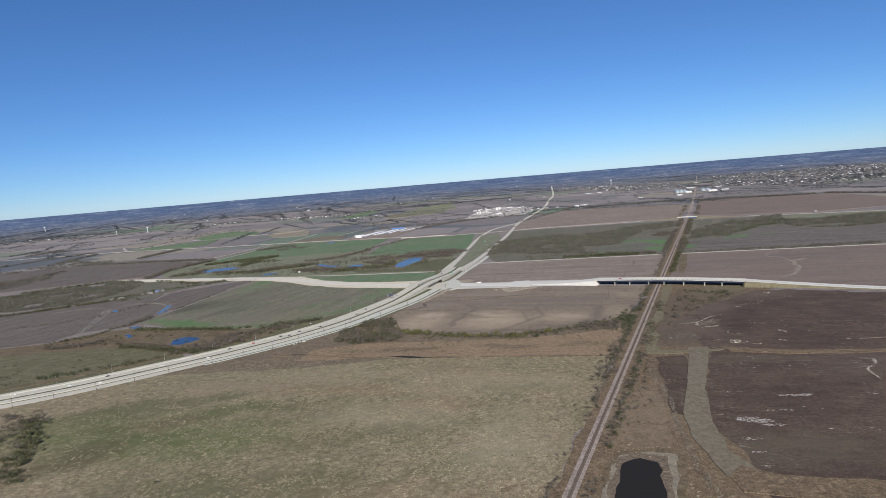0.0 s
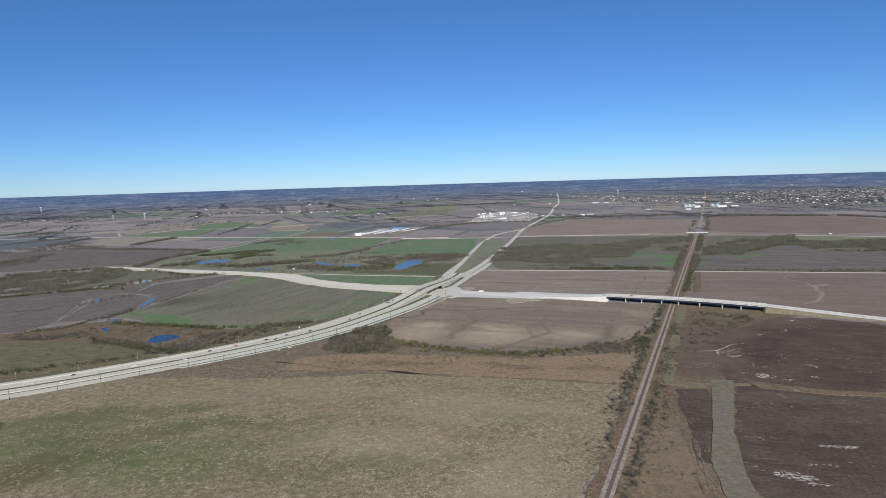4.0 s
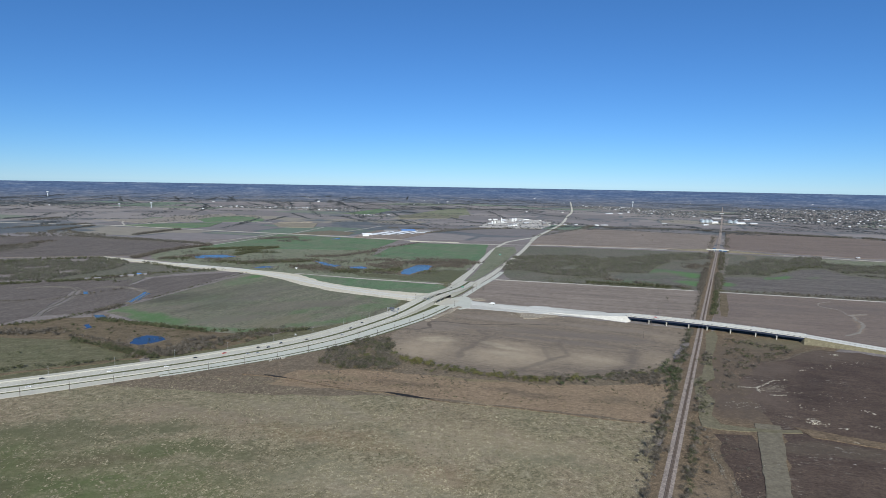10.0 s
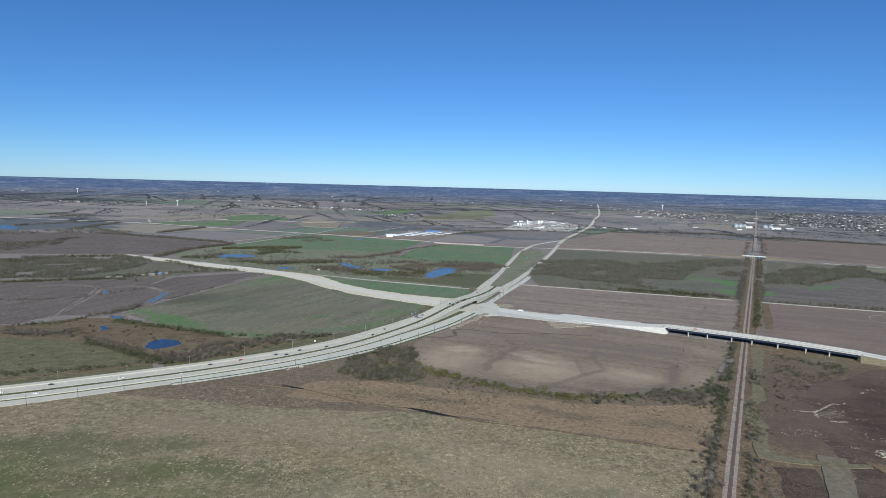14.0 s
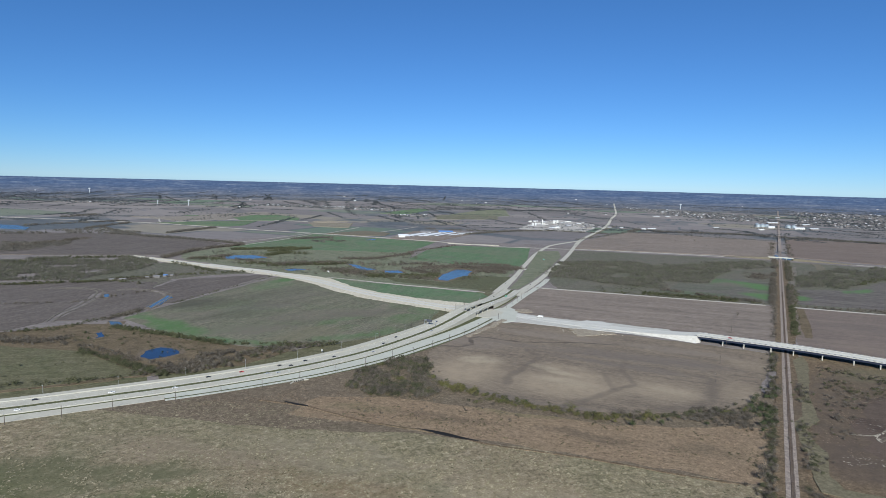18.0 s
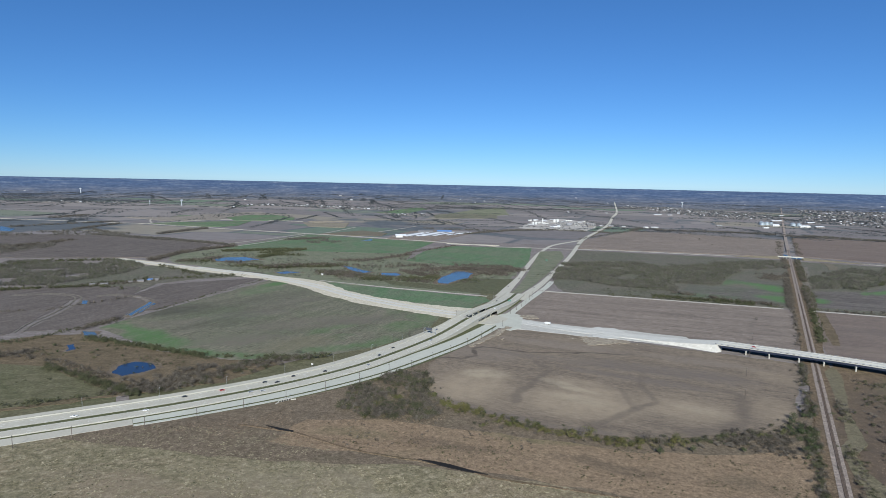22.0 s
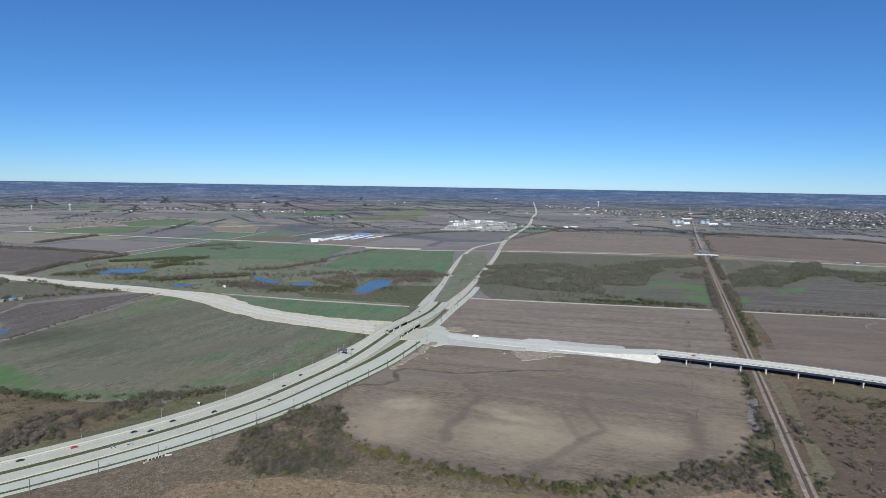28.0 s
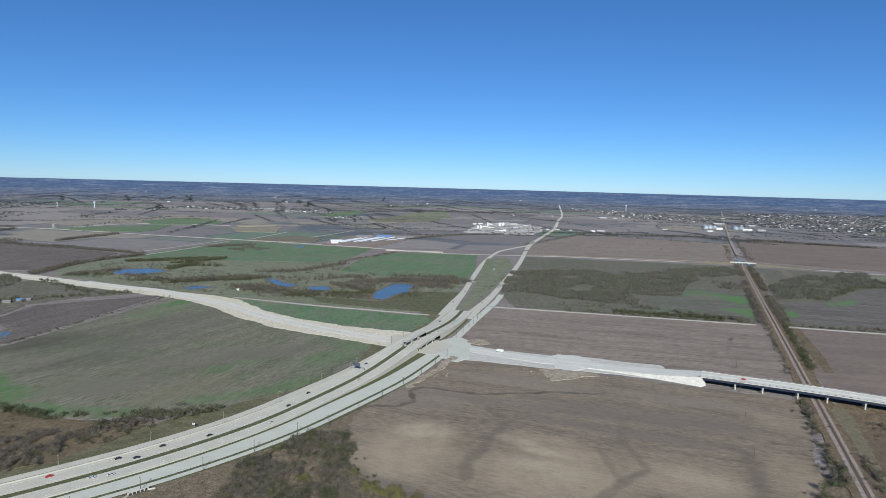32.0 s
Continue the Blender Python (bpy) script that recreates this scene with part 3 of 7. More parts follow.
blobbed(EAST_FIELD, [(770, 1555, 50, 16, 40, BRIGHT, 0.85), (727, 1537, 30, 12, 40, BRIGHT, 0.7), (586, 1435, 22, 34, -20, BRIGHT, 0.9), (620, 1490, 40, 30, 0, (0.07, 0.066, 0.05), 0.5), (850, 1560, 40, 14, 40, (0.1, 0.125, 0.065), 0.5)], 20.0)
DARK_EARTH = soil("dark_brown_field", [(0.098, 0.083, 0.074), (0.12, 0.102, 0.09), (0.14, 0.12, 0.106)], [(0.08, 0.068, 0.06), (0.16, 0.138, 0.122)], 0.006, 0.06, 70, (0.15, 1, 1), 0.5, rows=0.05)
LIGHT_EARTH = soil("red_brown_field", [(0.14, 0.11, 0.0918), (0.168, 0.132, 0.11), (0.129, 0.104, 0.0896)], [(0.118, 0.093, 0.0784), (0.207, 0.168, 0.14)], 0.004, 0.05, -12, (0.12, 1, 1), 0.4, streak=0.45)
blobbed(LIGHT_EARTH, trail([(653, 1130), (656, 1123), (642, 1096), (635, 1069), (605, 1028), (588, 1008)], 6, (0.22, 0.172, 0.128), 0.8) + trail([(653, 1130), (667, 1137), (690, 1145)], 8, (0.21, 0.165, 0.125), 0.7) + [(560, 1180, 80, 40, -20, (0.115, 0.096, 0.084), 0.5), (700, 1200, 120, 30, -14, (0.118, 0.1, 0.088), 0.5), (480, 1060, 60, 30, -30, (0.2, 0.16, 0.125), 0.3)], 12.0)
GREY_EARTH = soil("grey_brown_field", [(0.166, 0.137, 0.114), (0.212, 0.174, 0.145)], [(0.14, 0.116, 0.0969), (0.274, 0.23, 0.192)], 0.005, 0.06, -14, (0.1, 1, 1), 0.5, rows=0.06)
SALT = paint("salt_crust", (0.5, 0.47, 0.43), 0.9, 0, 0.3, 0.4, 0.1)
SILT = soil("yellow_spoil", [(0.22, 0.18, 0.13), (0.3, 0.255, 0.19), (0.36, 0.32, 0.25)], [(0.13, 0.105, 0.08), (0.4, 0.35, 0.27)], 0.05, 0.3, streak=0.7, speck=0.6)
TERRACE_FAR = soil("scraped_tan_earth", [(0.2, 0.178, 0.15), (0.24, 0.215, 0.182)], [(0.16, 0.142, 0.12), (0.27, 0.24, 0.2)], 0.02, 0.1)
PALE_SLOPE_FAR = soil("pale_plant_gravel", [(0.33, 0.31, 0.28), (0.42, 0.4, 0.37)], [(0.25, 0.23, 0.2), (0.46, 0.44, 0.41)], 0.02, 0.1, streak=0.5)
HAY = soil("hay_stubble", [(0.185, 0.165, 0.125), (0.225, 0.2, 0.15)], [(0.15, 0.132, 0.1), (0.26, 0.23, 0.175)], 0.01, 0.08)
DARK_GRASS = soil("dark_rough_grass", [(0.085, 0.098, 0.05), (0.105, 0.105, 0.06), (0.085, 0.11, 0.048)], [(0.05, 0.055, 0.03), (0.14, 0.13, 0.08)], 0.012, 0.12)

TERRACE = soil("faded_terrace_grass", [(0.15, 0.135, 0.11), (0.175, 0.155, 0.128)], [(0.11, 0.098, 0.08), (0.2, 0.178, 0.148)], 0.02, 0.15)

# ---- fields and meadows ----
FIELDS = [
    ("brown_farmland", [(-1900, -1300), (1900, -1300), (1900, 1500), (1300, 2050), (600, 2350), (-600, 2350), (-1500, 1900), (-1900, 1200)], EARTH, "wide bare brown farmland", 0.0),
    ("scrub_land", [(-640, 600), (-470, 620), (-313, 655), (-204, 670), (180, 610), (262, 790), (262, 860), (-60, 860), (-60, 1110), (-110, 990), (-170, 890), (-240, 805), (-330, 745)], WEEDS, "brown scrub ground between highway and meadow", 6.0),
    ("meadow", [(-800, 500), (-470, 690), (-380, 705), (-313, 703), (-255, 698), (-204, 690), (-86, 700), (21, 682), (116, 657), (172, 645), (141, 560), (107, 484), (82, 434), (55, 372), (-80, 80), (-240, -300), (-700, -300), (-900, 300)], MEADOW, "tussocky dry yellow-brown meadow with green tinges", 5.0),
    ("reed_bed", [(-204, 722), (-190, 770), (-120, 778), (-3, 760), (74, 742), (138, 745), (205, 755), (225, 750), (176, 648), (116, 660), (21, 685), (-86, 707)], MARSH, "reddish-brown dead reed and grass strip", 6.0),
    ("silty_field", [(-38, 1112), (-80, 1010), (-98, 940), (-93, 860), (-71, 827), (-3, 788), (74, 768), (138, 776), (209, 800), (243, 825), (300, 930), (340, 1005), (262, 1038), (125, 1088), (20, 1120)], PALE_EARTH, "bare field with pale silt blotches and dark damp trails", 5.0),
    ("scrub_by_railway", [(180, 640), (262, 830), (372, 1000), (392, 1045), (505, 950), (520, 930), (400, 830), (340, 760), (320, 650), (260, 524), (230, 458), (215, 330), (150, -200), (-190, -200), (56, 345), (90, 420)], SCRUB, "rough brown scrubland beside the railway", 4.0),
    ("black_field", [(300, 760), (350, 830), (480, 910), (760, 740), (760, -200), (150, -200), (190, 350), (200, 458), (224, 524), (283, 646), (290, 700)], BLACK_EARTH, "bare black clay field with white salty stains", 13.0),
    ("black_field", [(214, 626), (246, 627), (240, 600), (206, 521), (186, 470), (176, 480), (188, 520), (198, 561)], BLACK_EARTH, "narrow bare black clay plot beside a track", 3.0),
    ("crop_field", [(-561, 1038), (-540, 1150), (-480, 1455), (-443, 1450), (-330, 1370), (-235, 1300), (-105, 1205), (-118, 1090), (-165, 1010), (-225, 950), (-322, 925), (-438, 952)], THIN_GREEN, "field of thin green winter crop over brown soil", 4.0),
    ("ploughed_field", [(-5, 1195), (150, 1130), (250, 1085), (340, 1030), (382, 1040), (505, 1335), (190, 1405), (76, 1430), (35, 1330)], GREY_EARTH, "bare grey-brown ploughed field with furrows", 3.0),
    ("ploughed_field", [(385, 1030), (470, 975), (560, 920), (680, 830), (1000, 600), (1100, 1180), (640, 1298), (510, 1330)], LIGHT_EARTH, "bare reddish-brown field", 3.0),
    ("woodland_floor", [(100, 1530), (110, 1438), (505, 1345), (655, 1680), (835, 2080), (240, 2190), (150, 1790)], ROUGH, "grey-brown floor of a leafless wood", 8.0),
    ("woodland_floor", [(525, 1335), (1100, 1200), (1300, 1700), (850, 2070), (748, 1860)], ROUGH, "grey-brown floor of a leafless wood", 8.0),
    ("rough_strip", [(120, 1500), (150, 1440), (455, 1362), (480, 1440), (330, 1510), (180, 1560)], ROUGH, "rough olive grass strip beside the lane", 6.0),
    ("wheat_field", [(508, 1673), (561, 1674), (613, 1634), (502, 1390), (451, 1368), (421, 1394), (315, 1413), (281, 1441), (332, 1461), (393, 1575), (454, 1571)], PATCHY, "patchy green winter wheat beside a wood", 3.0),
    ("dark_field", [(549, 1398), (629, 1546), (729, 1551), (800, 1610), (890, 1695), (962, 1717), (960, 1618), (983, 1568), (1040, 1543), (1180, 1560), (1120, 1240), (900, 1280), (703, 1338), (540, 1372)], EAST_FIELD, "dark brown streaked field with green tinges", 4.0),
    ("green_verge", [(834, 2045), (901, 2042), (1054, 1990), (1285, 1901), (1400, 1850), (1300, 1780), (1208, 1793), (1091, 1776), (1041, 1822), (1028, 1943), (928, 1933), (792, 1805), (703, 1703)], ROUGH, "rough olive verge beside the far road", 4.0),
    ("green_verge", [(1060, 1950), (1160, 1945), (1290, 1895), (1400, 1850), (1330, 1800), (1227, 1830), (1100, 1830), (1062, 1860)], GREEN_PASTURE, "green verge beside the far road", 4.0),
    ("grass_strip", [(522, 1322), (533, 1320), (466, 1160), (436, 1100), (428, 1104), (452, 1165)], BROWN_PASTURE, "dark grass strip along the railway", 1.0),
    ("earth_slope", [(796, 1940), (822, 1950), (758, 1814), (690, 1669), (650, 1593), (640, 1590), (676, 1672), (740, 1812)], TERRACE, "bare tan slope beside the railway", 3.0),
    ("pasture", [(-355, 1450), (-620, 1565), (-800, 1650), (-870, 1760), (-824, 1950), (-491, 1950), (-260, 1955), (-251, 1813), (-115, 1740), (40, 1700), (-10, 1480), (-52, 1375)], GREEN_PASTURE, "rough pasture with bushes round ponds", 8.0),
    ("wheat_field", [(-372, 1452), (-210, 1402), (-40, 1352), (-30, 1320), (-70, 1240), (-200, 1300), (-290, 1345)], GREEN, "bright green winter wheat", 2.0),
    ("scrub_field", [(-256, 1496), (-191, 1479), (-128, 1463), (-80, 1560), (25, 1570), (-8, 1374), (-143, 1414), (-225, 1442)], DARK_GRASS, "dark olive rough field", 4.0),
    ("wheat_field", [(-251, 1813), (-228, 2053), (-146, 2208), (100, 2203), (70, 1868), (40, 1717), (-115, 1748)], GREEN, "green winter wheat field", 3.0),
    ("wheat_field", [(-824, 1958), (-720, 2455), (-225, 2310), (-275, 1961), (-491, 1954), (-673, 1941)], GREEN, "green winter wheat field", 3.0),
    ("pasture", [(-1000, 480), (-900, 900), (-655, 935), (-606, 985), (-556, 1000), (-438, 948), (-322, 922), (-262, 925), (-300, 850), (-480, 735), (-700, 620)], BROWN_PASTURE, "rough brown pasture with bushes round a pond", 6.0),
    ("hill_pasture", [(-900, 850), (-622, 875), (-508, 872), (-385, 806), (-480, 742), (-700, 640), (-900, 560)], PASTURE, "dry olive-grey pasture", 5.0),
    ("farm_grass", [(-830, 1290), (-850, 1432), (-815, 1590), (-528, 1545), (-505, 1500), (-622, 1440), (-672, 1370), (-655, 1262), (-719, 1270)], ROUGH, "rough olive ground round a farm", 5.0),
    ("brown_field", [(-651, 1260), (-657, 1365), (-524, 1463), (-504, 1490), (-548, 1145), (-583, 1140), (-597, 1221)], DARK_EARTH, "dark brown ploughed field", 3.0),
    ("brown_field", [(-1150, 1100), (-820, 1080), (-700, 1220), (-640, 1240), (-680, 1330), (-800, 1320), (-900, 1245), (-1100, 1280)], DARK_EARTH, "dark brown ploughed field", 4.0),
    ("brown_field", [(-640, 1000), (-590, 1020), (-562, 1090), (-590, 1195), (-620, 1228), (-676, 1246), (-708, 1226), (-690, 1165), (-664, 1090)], DARK_EARTH, "dark brown field between grassed banks", 4.0),
    ("brown_field", [(-1300, 820), (-1300, 1230), (-830, 1225), (-735, 1222), (-700, 1150), (-672, 1060), (-650, 990), (-660, 940), (-900, 905)], DARK_EARTH, "dark brown field beyond rough pasture", 5.0),
    ("brown_field", [(-1500, 1560), (-1700, 2150), (-1380, 2210), (-1100, 2140), (-880, 2030), (-880, 1720), (-940, 1700), (-1150, 1640)], DARK_EARTH, "dark brown field beyond the unfinished road", 5.0),
    ("roadside_grass", [(10, 1410), (40, 1560), (75, 1800), (120, 2120), (185, 2150), (180, 2000), (130, 1780), (95, 1640), (60, 1510), (28, 1410)], GREEN_PASTURE, "green grass between the carriageways", 2.0),
    ("red_field", [(920, 2200), (1264, 2960), (1788, 2740), (1700, 2000), (1250, 1990)], LIGHT_EARTH, "bare reddish-brown field", 6.0),
    ("grey_field", [(250, 2240), (330, 2560), (620, 3080), (1150, 2780), (860, 2170)], GREY_EARTH, "bare grey field", 4.0),
    ("tan_earthworks", [(-1860, 3092), (-1743, 3142), (-1672, 3173), (-1594, 3499), (-1458, 3865), (-1316, 3631), (-1413, 3330), (-1347, 3062), (-1532, 2918), (-1643, 2983)], TERRACE_FAR, "tan scraped earth between green strips", 6.0),
    ("wheat_strip", [(-1622, 3069), (-1684, 3305), (-1586, 3349), (-1410, 3241), (-1384, 3086), (-1510, 2961)], GREEN, "narrow green wheat strip", 4.0),
    ("wheat_strip", [(-1531, 2755), (-1445, 2849), (-1311, 2966), (-1181, 3051), (-1126, 2774), (-1156, 2680), (-1343, 2674)], GREEN, "green wheat field far off", 4.0),
    ("wheat_strip", [(-1393, 3248), (-1388, 3489), (-1285, 3590), (-1077, 3382), (-1022, 3189), (-1142, 3103), (-1269, 3054)], GREEN, "green wheat field far off", 4.0),
    ("wheat_strip", [(-314, 4175), (-157, 4892), (65, 5438), (79, 4229), (-63, 4037), (-267, 4005)], GREEN_PASTURE, "pale green field far off", 4.0),
    ("tan_field", [(-925, 3049), (-717, 3110), (-662, 2803), (-825, 2819)], HAY, "tan stubble field far off", 4.0),
    ("spoil_heap", [(-935, 3150), (-777, 3230), (-754, 3160), (-898, 3070)], SILT, "pale yellow spoil heap", 4.0),
    ("plant_yard", [(98, 3084), (160, 3420), (219, 3674), (390, 3900), (531, 3567), (480, 3250), (406, 3040), (214, 2990)], PALE_SLOPE_FAR, "pale gravel yard of an industrial plant", 6.0),
    ("factory_yard", [(-401, 2377), (-401, 2539), (-358, 2741), (-187, 2836), (-103, 2748), (-149, 2571), (-228, 2337)], GREY_EARTH, "grey factory yard", 4.0),
    ("gravel_yard", [(-680, 2490), (-560, 2680), (-440, 2600), (-440, 2470), (-560, 2450)], TRACK, "pale gravel yard", 4.0),
    ("wheat_strip", [(-772, 4079), (-629, 4976), (-516, 4740), (-596, 3955)], GREEN, "green wheat field far off", 4.0),
    ("wheat_strip", [(-400, 4000), (0, 4500), (0, 3800), (-350, 3650)], THIN_GREEN, "thin green field far off", 4.0),
]
for i, (name, outline, material, label, edge) in enumerate(FIELDS):
    far_off = max(math.hypot(x - CX, y - CY) for x, y in outline) > FLAT
    patch(name, outline, material, (0.02 if i == 0 else 0.06 + 0.012 * i) + (0.9 if far_off and i else 0), edge, 16, i, label=label, category="field", kind="structure")

# ---- ponds and wet ground ----
BANK = soil("muddy_bank", [(0.11, 0.085, 0.06), (0.15, 0.115, 0.08)], [(0.08, 0.06, 0.045), (0.2, 0.165, 0.12)], 0.05, 0.4)
PONDS = [
    ([(-425, 859), (-433, 881), (-423, 900), (-401, 897), (-388, 882), (-396, 865), (-410, 854)], DEEP_WATER, "small deep-blue farm pond in rough grass"),
    ([(-143, 1508), (-136, 1569), (-122, 1606), (-114, 1652), (-92, 1655), (-72, 1632), (-80, 1561), (-100, 1526), (-118, 1482), (-138, 1488)], WATER, "blue farm pond with a muddy rim"),
    ([(-388, 1682), (-367, 1674), (-322, 1622), (-296, 1602), (-317, 1578), (-345, 1605)], WATER, "blue farm pond among bushes"),
    ([(-278, 1590), (-243, 1601), (-228, 1574), (-246, 1547), (-268, 1560)], WATER, "blue farm pond among bushes"),
    ([(-730, 1725), (-714, 1764), (-670, 1780), (-618, 1740), (-653, 1696), (-706, 1690)], WATER, "blue farm pond beyond the unfinished road"),
    ([(-502, 1544), (-485, 1569), (-450, 1557), (-480, 1533)], WATER, "blue farm pond beside the unfinished road"),
    ([(-540, 948), (-537, 956), (-520, 934), (-525, 926)], DEEP_WATER, "little blue pool in rough grass"),
    ([(-571, 1113), (-581, 1167), (-590, 1208), (-573, 1192), (-562, 1142), (-559, 1107)], WATER, "blue flooded field corner"),
    ([(-698, 1195), (-689, 1196), (-674, 1172), (-684, 1170)], WATER, "blue flooded field corner"),
    ([(-566, 1013), (-549, 1012), (-536, 995), (-549, 992)], WATER, "blue flooded field corner"),
    ([(862, 2150), (900, 2260), (905, 2170), (960, 2100), (890, 2120)], WATER, "blue flooded ground beside the railway"),
    ([(-480, 2290), (-450, 2350), (-440, 2300)], WATER, "blue puddle in a wheat field"),
    ([(-1982, 2423), (-1910, 2423), (-1795, 2348), (-1736, 2257), (-1845, 2267), (-2060, 2330)], WATER, "pale blue lake behind brown fields"),
    ([(-85, 708.5), (-71, 706.5), (-57, 702.5), (-48, 698.5), (-30, 691), (-30, 690), (-50, 695), (-58, 697.5), (-70, 702)], DARK_WATER, "narrow black ditch pool"),
    ([(-217, 753), (-207, 750.5), (-190, 745.5), (-190, 742.5), (-203, 745)], DARK_WATER, "narrow black ditch pool"),
    ([(111, 401), (124, 404), (137, 397), (124, 354), (112, 315), (77, 319), (93, 358)], DARK_WATER, "dark still farm pond with steep banks"),
]
for i, (outline, material, label) in enumerate(PONDS):
    mx, my = sum(p[0] for p in outline) / len(outline), sum(p[1] for p in outline) / len(outline)
    if i < 10 or i == 15:
        rim = [(mx + (x - mx) * 1.18 + (x > mx) * 2 - (x < mx) * 2, my + (y - my) * 1.18 + (3 if y > my else -3)) for x, y in outline]
        if i == 15:
            for wide, deep, soil_of, up in ((1.95, 1.42, BROWN_PASTURE, 0.46), (1.6, 1.27, HAY, 0.49)):
                outer = [(mx + (x - mx) * wide, my + (y - my) * deep) for x, y in outline]
                patch("pond_bank", outer, soil_of, up, 4.0, 4, 90, label="yellowish grassed pond bank", category="bank", kind="structure")
        patch("pond_bank", rim, BANK, 0.52, 4.0, 6, 60 + i, label="muddy pond bank", category="bank", kind="structure")
    patch("pond", outline, material, 0.56 if i < 15 else 0.6, 0.8 if material is DARK_WATER and i < 15 else 4.0, 6, 40 + i, label=label, category="pond", group="farm ponds", kind="structure")

# ---- tracks, stains and spoil ----
LAID = 0
for name, outline, material, label in (
    ("dirt_track", [(261, 651), (281, 646), (224, 524), (200, 458), (190, 405), (194, 378), (205, 362), (180, 352), (171, 372), (173, 432), (185, 479), (208, 528)], TRACK, "wide pale dirt track"),
    ("dirt_track", [(186, 384), (205, 368), (262, 352), (330, 340), (330, 322), (255, 330), (190, 344), (172, 352), (172, 372)], SCRUB, "brown grassy track across black clay"),
    ("dirt_track", [(372, 1000), (364, 966), (299, 836), (280, 780), (258, 756), (250, 730), (250, 708), (230, 668), (229, 648), (250, 640), (293, 637), (291, 631), (245, 632), (222, 636), (210, 642), (216, 664), (233, 706), (240, 736), (252, 769), (269, 787), (298, 850), (352, 980)], OLIVE_TRACK, "olive grassy dirt track beside the railway"),
    ("grass_strip", [(292, 645), (352, 614), (480, 585), (480, 575), (350, 600), (296, 624)], SCRUB, "worn olive grass strip across black clay"),
    ("spoil_bank", [(-58, 1022), (-38, 1062), (-19, 1108), (-10, 1130), (4, 1131), (-8, 1112), (-22, 1082), (-40, 1043), (-52, 1018)], SILT, "yellowish bank of spoil along the new road"),
    ("spoil_apron", [(16, 1203), (24, 1216), (36, 1217), (44, 1200), (30, 1188)], SILT, "patch of pale spoil"),
    ("road_apron", [(108, 1138), (127, 1153), (150, 1148), (160, 1130), (144, 1096), (122, 1086), (112, 1100)], WHITE_ROAD, "white concrete junction apron"),
    ("spoil_apron", [(93, 1094), (118, 1092), (138, 1084), (155, 1085), (149, 1068), (114, 1058), (97, 1054)], SILT, "heap of yellow spoil beside the road"),
    ("white_yard", [(-181, 2266), (-181, 2290), (-3, 2268), (-3, 2246)], CALICHE, "long white gravel strip"),
    ("clearing", [(905, 2040), (880, 1960), (850, 1900), (870, 1890), (905, 1960), (925, 2040)], TRACK, "bare pale clearing"),
):
    LAID += 1
    patch(name, outline, material, 0.64 + 0.012 * LAID, 7.0 if material is SILT else (4.0 if material is CALICHE else 1.5), 3 if material is SILT else 4, LAID, label=label, category="track" if "track" in name else "ground", kind="structure")


ribbon("ditch", smooth_line([(-240, 752), (-217, 748), (-188, 742), (-134, 718), (-83, 706), (-48, 697), (-22, 686), (42, 674), (76, 666), (124, 653), (162, 645)], 5), lambda u: 1.3 + noise.noise((u * 40, 2, 7)), lambda u: -1.0 - noise.noise((u * 40, 5, 7)), SCRUB, 0.5, 0.5, label="dark grassy ditch along the meadow", category="ditch", kind="structure")

patch("road_junction", [(-27, 1168), (-17, 1210), (5, 1231), (21, 1206), (14, 1128), (-2, 1112), (-20, 1131)], PALE_ROAD, 0.6, 0.6, 6, 77, label="pale concrete junction floor beside the highway bridge", category="road", kind="structure")

# thin pale scars and broken salt crusts on the black clay
rsalt = random.Random(21)


def crust(verts, faces, x, y, long, wide, turn, z):
    """One thin, jagged sliver of crust."""
    c, s = math.cos(turn), math.sin(turn)
    n, m = len(verts), 5
    top, low = [], []
    for i in range(m):
        u = (i / (m - 1) - 0.5) * long
        w = wide * (1 - (2 * i / (m - 1) - 1) ** 2) * rsalt.uniform(0.3, 1.0) + 0.05
        o = rsalt.uniform(-0.5, 0.5) * wide
        top.append((x + c * u - s * (o + w), y + s * u + c * (o + w), z))
        low.append((x + c * u - s * (o - w), y + s * u + c * (o - w), z))
    verts += top + low
    faces += [(n + i, n + m + i, n + m + i + 1, n + i + 1) for i in range(m - 1)]


def crusts(name, spots, material, label, stray=0.4):
    verts, faces = [], []
    for x, y, rx, ry, count, long, wide, turn in spots:
        for k in range(int(count * 1.7)):
            a, d = rsalt.uniform(0, 6.283), math.sqrt(rsalt.random())
            u, v = rx * d * math.cos(a), ry * d * math.sin(a)
            t = radians(turn)
            crust(verts, faces, x + math.cos(t) * u - math.sin(t) * v, y + math.sin(t) * u + math.cos(t) * v, long * rsalt.uniform(0.15, 0.8), wide * rsalt.uniform(0.2, 0.95), t + rsalt.gauss(0, stray), 0.86 + 0.004 * (len(faces) % 11))
    thing(name, verts, faces, material, label, "ground", kind="stuff")


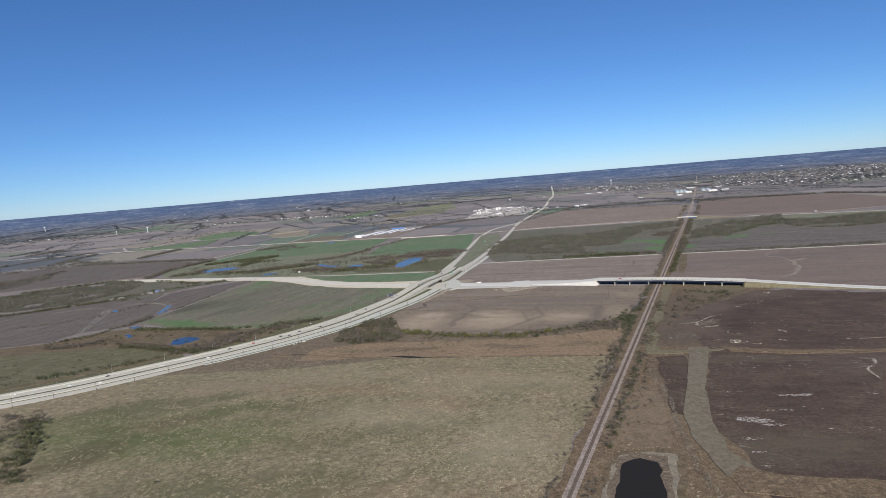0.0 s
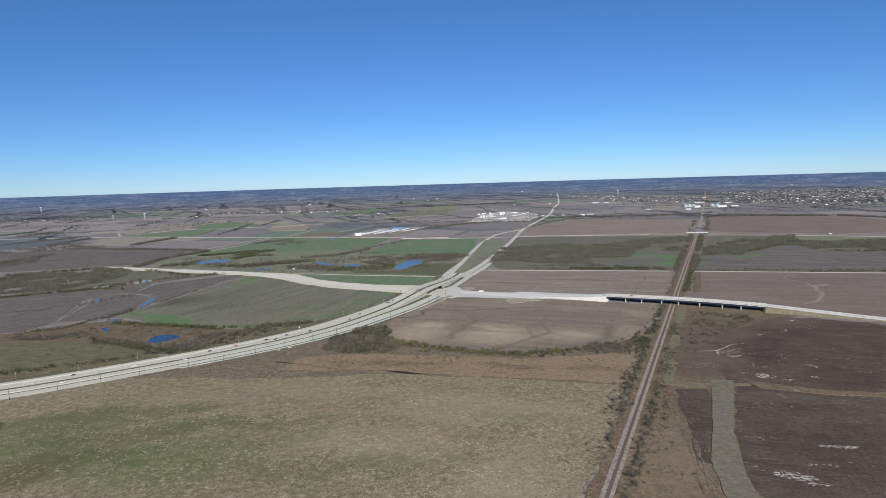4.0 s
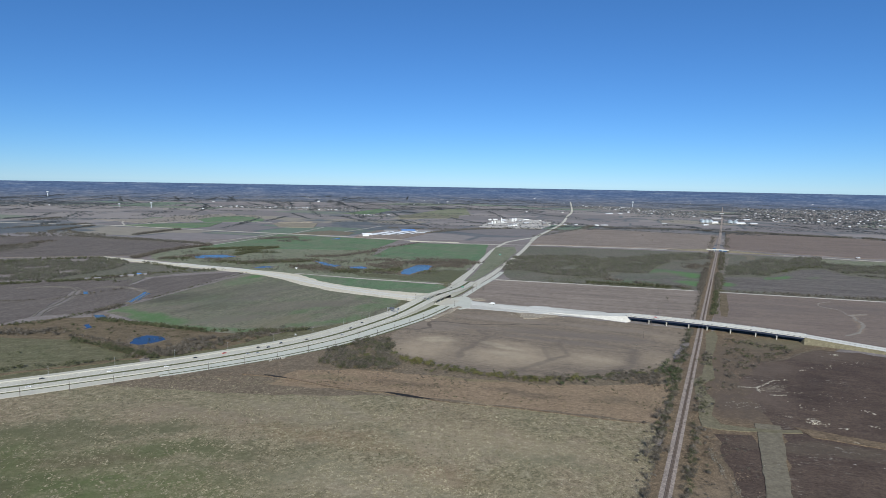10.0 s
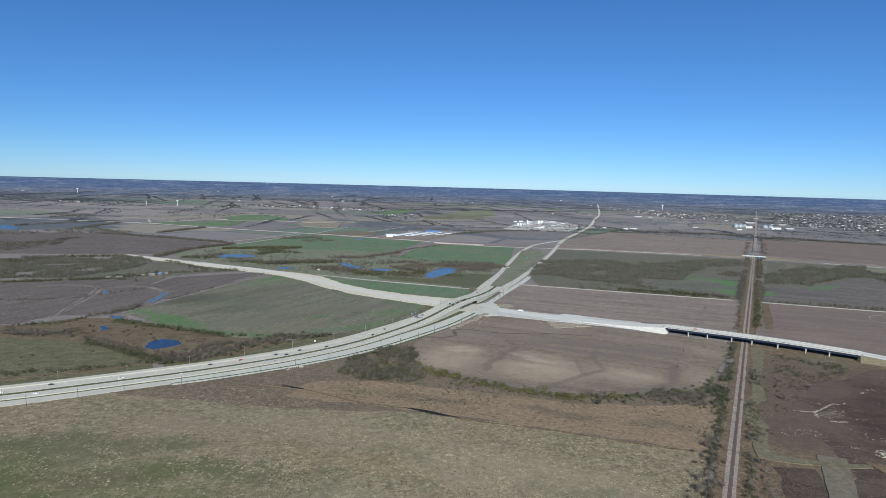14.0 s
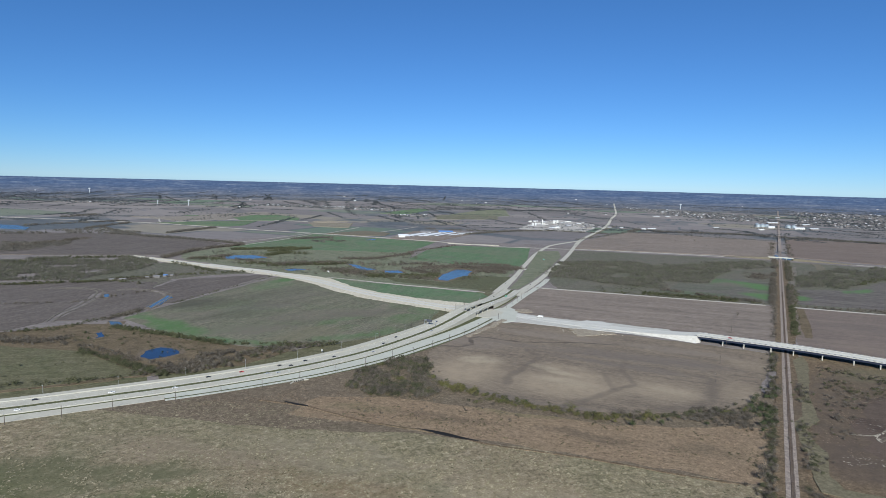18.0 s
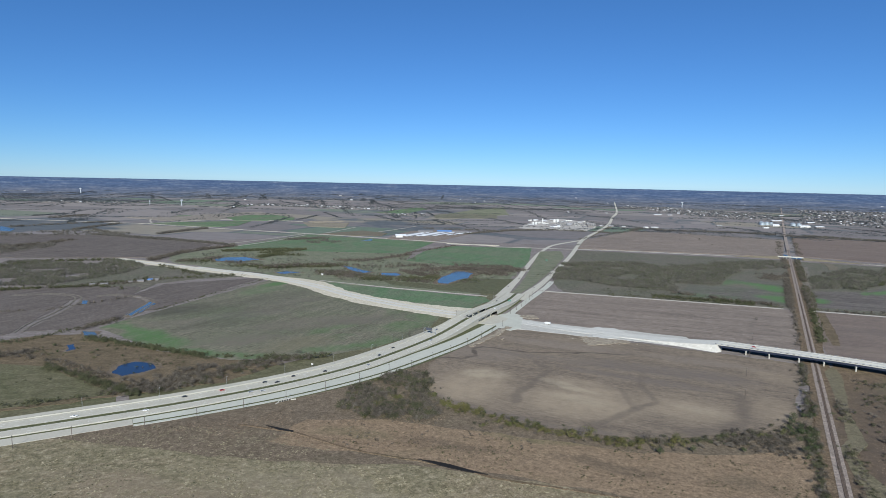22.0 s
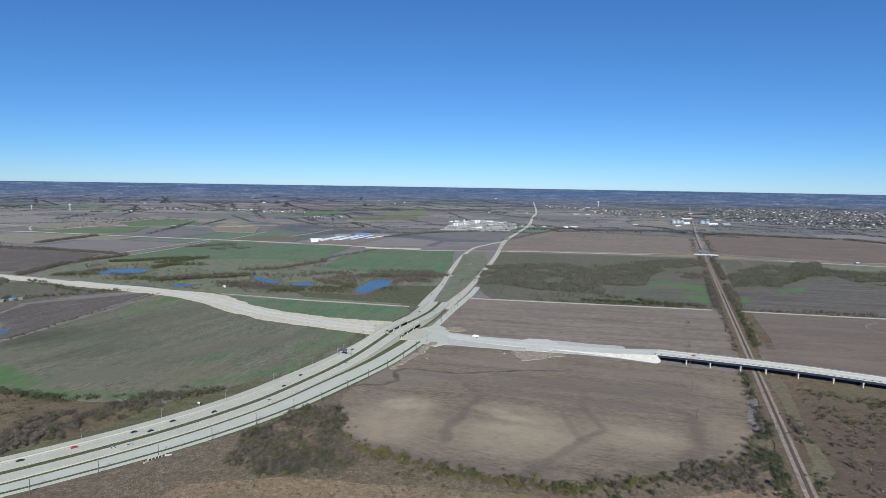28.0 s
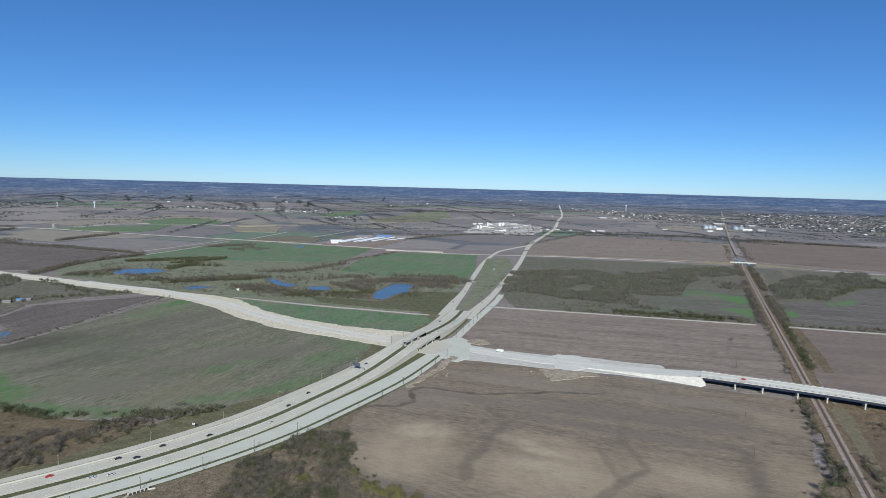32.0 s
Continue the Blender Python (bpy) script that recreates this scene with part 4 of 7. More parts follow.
crusts("salt_crust", [(289, 494, 15, 2.5, 40, 5, 0.35, -8), (231, 452, 14, 6, 80, 4.5, 0.5, -20), (240, 441, 8, 3, 14, 5, 0.5, -15), (213, 421, 8, 2, 12, 5, 0.4, -10), (252, 467, 5, 1.5, 5, 4, 0.35, -10), (264, 466, 5, 1.2, 4, 4, 0.35, -10), (205, 400, 8, 1.2, 7, 6, 0.3, -8), (240, 513, 12, 3, 6, 4, 0.3, -10), (353, 481, 25, 8, 12, 6, 0.35, -10),
                      (290, 560, 70, 40, 8, 4, 0.3, -15), (380, 520, 70, 50, 8, 5, 0.3, -15), (300, 440, 50, 30, 7, 5, 0.3, -12), (520, 600, 120, 70, 16, 6, 0.4, -15), (430, 700, 60, 50, 10, 5, 0.5, -20)], SALT, "broken white salt crusts on black clay")
crusts("sandy_scar", [(395, 813, 5, 2, 7, 5, 1.0, 30), (318, 662, 6, 4, 16, 5, 0.8, 15), (475, 882, 6, 4, 10, 6, 1.0, 10), (299, 669, 4, 2, 6, 4, 0.6, -30), (384, 684, 6, 3, 10, 5, 0.8, -70), (365, 649, 4, 3, 9, 4, 0.8, -60), (334, 643, 6, 2, 6, 5, 0.6, 0), (326, 614, 3, 1.5, 5, 4, 0.7, -50), (423, 827, 20, 8, 12, 5, 0.5, 20), (474, 844, 20, 8, 12, 5, 0.5, 20), (331, 689, 8, 6, 8, 4, 0.5, 0), (268, 695, 22, 10, 26, 4, 0.35, 10), (345, 720, 40, 25, 18, 4, 0.4, 10)], CALICHE, "broken pale sandy scars on black clay")
def scar(label, material, *lines):
    """Broken scars that run along lines."""
    spots = []
    for pts, w in lines:
        line = smooth_line(pts, 4)
        for p, n in zip(line, line[1:]):
            if noise.noise((p.x * 0.11, p.y * 0.11, w)) > -0.28:
                spots.append((p.x, p.y, 2.6, 0.9 * w, 7, 4.6, 0.24 * w, math.degrees(math.atan2(n.y - p.y, n.x - p.x))))
    crusts("sandy_scar", spots, material, label)


crusts("sandy_scar", [(322, 742, 13, 7, 60, 9, 0.22, 12), (333, 752, 14, 6, 40, 8, 0.2, 20)], SILT, "streaks of pale sand in black clay", 0.12)
scar("broken thin pale scars in black clay", CALICHE, ([(293, 749), (310, 749), (325, 760), (341, 773), (350, 774), (360, 779)], 1.5), ([(310, 748), (307, 737), (309, 730), (314, 726), (322, 725), (332, 728)], 1.8), ([(397, 572), (407, 566), (398, 552), (384, 541), (377, 515)], 1.2), ([(428, 634), (446, 631), (466, 630), (500, 632)], 0.8))
scar("faint tan rills across bare fields", TRACK, ([(321, 823), (360, 838), (400, 859), (440, 890), (485, 920)], 1.2))

for pts, w in (([(699, 1255), (667, 1237), (652, 1214), (653, 1196), (662, 1184), (664, 1166), (655, 1140)], 1.3), ([(690, 1143), (667, 1137), (653, 1130), (656, 1123), (642, 1096), (635, 1069), (605, 1028), (588, 1008), (558, 988)], 2.4)):
    ribbon("rill", smooth_line(pts, 4), lambda u: w + w * noise.noise((u * 30, w, 7)), lambda u: -w - w * noise.noise((u * 30, 5, w)), TERRACE_FAR, 0.34, 0.15, label="winding pale rill in a bare field", category="ground", kind="structure")

# the eroded bank beside the wide track
crusts("eroded_bank", [(x + i * 0.5, y, 16, 2.0, 40, 3, 0.6, 75) for i, (x, y) in enumerate(((195, 585), (191, 560), (188, 530), (182, 500), (174, 475), (168, 448), (162, 420), (157, 395), (153, 368), (150, 345)))], HAY, "eroded yellowish earth bank")
crusts("eroded_gully", [(x - 4, y, 16, 1.2, 14, 5, 0.4, 75) for x, y in ((195, 585), (188, 530), (182, 500), (168, 448), (157, 395))], BANK, "dark gully along an eroded bank")

# grassed terraces between the brown fields
for pts in ([(-638, 996), (-658, 1044), (-668, 1099), (-696, 1181), (-728, 1229), (-779, 1242), (-840, 1221)], [(-552, 1084), (-568, 1147), (-581, 1202), (-609, 1234), (-676, 1254), (-704, 1236)]):
    for off in (0.0, 9.0):
        ribbon("grass_bank", smooth_line(pts, 10), off + 1.3, off - 1.3, TERRACE, 0.62, 0.8, label="thin pale grassed field terrace", category="bank", kind="structure")

# ---- highway ----
def taper(a, b, until=0.35):
    return lambda u: a + (b - a) * min(1.0, u / until)


def lifted(line, x, y, height, reach):
    return [Vector((p.x, p.y, p.z + height * math.exp(-(((p.x - x) ** 2 + (p.y - y) ** 2) / reach ** 2)))) for p in line]


LOW = evened(smooth_line([(-800, 540), (-615, 616), (-531, 658), (-467, 687), (-407.5, 725.5), (-364, 755), (-317, 787), (-272, 824), (-241, 851), (-211, 883), (-179, 921), (-161, 950), (-143, 983), (-122, 1020), (-100, 1061), (-74, 1124), (-52, 1180), (-23, 1250), (2, 1330), (18, 1400)], 10.0), 12)
MEDIAN = lifted(LOW, -45, 1185, 7.5, 125)
SPAN = [i for i, p in enumerate(MEDIAN) if math.hypot(p.x + 45, p.y - 1185) < 42]
SOUTH, OVER, NORTH = MEDIAN[:SPAN[0] + 1], MEDIAN[SPAN[0]:SPAN[-1] + 1], MEDIAN[SPAN[-1]:]
for line in (SOUTH, NORTH):
    ribbon("highway_median", line, 3.1, -3.1, VERGE, 0.15, 7, label="grassed highway median", category="median", kind="structure")


def markings(road, line, offsets, dashed):
    verts, faces = [], []
    run = 0.0
    for i in range(len(line) - 1):
        a, b = line[i], line[i + 1]
        length = (b - a).length
        sa, sb = side(line, i), side(line, i + 1)
        for off, dash in [(o, False) for o in offsets] + [(o, True) for o in dashed]:
            pieces = [(0.0, 1.0)] if not dash else ([(0.0, min(1.0, 3.2 / length))] if i % 2 else [])
            for u0, u1 in pieces:
                n = len(verts)
                for u in (u0, u1):
                    p, s = a.lerp(b, u), sa.lerp(sb, u)
                    for w in (0.09, -0.09):
                        q = p + s * (off + w)
                        verts.append((q.x, q.y, p.z + 0.42))
                faces.append((n, n + 1, n + 3, n + 2))
        run += length
    thing("lane_markings", verts, faces, STRIPE, "white painted lane lines", kind="stuff", parent=road)


for line, deep in ((SOUTH, 7.5), (OVER, 1.4), (NORTH, 7.5)):
    west = ribbon("highway_carriageway", line, 18.6, 5.6 if line is OVER else 3.0, ROAD, 0.38, deep, label="worn grey concrete highway carriageway", category="road", kind="structure")
    east = ribbon("highway_carriageway", line, -4.6 if line is OVER else -3.0, -17.2, ROAD, 0.38, deep, label="worn grey concrete highway carriageway", category="road", kind="structure")
    for l, k in ((18.4, 15.6), (4.6, 3.0 if line is not OVER else 5.6), (-3.0 if line is not OVER else -4.6, -4.4), (-14.2, -17.0)):
        if l > k:
            ribbon("road_shoulder", line, l, k, SHOULDER, 0.4, 0.05, label="pale concrete road shoulder", category="road", kind="structure")
    markings(west, line, (4.7, 15.4), (8.3, 11.9))
    markings(east, line, (-4.5, -14.1), (-7.7, -10.9))
for line, offs in ((SOUTH, (-17.2, 18.6)), (OVER, (-17.2, -4.8, 5.8, 18.6)), (NORTH, (-17.2, 18.6))):
    for off in offs:
        ribbon("concrete_barrier", line, off + 0.3, off - 0.3, WALLS, 1.25, 1.0, label="pale concrete crash barrier", category="barrier", kind="structure")
for line in (SOUTH[20:], NORTH):
    ribbon("roadside_slope", [Vector((p.x, p.y, 0)) for p in line], -17.2, -21.2, VERGE, 0.16, 1, label="mown grass beside the carriageway", category="verge", kind="structure")
J = min(range(len(LOW)), key=lambda i: abs(LOW[i].y - 1172))
K = min(range(len(LOW)), key=lambda i: abs(LOW[i].y - 1225))
S0 = min(range(len(LOW)), key=lambda i: abs(LOW[i].x + 345))


ribbon("frontage_road", LOW[:K], 29.2, lambda u: 23.0 - 2.4 * u, ROAD, 0.3, 1, label="pale concrete frontage road", category="road", kind="structure")
ribbon("frontage_road", LOW[K:], 27.0, 19.4, ROAD, 0.3, 1, label="pale concrete slip road", category="road", kind="structure")
ribbon("verge", LOW[:K], lambda u: 23.1 - 2.4 * u, 18.9, VERGE, 0.28, 1, label="narrow grass strip between road and barrier", category="verge", kind="structure")
ribbon("verge", LOW[S0:J], -18.0, taper(-37.0, -52.5, 0.6), VERGE, 0.2, 1, label="mown roadside grass", category="verge", kind="structure")
ribbon("frontage_road", LOW[:S0 + 1], -20.5, taper(-40.0, -33.5, 1.0), ROAD, 0.3, 1, label="grey concrete slip road", category="road", kind="structure")
ribbon("frontage_road", LOW[S0:J], lambda u: -20.5 - 7.5 * max(0.0, u * 2.5 - 1.5), taper(-30.5, -42.5, 0.8), PALE_ROAD, 0.3, 1, label="new pale greenish-white concrete frontage road", category="road", kind="structure")
ribbon("shared_path", LOW[S0:J], taper(-33.5, -46.0, 0.8), taper(-37.5, -52.0, 0.8), PALE_ROAD, 0.3, 1, label="pale concrete path along the fence", category="path", kind="structure")
ribbon("frontage_road", evened(smooth_line([(-25, 1165), (-6, 1200), (14, 1262), (34, 1330), (58, 1405), (84, 1490), (100, 1555)], 8), 2), 5.5, -5.5, PALE_ROAD, 0.34, 1, label="new pale concrete slip road", category="road", kind="structure")
patch("junction_paving", [(-80, 1168), (-52, 1150), (-30, 1140), (-8, 1166), (-2, 1188), (-20, 1204), (-58, 1238), (-86, 1225)], SHOULDER, 0.62, 0.5, 10, 3, label="pale concrete road junction under the highway", category="road", kind="structure")
NORTH_A = evened(smooth_line([(14, 1392), (-12, 1362), (8, 1470), (30, 1580), (52, 1720), (80, 1890), (107, 2040), (150, 2225), (190, 2345), (305, 2537)][1:], 15), 4)
NORTH_B = evened(smooth_line([(22, 1340), (37, 1395), (74, 1515), (104, 1632), (143, 1788), (206, 2052), (311, 2538), (424, 2918), (580, 3463), (762, 4284), (958, 5136), (1500, 8000)], 15), 4)
ribbon("north_carriageway", NORTH_A, taper(11, 5.6, 0.2), taper(-11, -5.6, 0.2), ROAD, 0.42, 1, label="grey concrete carriageway curving north", category="road", kind="structure")
FAR_B = next(i for i, p in enumerate(NORTH_B) if p.y > 2350)
ribbon("north_carriageway", NORTH_B[:FAR_B + 1], lambda u: 10 - 3.8 * min(1, u * 5), lambda u: -10 + 3.8 * min(1, u * 5), ROAD, 0.46, 1, label="grey concrete carriageway running north", category="road", kind="structure")
ribbon("north_carriageway", NORTH_B[FAR_B:], 7.5, -7.5, SHOULDER, 2.4, 3, label="pale carriageway running north to the skyline", category="road", kind="structure")
for a, b in (((50, 1705), (95, 1690)), ((112, 1700), (150, 1716))):
    ribbon("crossover", [Vector((*a, 0)), Vector((*b, 0))], 5, -5, PALE_ROAD, 0.4, 1, label="short pale concrete crossover", category="road", kind="structure")
ribbon("plant_drive", [Vector((365, 2720, 0)), Vector((500, 3150, 0)), Vector((620, 3480, 0))], 9, -9, TRACK, 0.8, 1, label="pale straight plant drive", category="road", kind="structure")


def overpass():
    ob = tagged(new("highway_overpass"), "concrete supports under the highway at the crossing", "bridge")
    for off in (10.8, -10.1):
        for k in (0.22, 0.5, 0.78):
            p = OVER[int(k * (len(OVER) - 1))]
            s = side(OVER, int(k * (len(OVER) - 1)))
            t = math.atan2(s.y, s.x)
            q = p + s * off
            bm = bmesh.new()
            box(bm, q.x, q.y, p.z - 2.2, 15, 1.4, 1.1, t)
            pier = part("pier_cap", bm, WALLS, ob)
            for o in (-5, 0, 5):
                c = q + s * o
                bm = bmesh.new()
                tube(bm, c.x, c.y, 0, p.z - 2.2, 0.6, 0.6, 10)
                part("column", bm, WALLS, pier)


overpass()


ribbon("roadside_verge", LOW[S0:], lambda u: 62 + 8 * noise.noise((u * 30, 3, 1)), 29, PASTURE, 0.05, 0.3, label="rough grass verge beside the frontage road", category="verge", kind="structure")
ribbon("roadside_verge", LOW[:S0], lambda u: 60 + 8 * noise.noise((u * 30, 5, 1)), 29, PASTURE, 0.05, 0.3, label="rough grass verge beside the frontage road", category="verge", kind="structure")

# ---- cross road, embankments and the bridge over the railway ----
def bank(name, line, half, material, slope=1.8, **tags):
    """A road on an earth bank with sloping sides, closed at both ends."""
    verts, faces = [], []
    for i, p in enumerate(line):
        s = side(line, i)
        foot = half + slope * max(0.0, p.z) + 0.8
        for o, z in ((foot, -0.2), (half, p.z + 0.3), (-half, p.z + 0.3), (-foot, -0.2)):
            q = p + s * o
            verts.append((q.x, q.y, z))
    for i in range(len(line) - 1):
        a = 4 * i
        for k in range(3):
            faces.append((a + k, a + 4 + k, a + 5 + k, a + 1 + k))
    for i, sign in ((0, -1), (len(line) - 1, 1)):
        a = 4 * i
        d = side(line, i).cross(Vector((0, 0, 1))) * -sign
        reach = slope * max(0.0, line[i].z) * 0.6 + 0.5
        n = len(verts)
        for k in (1, 2):
            v = Vector(verts[a + k]) - d * reach * (1 if sign else 1)
            verts.append((v.x, v.y, -0.2))
        faces += [(a, a + 1, n), (a + 1, a + 2, n + 1, n), (a + 2, a + 3, n + 1)]
    return thing(name, verts, faces, material, **tags)


CROSS_R = evened(smooth_line([(4, 1176, 0), (37, 1158, 0), (96, 1130, 0.4), (159, 1109, 0.8), (218, 1084, 3.2), (242, 1072, 5.6), (264, 1062, 7.9)], 8), 3)
BRIDGE = evened(smooth_line([(263, 1062, 8), (300, 1043, 8.6), (350, 1019, 9), (400, 993, 9), (440, 970, 8.6), (476, 949, 8)], 6), 3)
AFTER = evened(smooth_line([(475, 950, 8), (533, 917, 4.2), (593, 877, 1.6), (640, 845, 0.6), (760, 755, 0), (1000, 570, 0), (1300, 330, 0)], 8), 3)
CROSS_L = evened(smooth_line([(-62, 1196), (-86, 1204), (-122, 1223), (-162, 1244), (-225, 1283), (-292, 1333), (-366, 1402), (-438, 1454), (-535, 1515), (-627, 1548), (-727, 1592), (-805, 1623), (-919, 1665), (-1000, 1700)], 10), 3)
PALE_SLOPE = soil("pale_stone_slope", [(0.4, 0.385, 0.345), (0.46, 0.445, 0.405)], [(0.33, 0.315, 0.275), (0.48, 0.465, 0.425)], 0.03, 0.2, streak=0.3, speck=0.25)
patch("road_shoulder_dirt", [(2, 1196), (38, 1178), (66, 1164), (105, 1151), (160, 1143), (240, 1116), (250, 1052), (160, 1085), (100, 1096), (60, 1109), (34, 1116), (0, 1126)], PALE_SLOPE, 0.3, 3.0, 6, 8, label="pale dirt beside the new road", category="ground", kind="structure")
bank("cross_road_bank", CROSS_R, 13.0, PALE_SLOPE, 0.9, label="pale caliche road bank", category="bank", kind="structure")
bank("cross_road_bank", AFTER, 11.8, OLIVE_TRACK, 0.9, label="grassy brown road bank", category="bank", kind="structure")
for line in (CROSS_R, AFTER):
    ribbon("cross_road", line, 11.0, 0.8, WHITE_ROAD, 0.42, 0.3, label="fresh white concrete lanes", category="road", kind="structure")
    ribbon("cross_road", line, -0.8, -11.0, WHITE_ROAD, 0.42, 0.3, label="fresh white concrete lanes", category="road", kind="structure")
patch("haul_road", [(-960, 1695), (-820, 1640), (-699, 1585), (-595, 1545), (-510, 1512), (-420, 1480), (-367, 1452), (-328, 1405), (-293, 1361), (-237, 1319), (-161, 1278), (-109, 1261), (-60, 1250), (-52, 1175), (-79, 1172), (-118, 1189), (-184, 1222), (-257, 1261), (-324, 1317), (-380, 1377), (-436, 1425), (-486, 1455), (-570, 1490), (-668, 1530), (-790, 1585), (-930, 1640)], CALICHE, 0.47, 3.5, 6, 77, label="pale unfinished caliche road bed", category="road", kind="structure")
ribbon("haul_road_lane", CROSS_L[:-4], 11, 2, WHITE_ROAD, 0.6, 0.4, label="fresh white concrete lanes", category="road", kind="structure")
ribbon("haul_road_lane", CROSS_L[:-30], -4, -12, WHITE_ROAD, 0.6, 0.4, label="fresh white concrete lanes", category="road", kind="structure")


GIRDER = paint("dark_blue_steel", (0.018, 0.022, 0.04), 0.55, 0.2)
GALVANISED_RAIL = paint("bridge_rail_steel", (0.4, 0.41, 0.42), 0.5, 0.6)
RAIL_DARK = paint("dark_railing", (0.06, 0.065, 0.075), 0.6, 0.3)


def road_bridge():
    ob = tagged(new("road_bridge"), "white concrete girder bridge over the railway", "bridge")
    deck = ribbon("deck", BRIDGE, 11.5, -11.5, WHITE_ROAD, 0.35, 0.5)
    deck.parent = ob
    for off in (11.3, 0.0, -11.3):
        wall = ribbon("parapet", BRIDGE, off + 0.22, off - 0.22, WALLS, 0.8 if off else 0.9, 0.6)
        wall.parent = ob
        if off:
            rail = ribbon("hand_rail", BRIDGE, off + 0.08, off - 0.08, GALVANISED_RAIL, 1.5, 0.12)
            rail.parent = wall
            for i in range(0, len(BRIDGE), 1):
                p = BRIDGE[i] + side(BRIDGE, i) * off
                bm = bmesh.new()
                box(bm, p.x, p.y, p.z + 0.75, 2.6, 0.14, 0.75, math.atan2(side(BRIDGE, i).y, side(BRIDGE, i).x) + math.pi / 2)
                part("rail_panel", bm, RAIL_DARK, wall)
    for off in (-10.4, -6.2, -2.1, 2.1, 6.2, 10.4):
        g = ribbon("girder", BRIDGE, off + 0.45, off - 0.45, GIRDER, -0.15, 2.6)
        g.parent = ob
    n = len(BRIDGE) - 1
    for k in range(1, 8):
        i = round(k * n / 8)
        p, s = BRIDGE[i], side(BRIDGE, i)
        t = math.atan2(s.y, s.x)
        bm = bmesh.new()
        box(bm, p.x, p.y, p.z - 3.9, 23.2, 1.6, 1.15, t, bevel=0.15)
        cap = part("pier_cap", bm, WALLS, ob)
        for o in (-10.2, 0, 10.2):
            q = p + s * o
            bm = bmesh.new()
            tube(bm, q.x, q.y, -0.2, p.z - 3.9, 0.8, 0.8, 12)
            part("column", bm, WALLS, cap)
    for i in (0, n):
        p, s = BRIDGE[i], side(BRIDGE, i)
        bm = bmesh.new()
        box(bm, p.x, p.y, -0.2, 23, 1.6, p.z - 0.2, math.atan2(s.y, s.x))
        part("abutment", bm, WALLS, ob)


road_bridge()

# ---- railway ----
RAIL = [Vector((66 + 0.4515 * (y - 365), y, 0)) for y in range(-1300, 7000, 20)]
ribbon("railway_verge", RAIL[:170], lambda u: 12 + 6 * noise.noise((u * 170, 1, 2)), lambda u: -13 - 7 * noise.noise((u * 170, 4, 2)), SCRUB, 0.58, 0.8, label="rough brown grass beside the railway", category="verge", kind="structure")
ribbon("railway_bed", RAIL, 4.6, -3.9, BALLAST, 0.75, 1, label="pale stone railway bed with a service strip", category="railway", kind="structure")
FAR_RAIL = next(i for i, p in enumerate(RAIL) if p.y > 2350)
ribbon("railway_bed", RAIL[FAR_RAIL:], 6.0, -5.0, BALLAST, 2.6, 3, label="pale railway bed running to the skyline", category="railway", kind="structure")
track = tagged(new("railway_track"), "single railway line on timber sleepers", "railway track")
for off in (0.75, -0.75):
    ribbon("rail", RAIL, off + 0.08, off - 0.08, STEEL, 1.12, 0.2).parent = track
DIR = Vector((0.4515, 1.0)).normalized()


def sleepers(y0, y1, step):
    verts, faces = [], []
    y = y0
    a, b = Vector((-DIR.y, DIR.x)) * 1.3, DIR * 0.13
    while y < y1:
        c = Vector((66 + 0.4515 * (y - 365), y))
        n = len(verts)
        for z in (0.98, 0.7):
            for p in (c + a + b, c - a + b, c - a - b, c + a - b):
                verts.append((p.x, p.y, z))
        faces += [(n, n + 1, n + 2, n + 3), (n, n + 4, n + 5, n + 1), (n + 1, n + 5, n + 6, n + 2), (n + 2, n + 6, n + 7, n + 3), (n + 3, n + 7, n + 4, n)]
        y += step
    thing("far_sleeper", verts, faces, TIMBER, "dark weathered timber sleepers", kind="stuff", parent=track)


sleepers(120, 350, 0.55)
sleepers(515, 1500, 0.55)
for k in range(300):
    c = Vector((66 + 0.4515 * (k * 0.55 - 15), 350 + k * 0.55, 0))
    if k == 0:
        bm = bmesh.new()
        box(bm, 0, 0, 0.7, 2.6, 0.26, 0.28, 0, 1, 0.015)
        one = part("sleeper", bm, TIMBER, track)
    else:
        one = new("sleeper", one.data)
        one.parent = track
    one.matrix_basis = pose(c.x, c.y, 0, 0, 0, -24.3)
ribbon("ballast_crown", RAIL, 1.15, -1.15, paint("oily_ballast", (0.14, 0.12, 0.105), 0.95, 0, 0.4, 0.6, 0.1), 0.88, 0.3, label="dark oily ballast between the rails", category="railway", kind="structure")

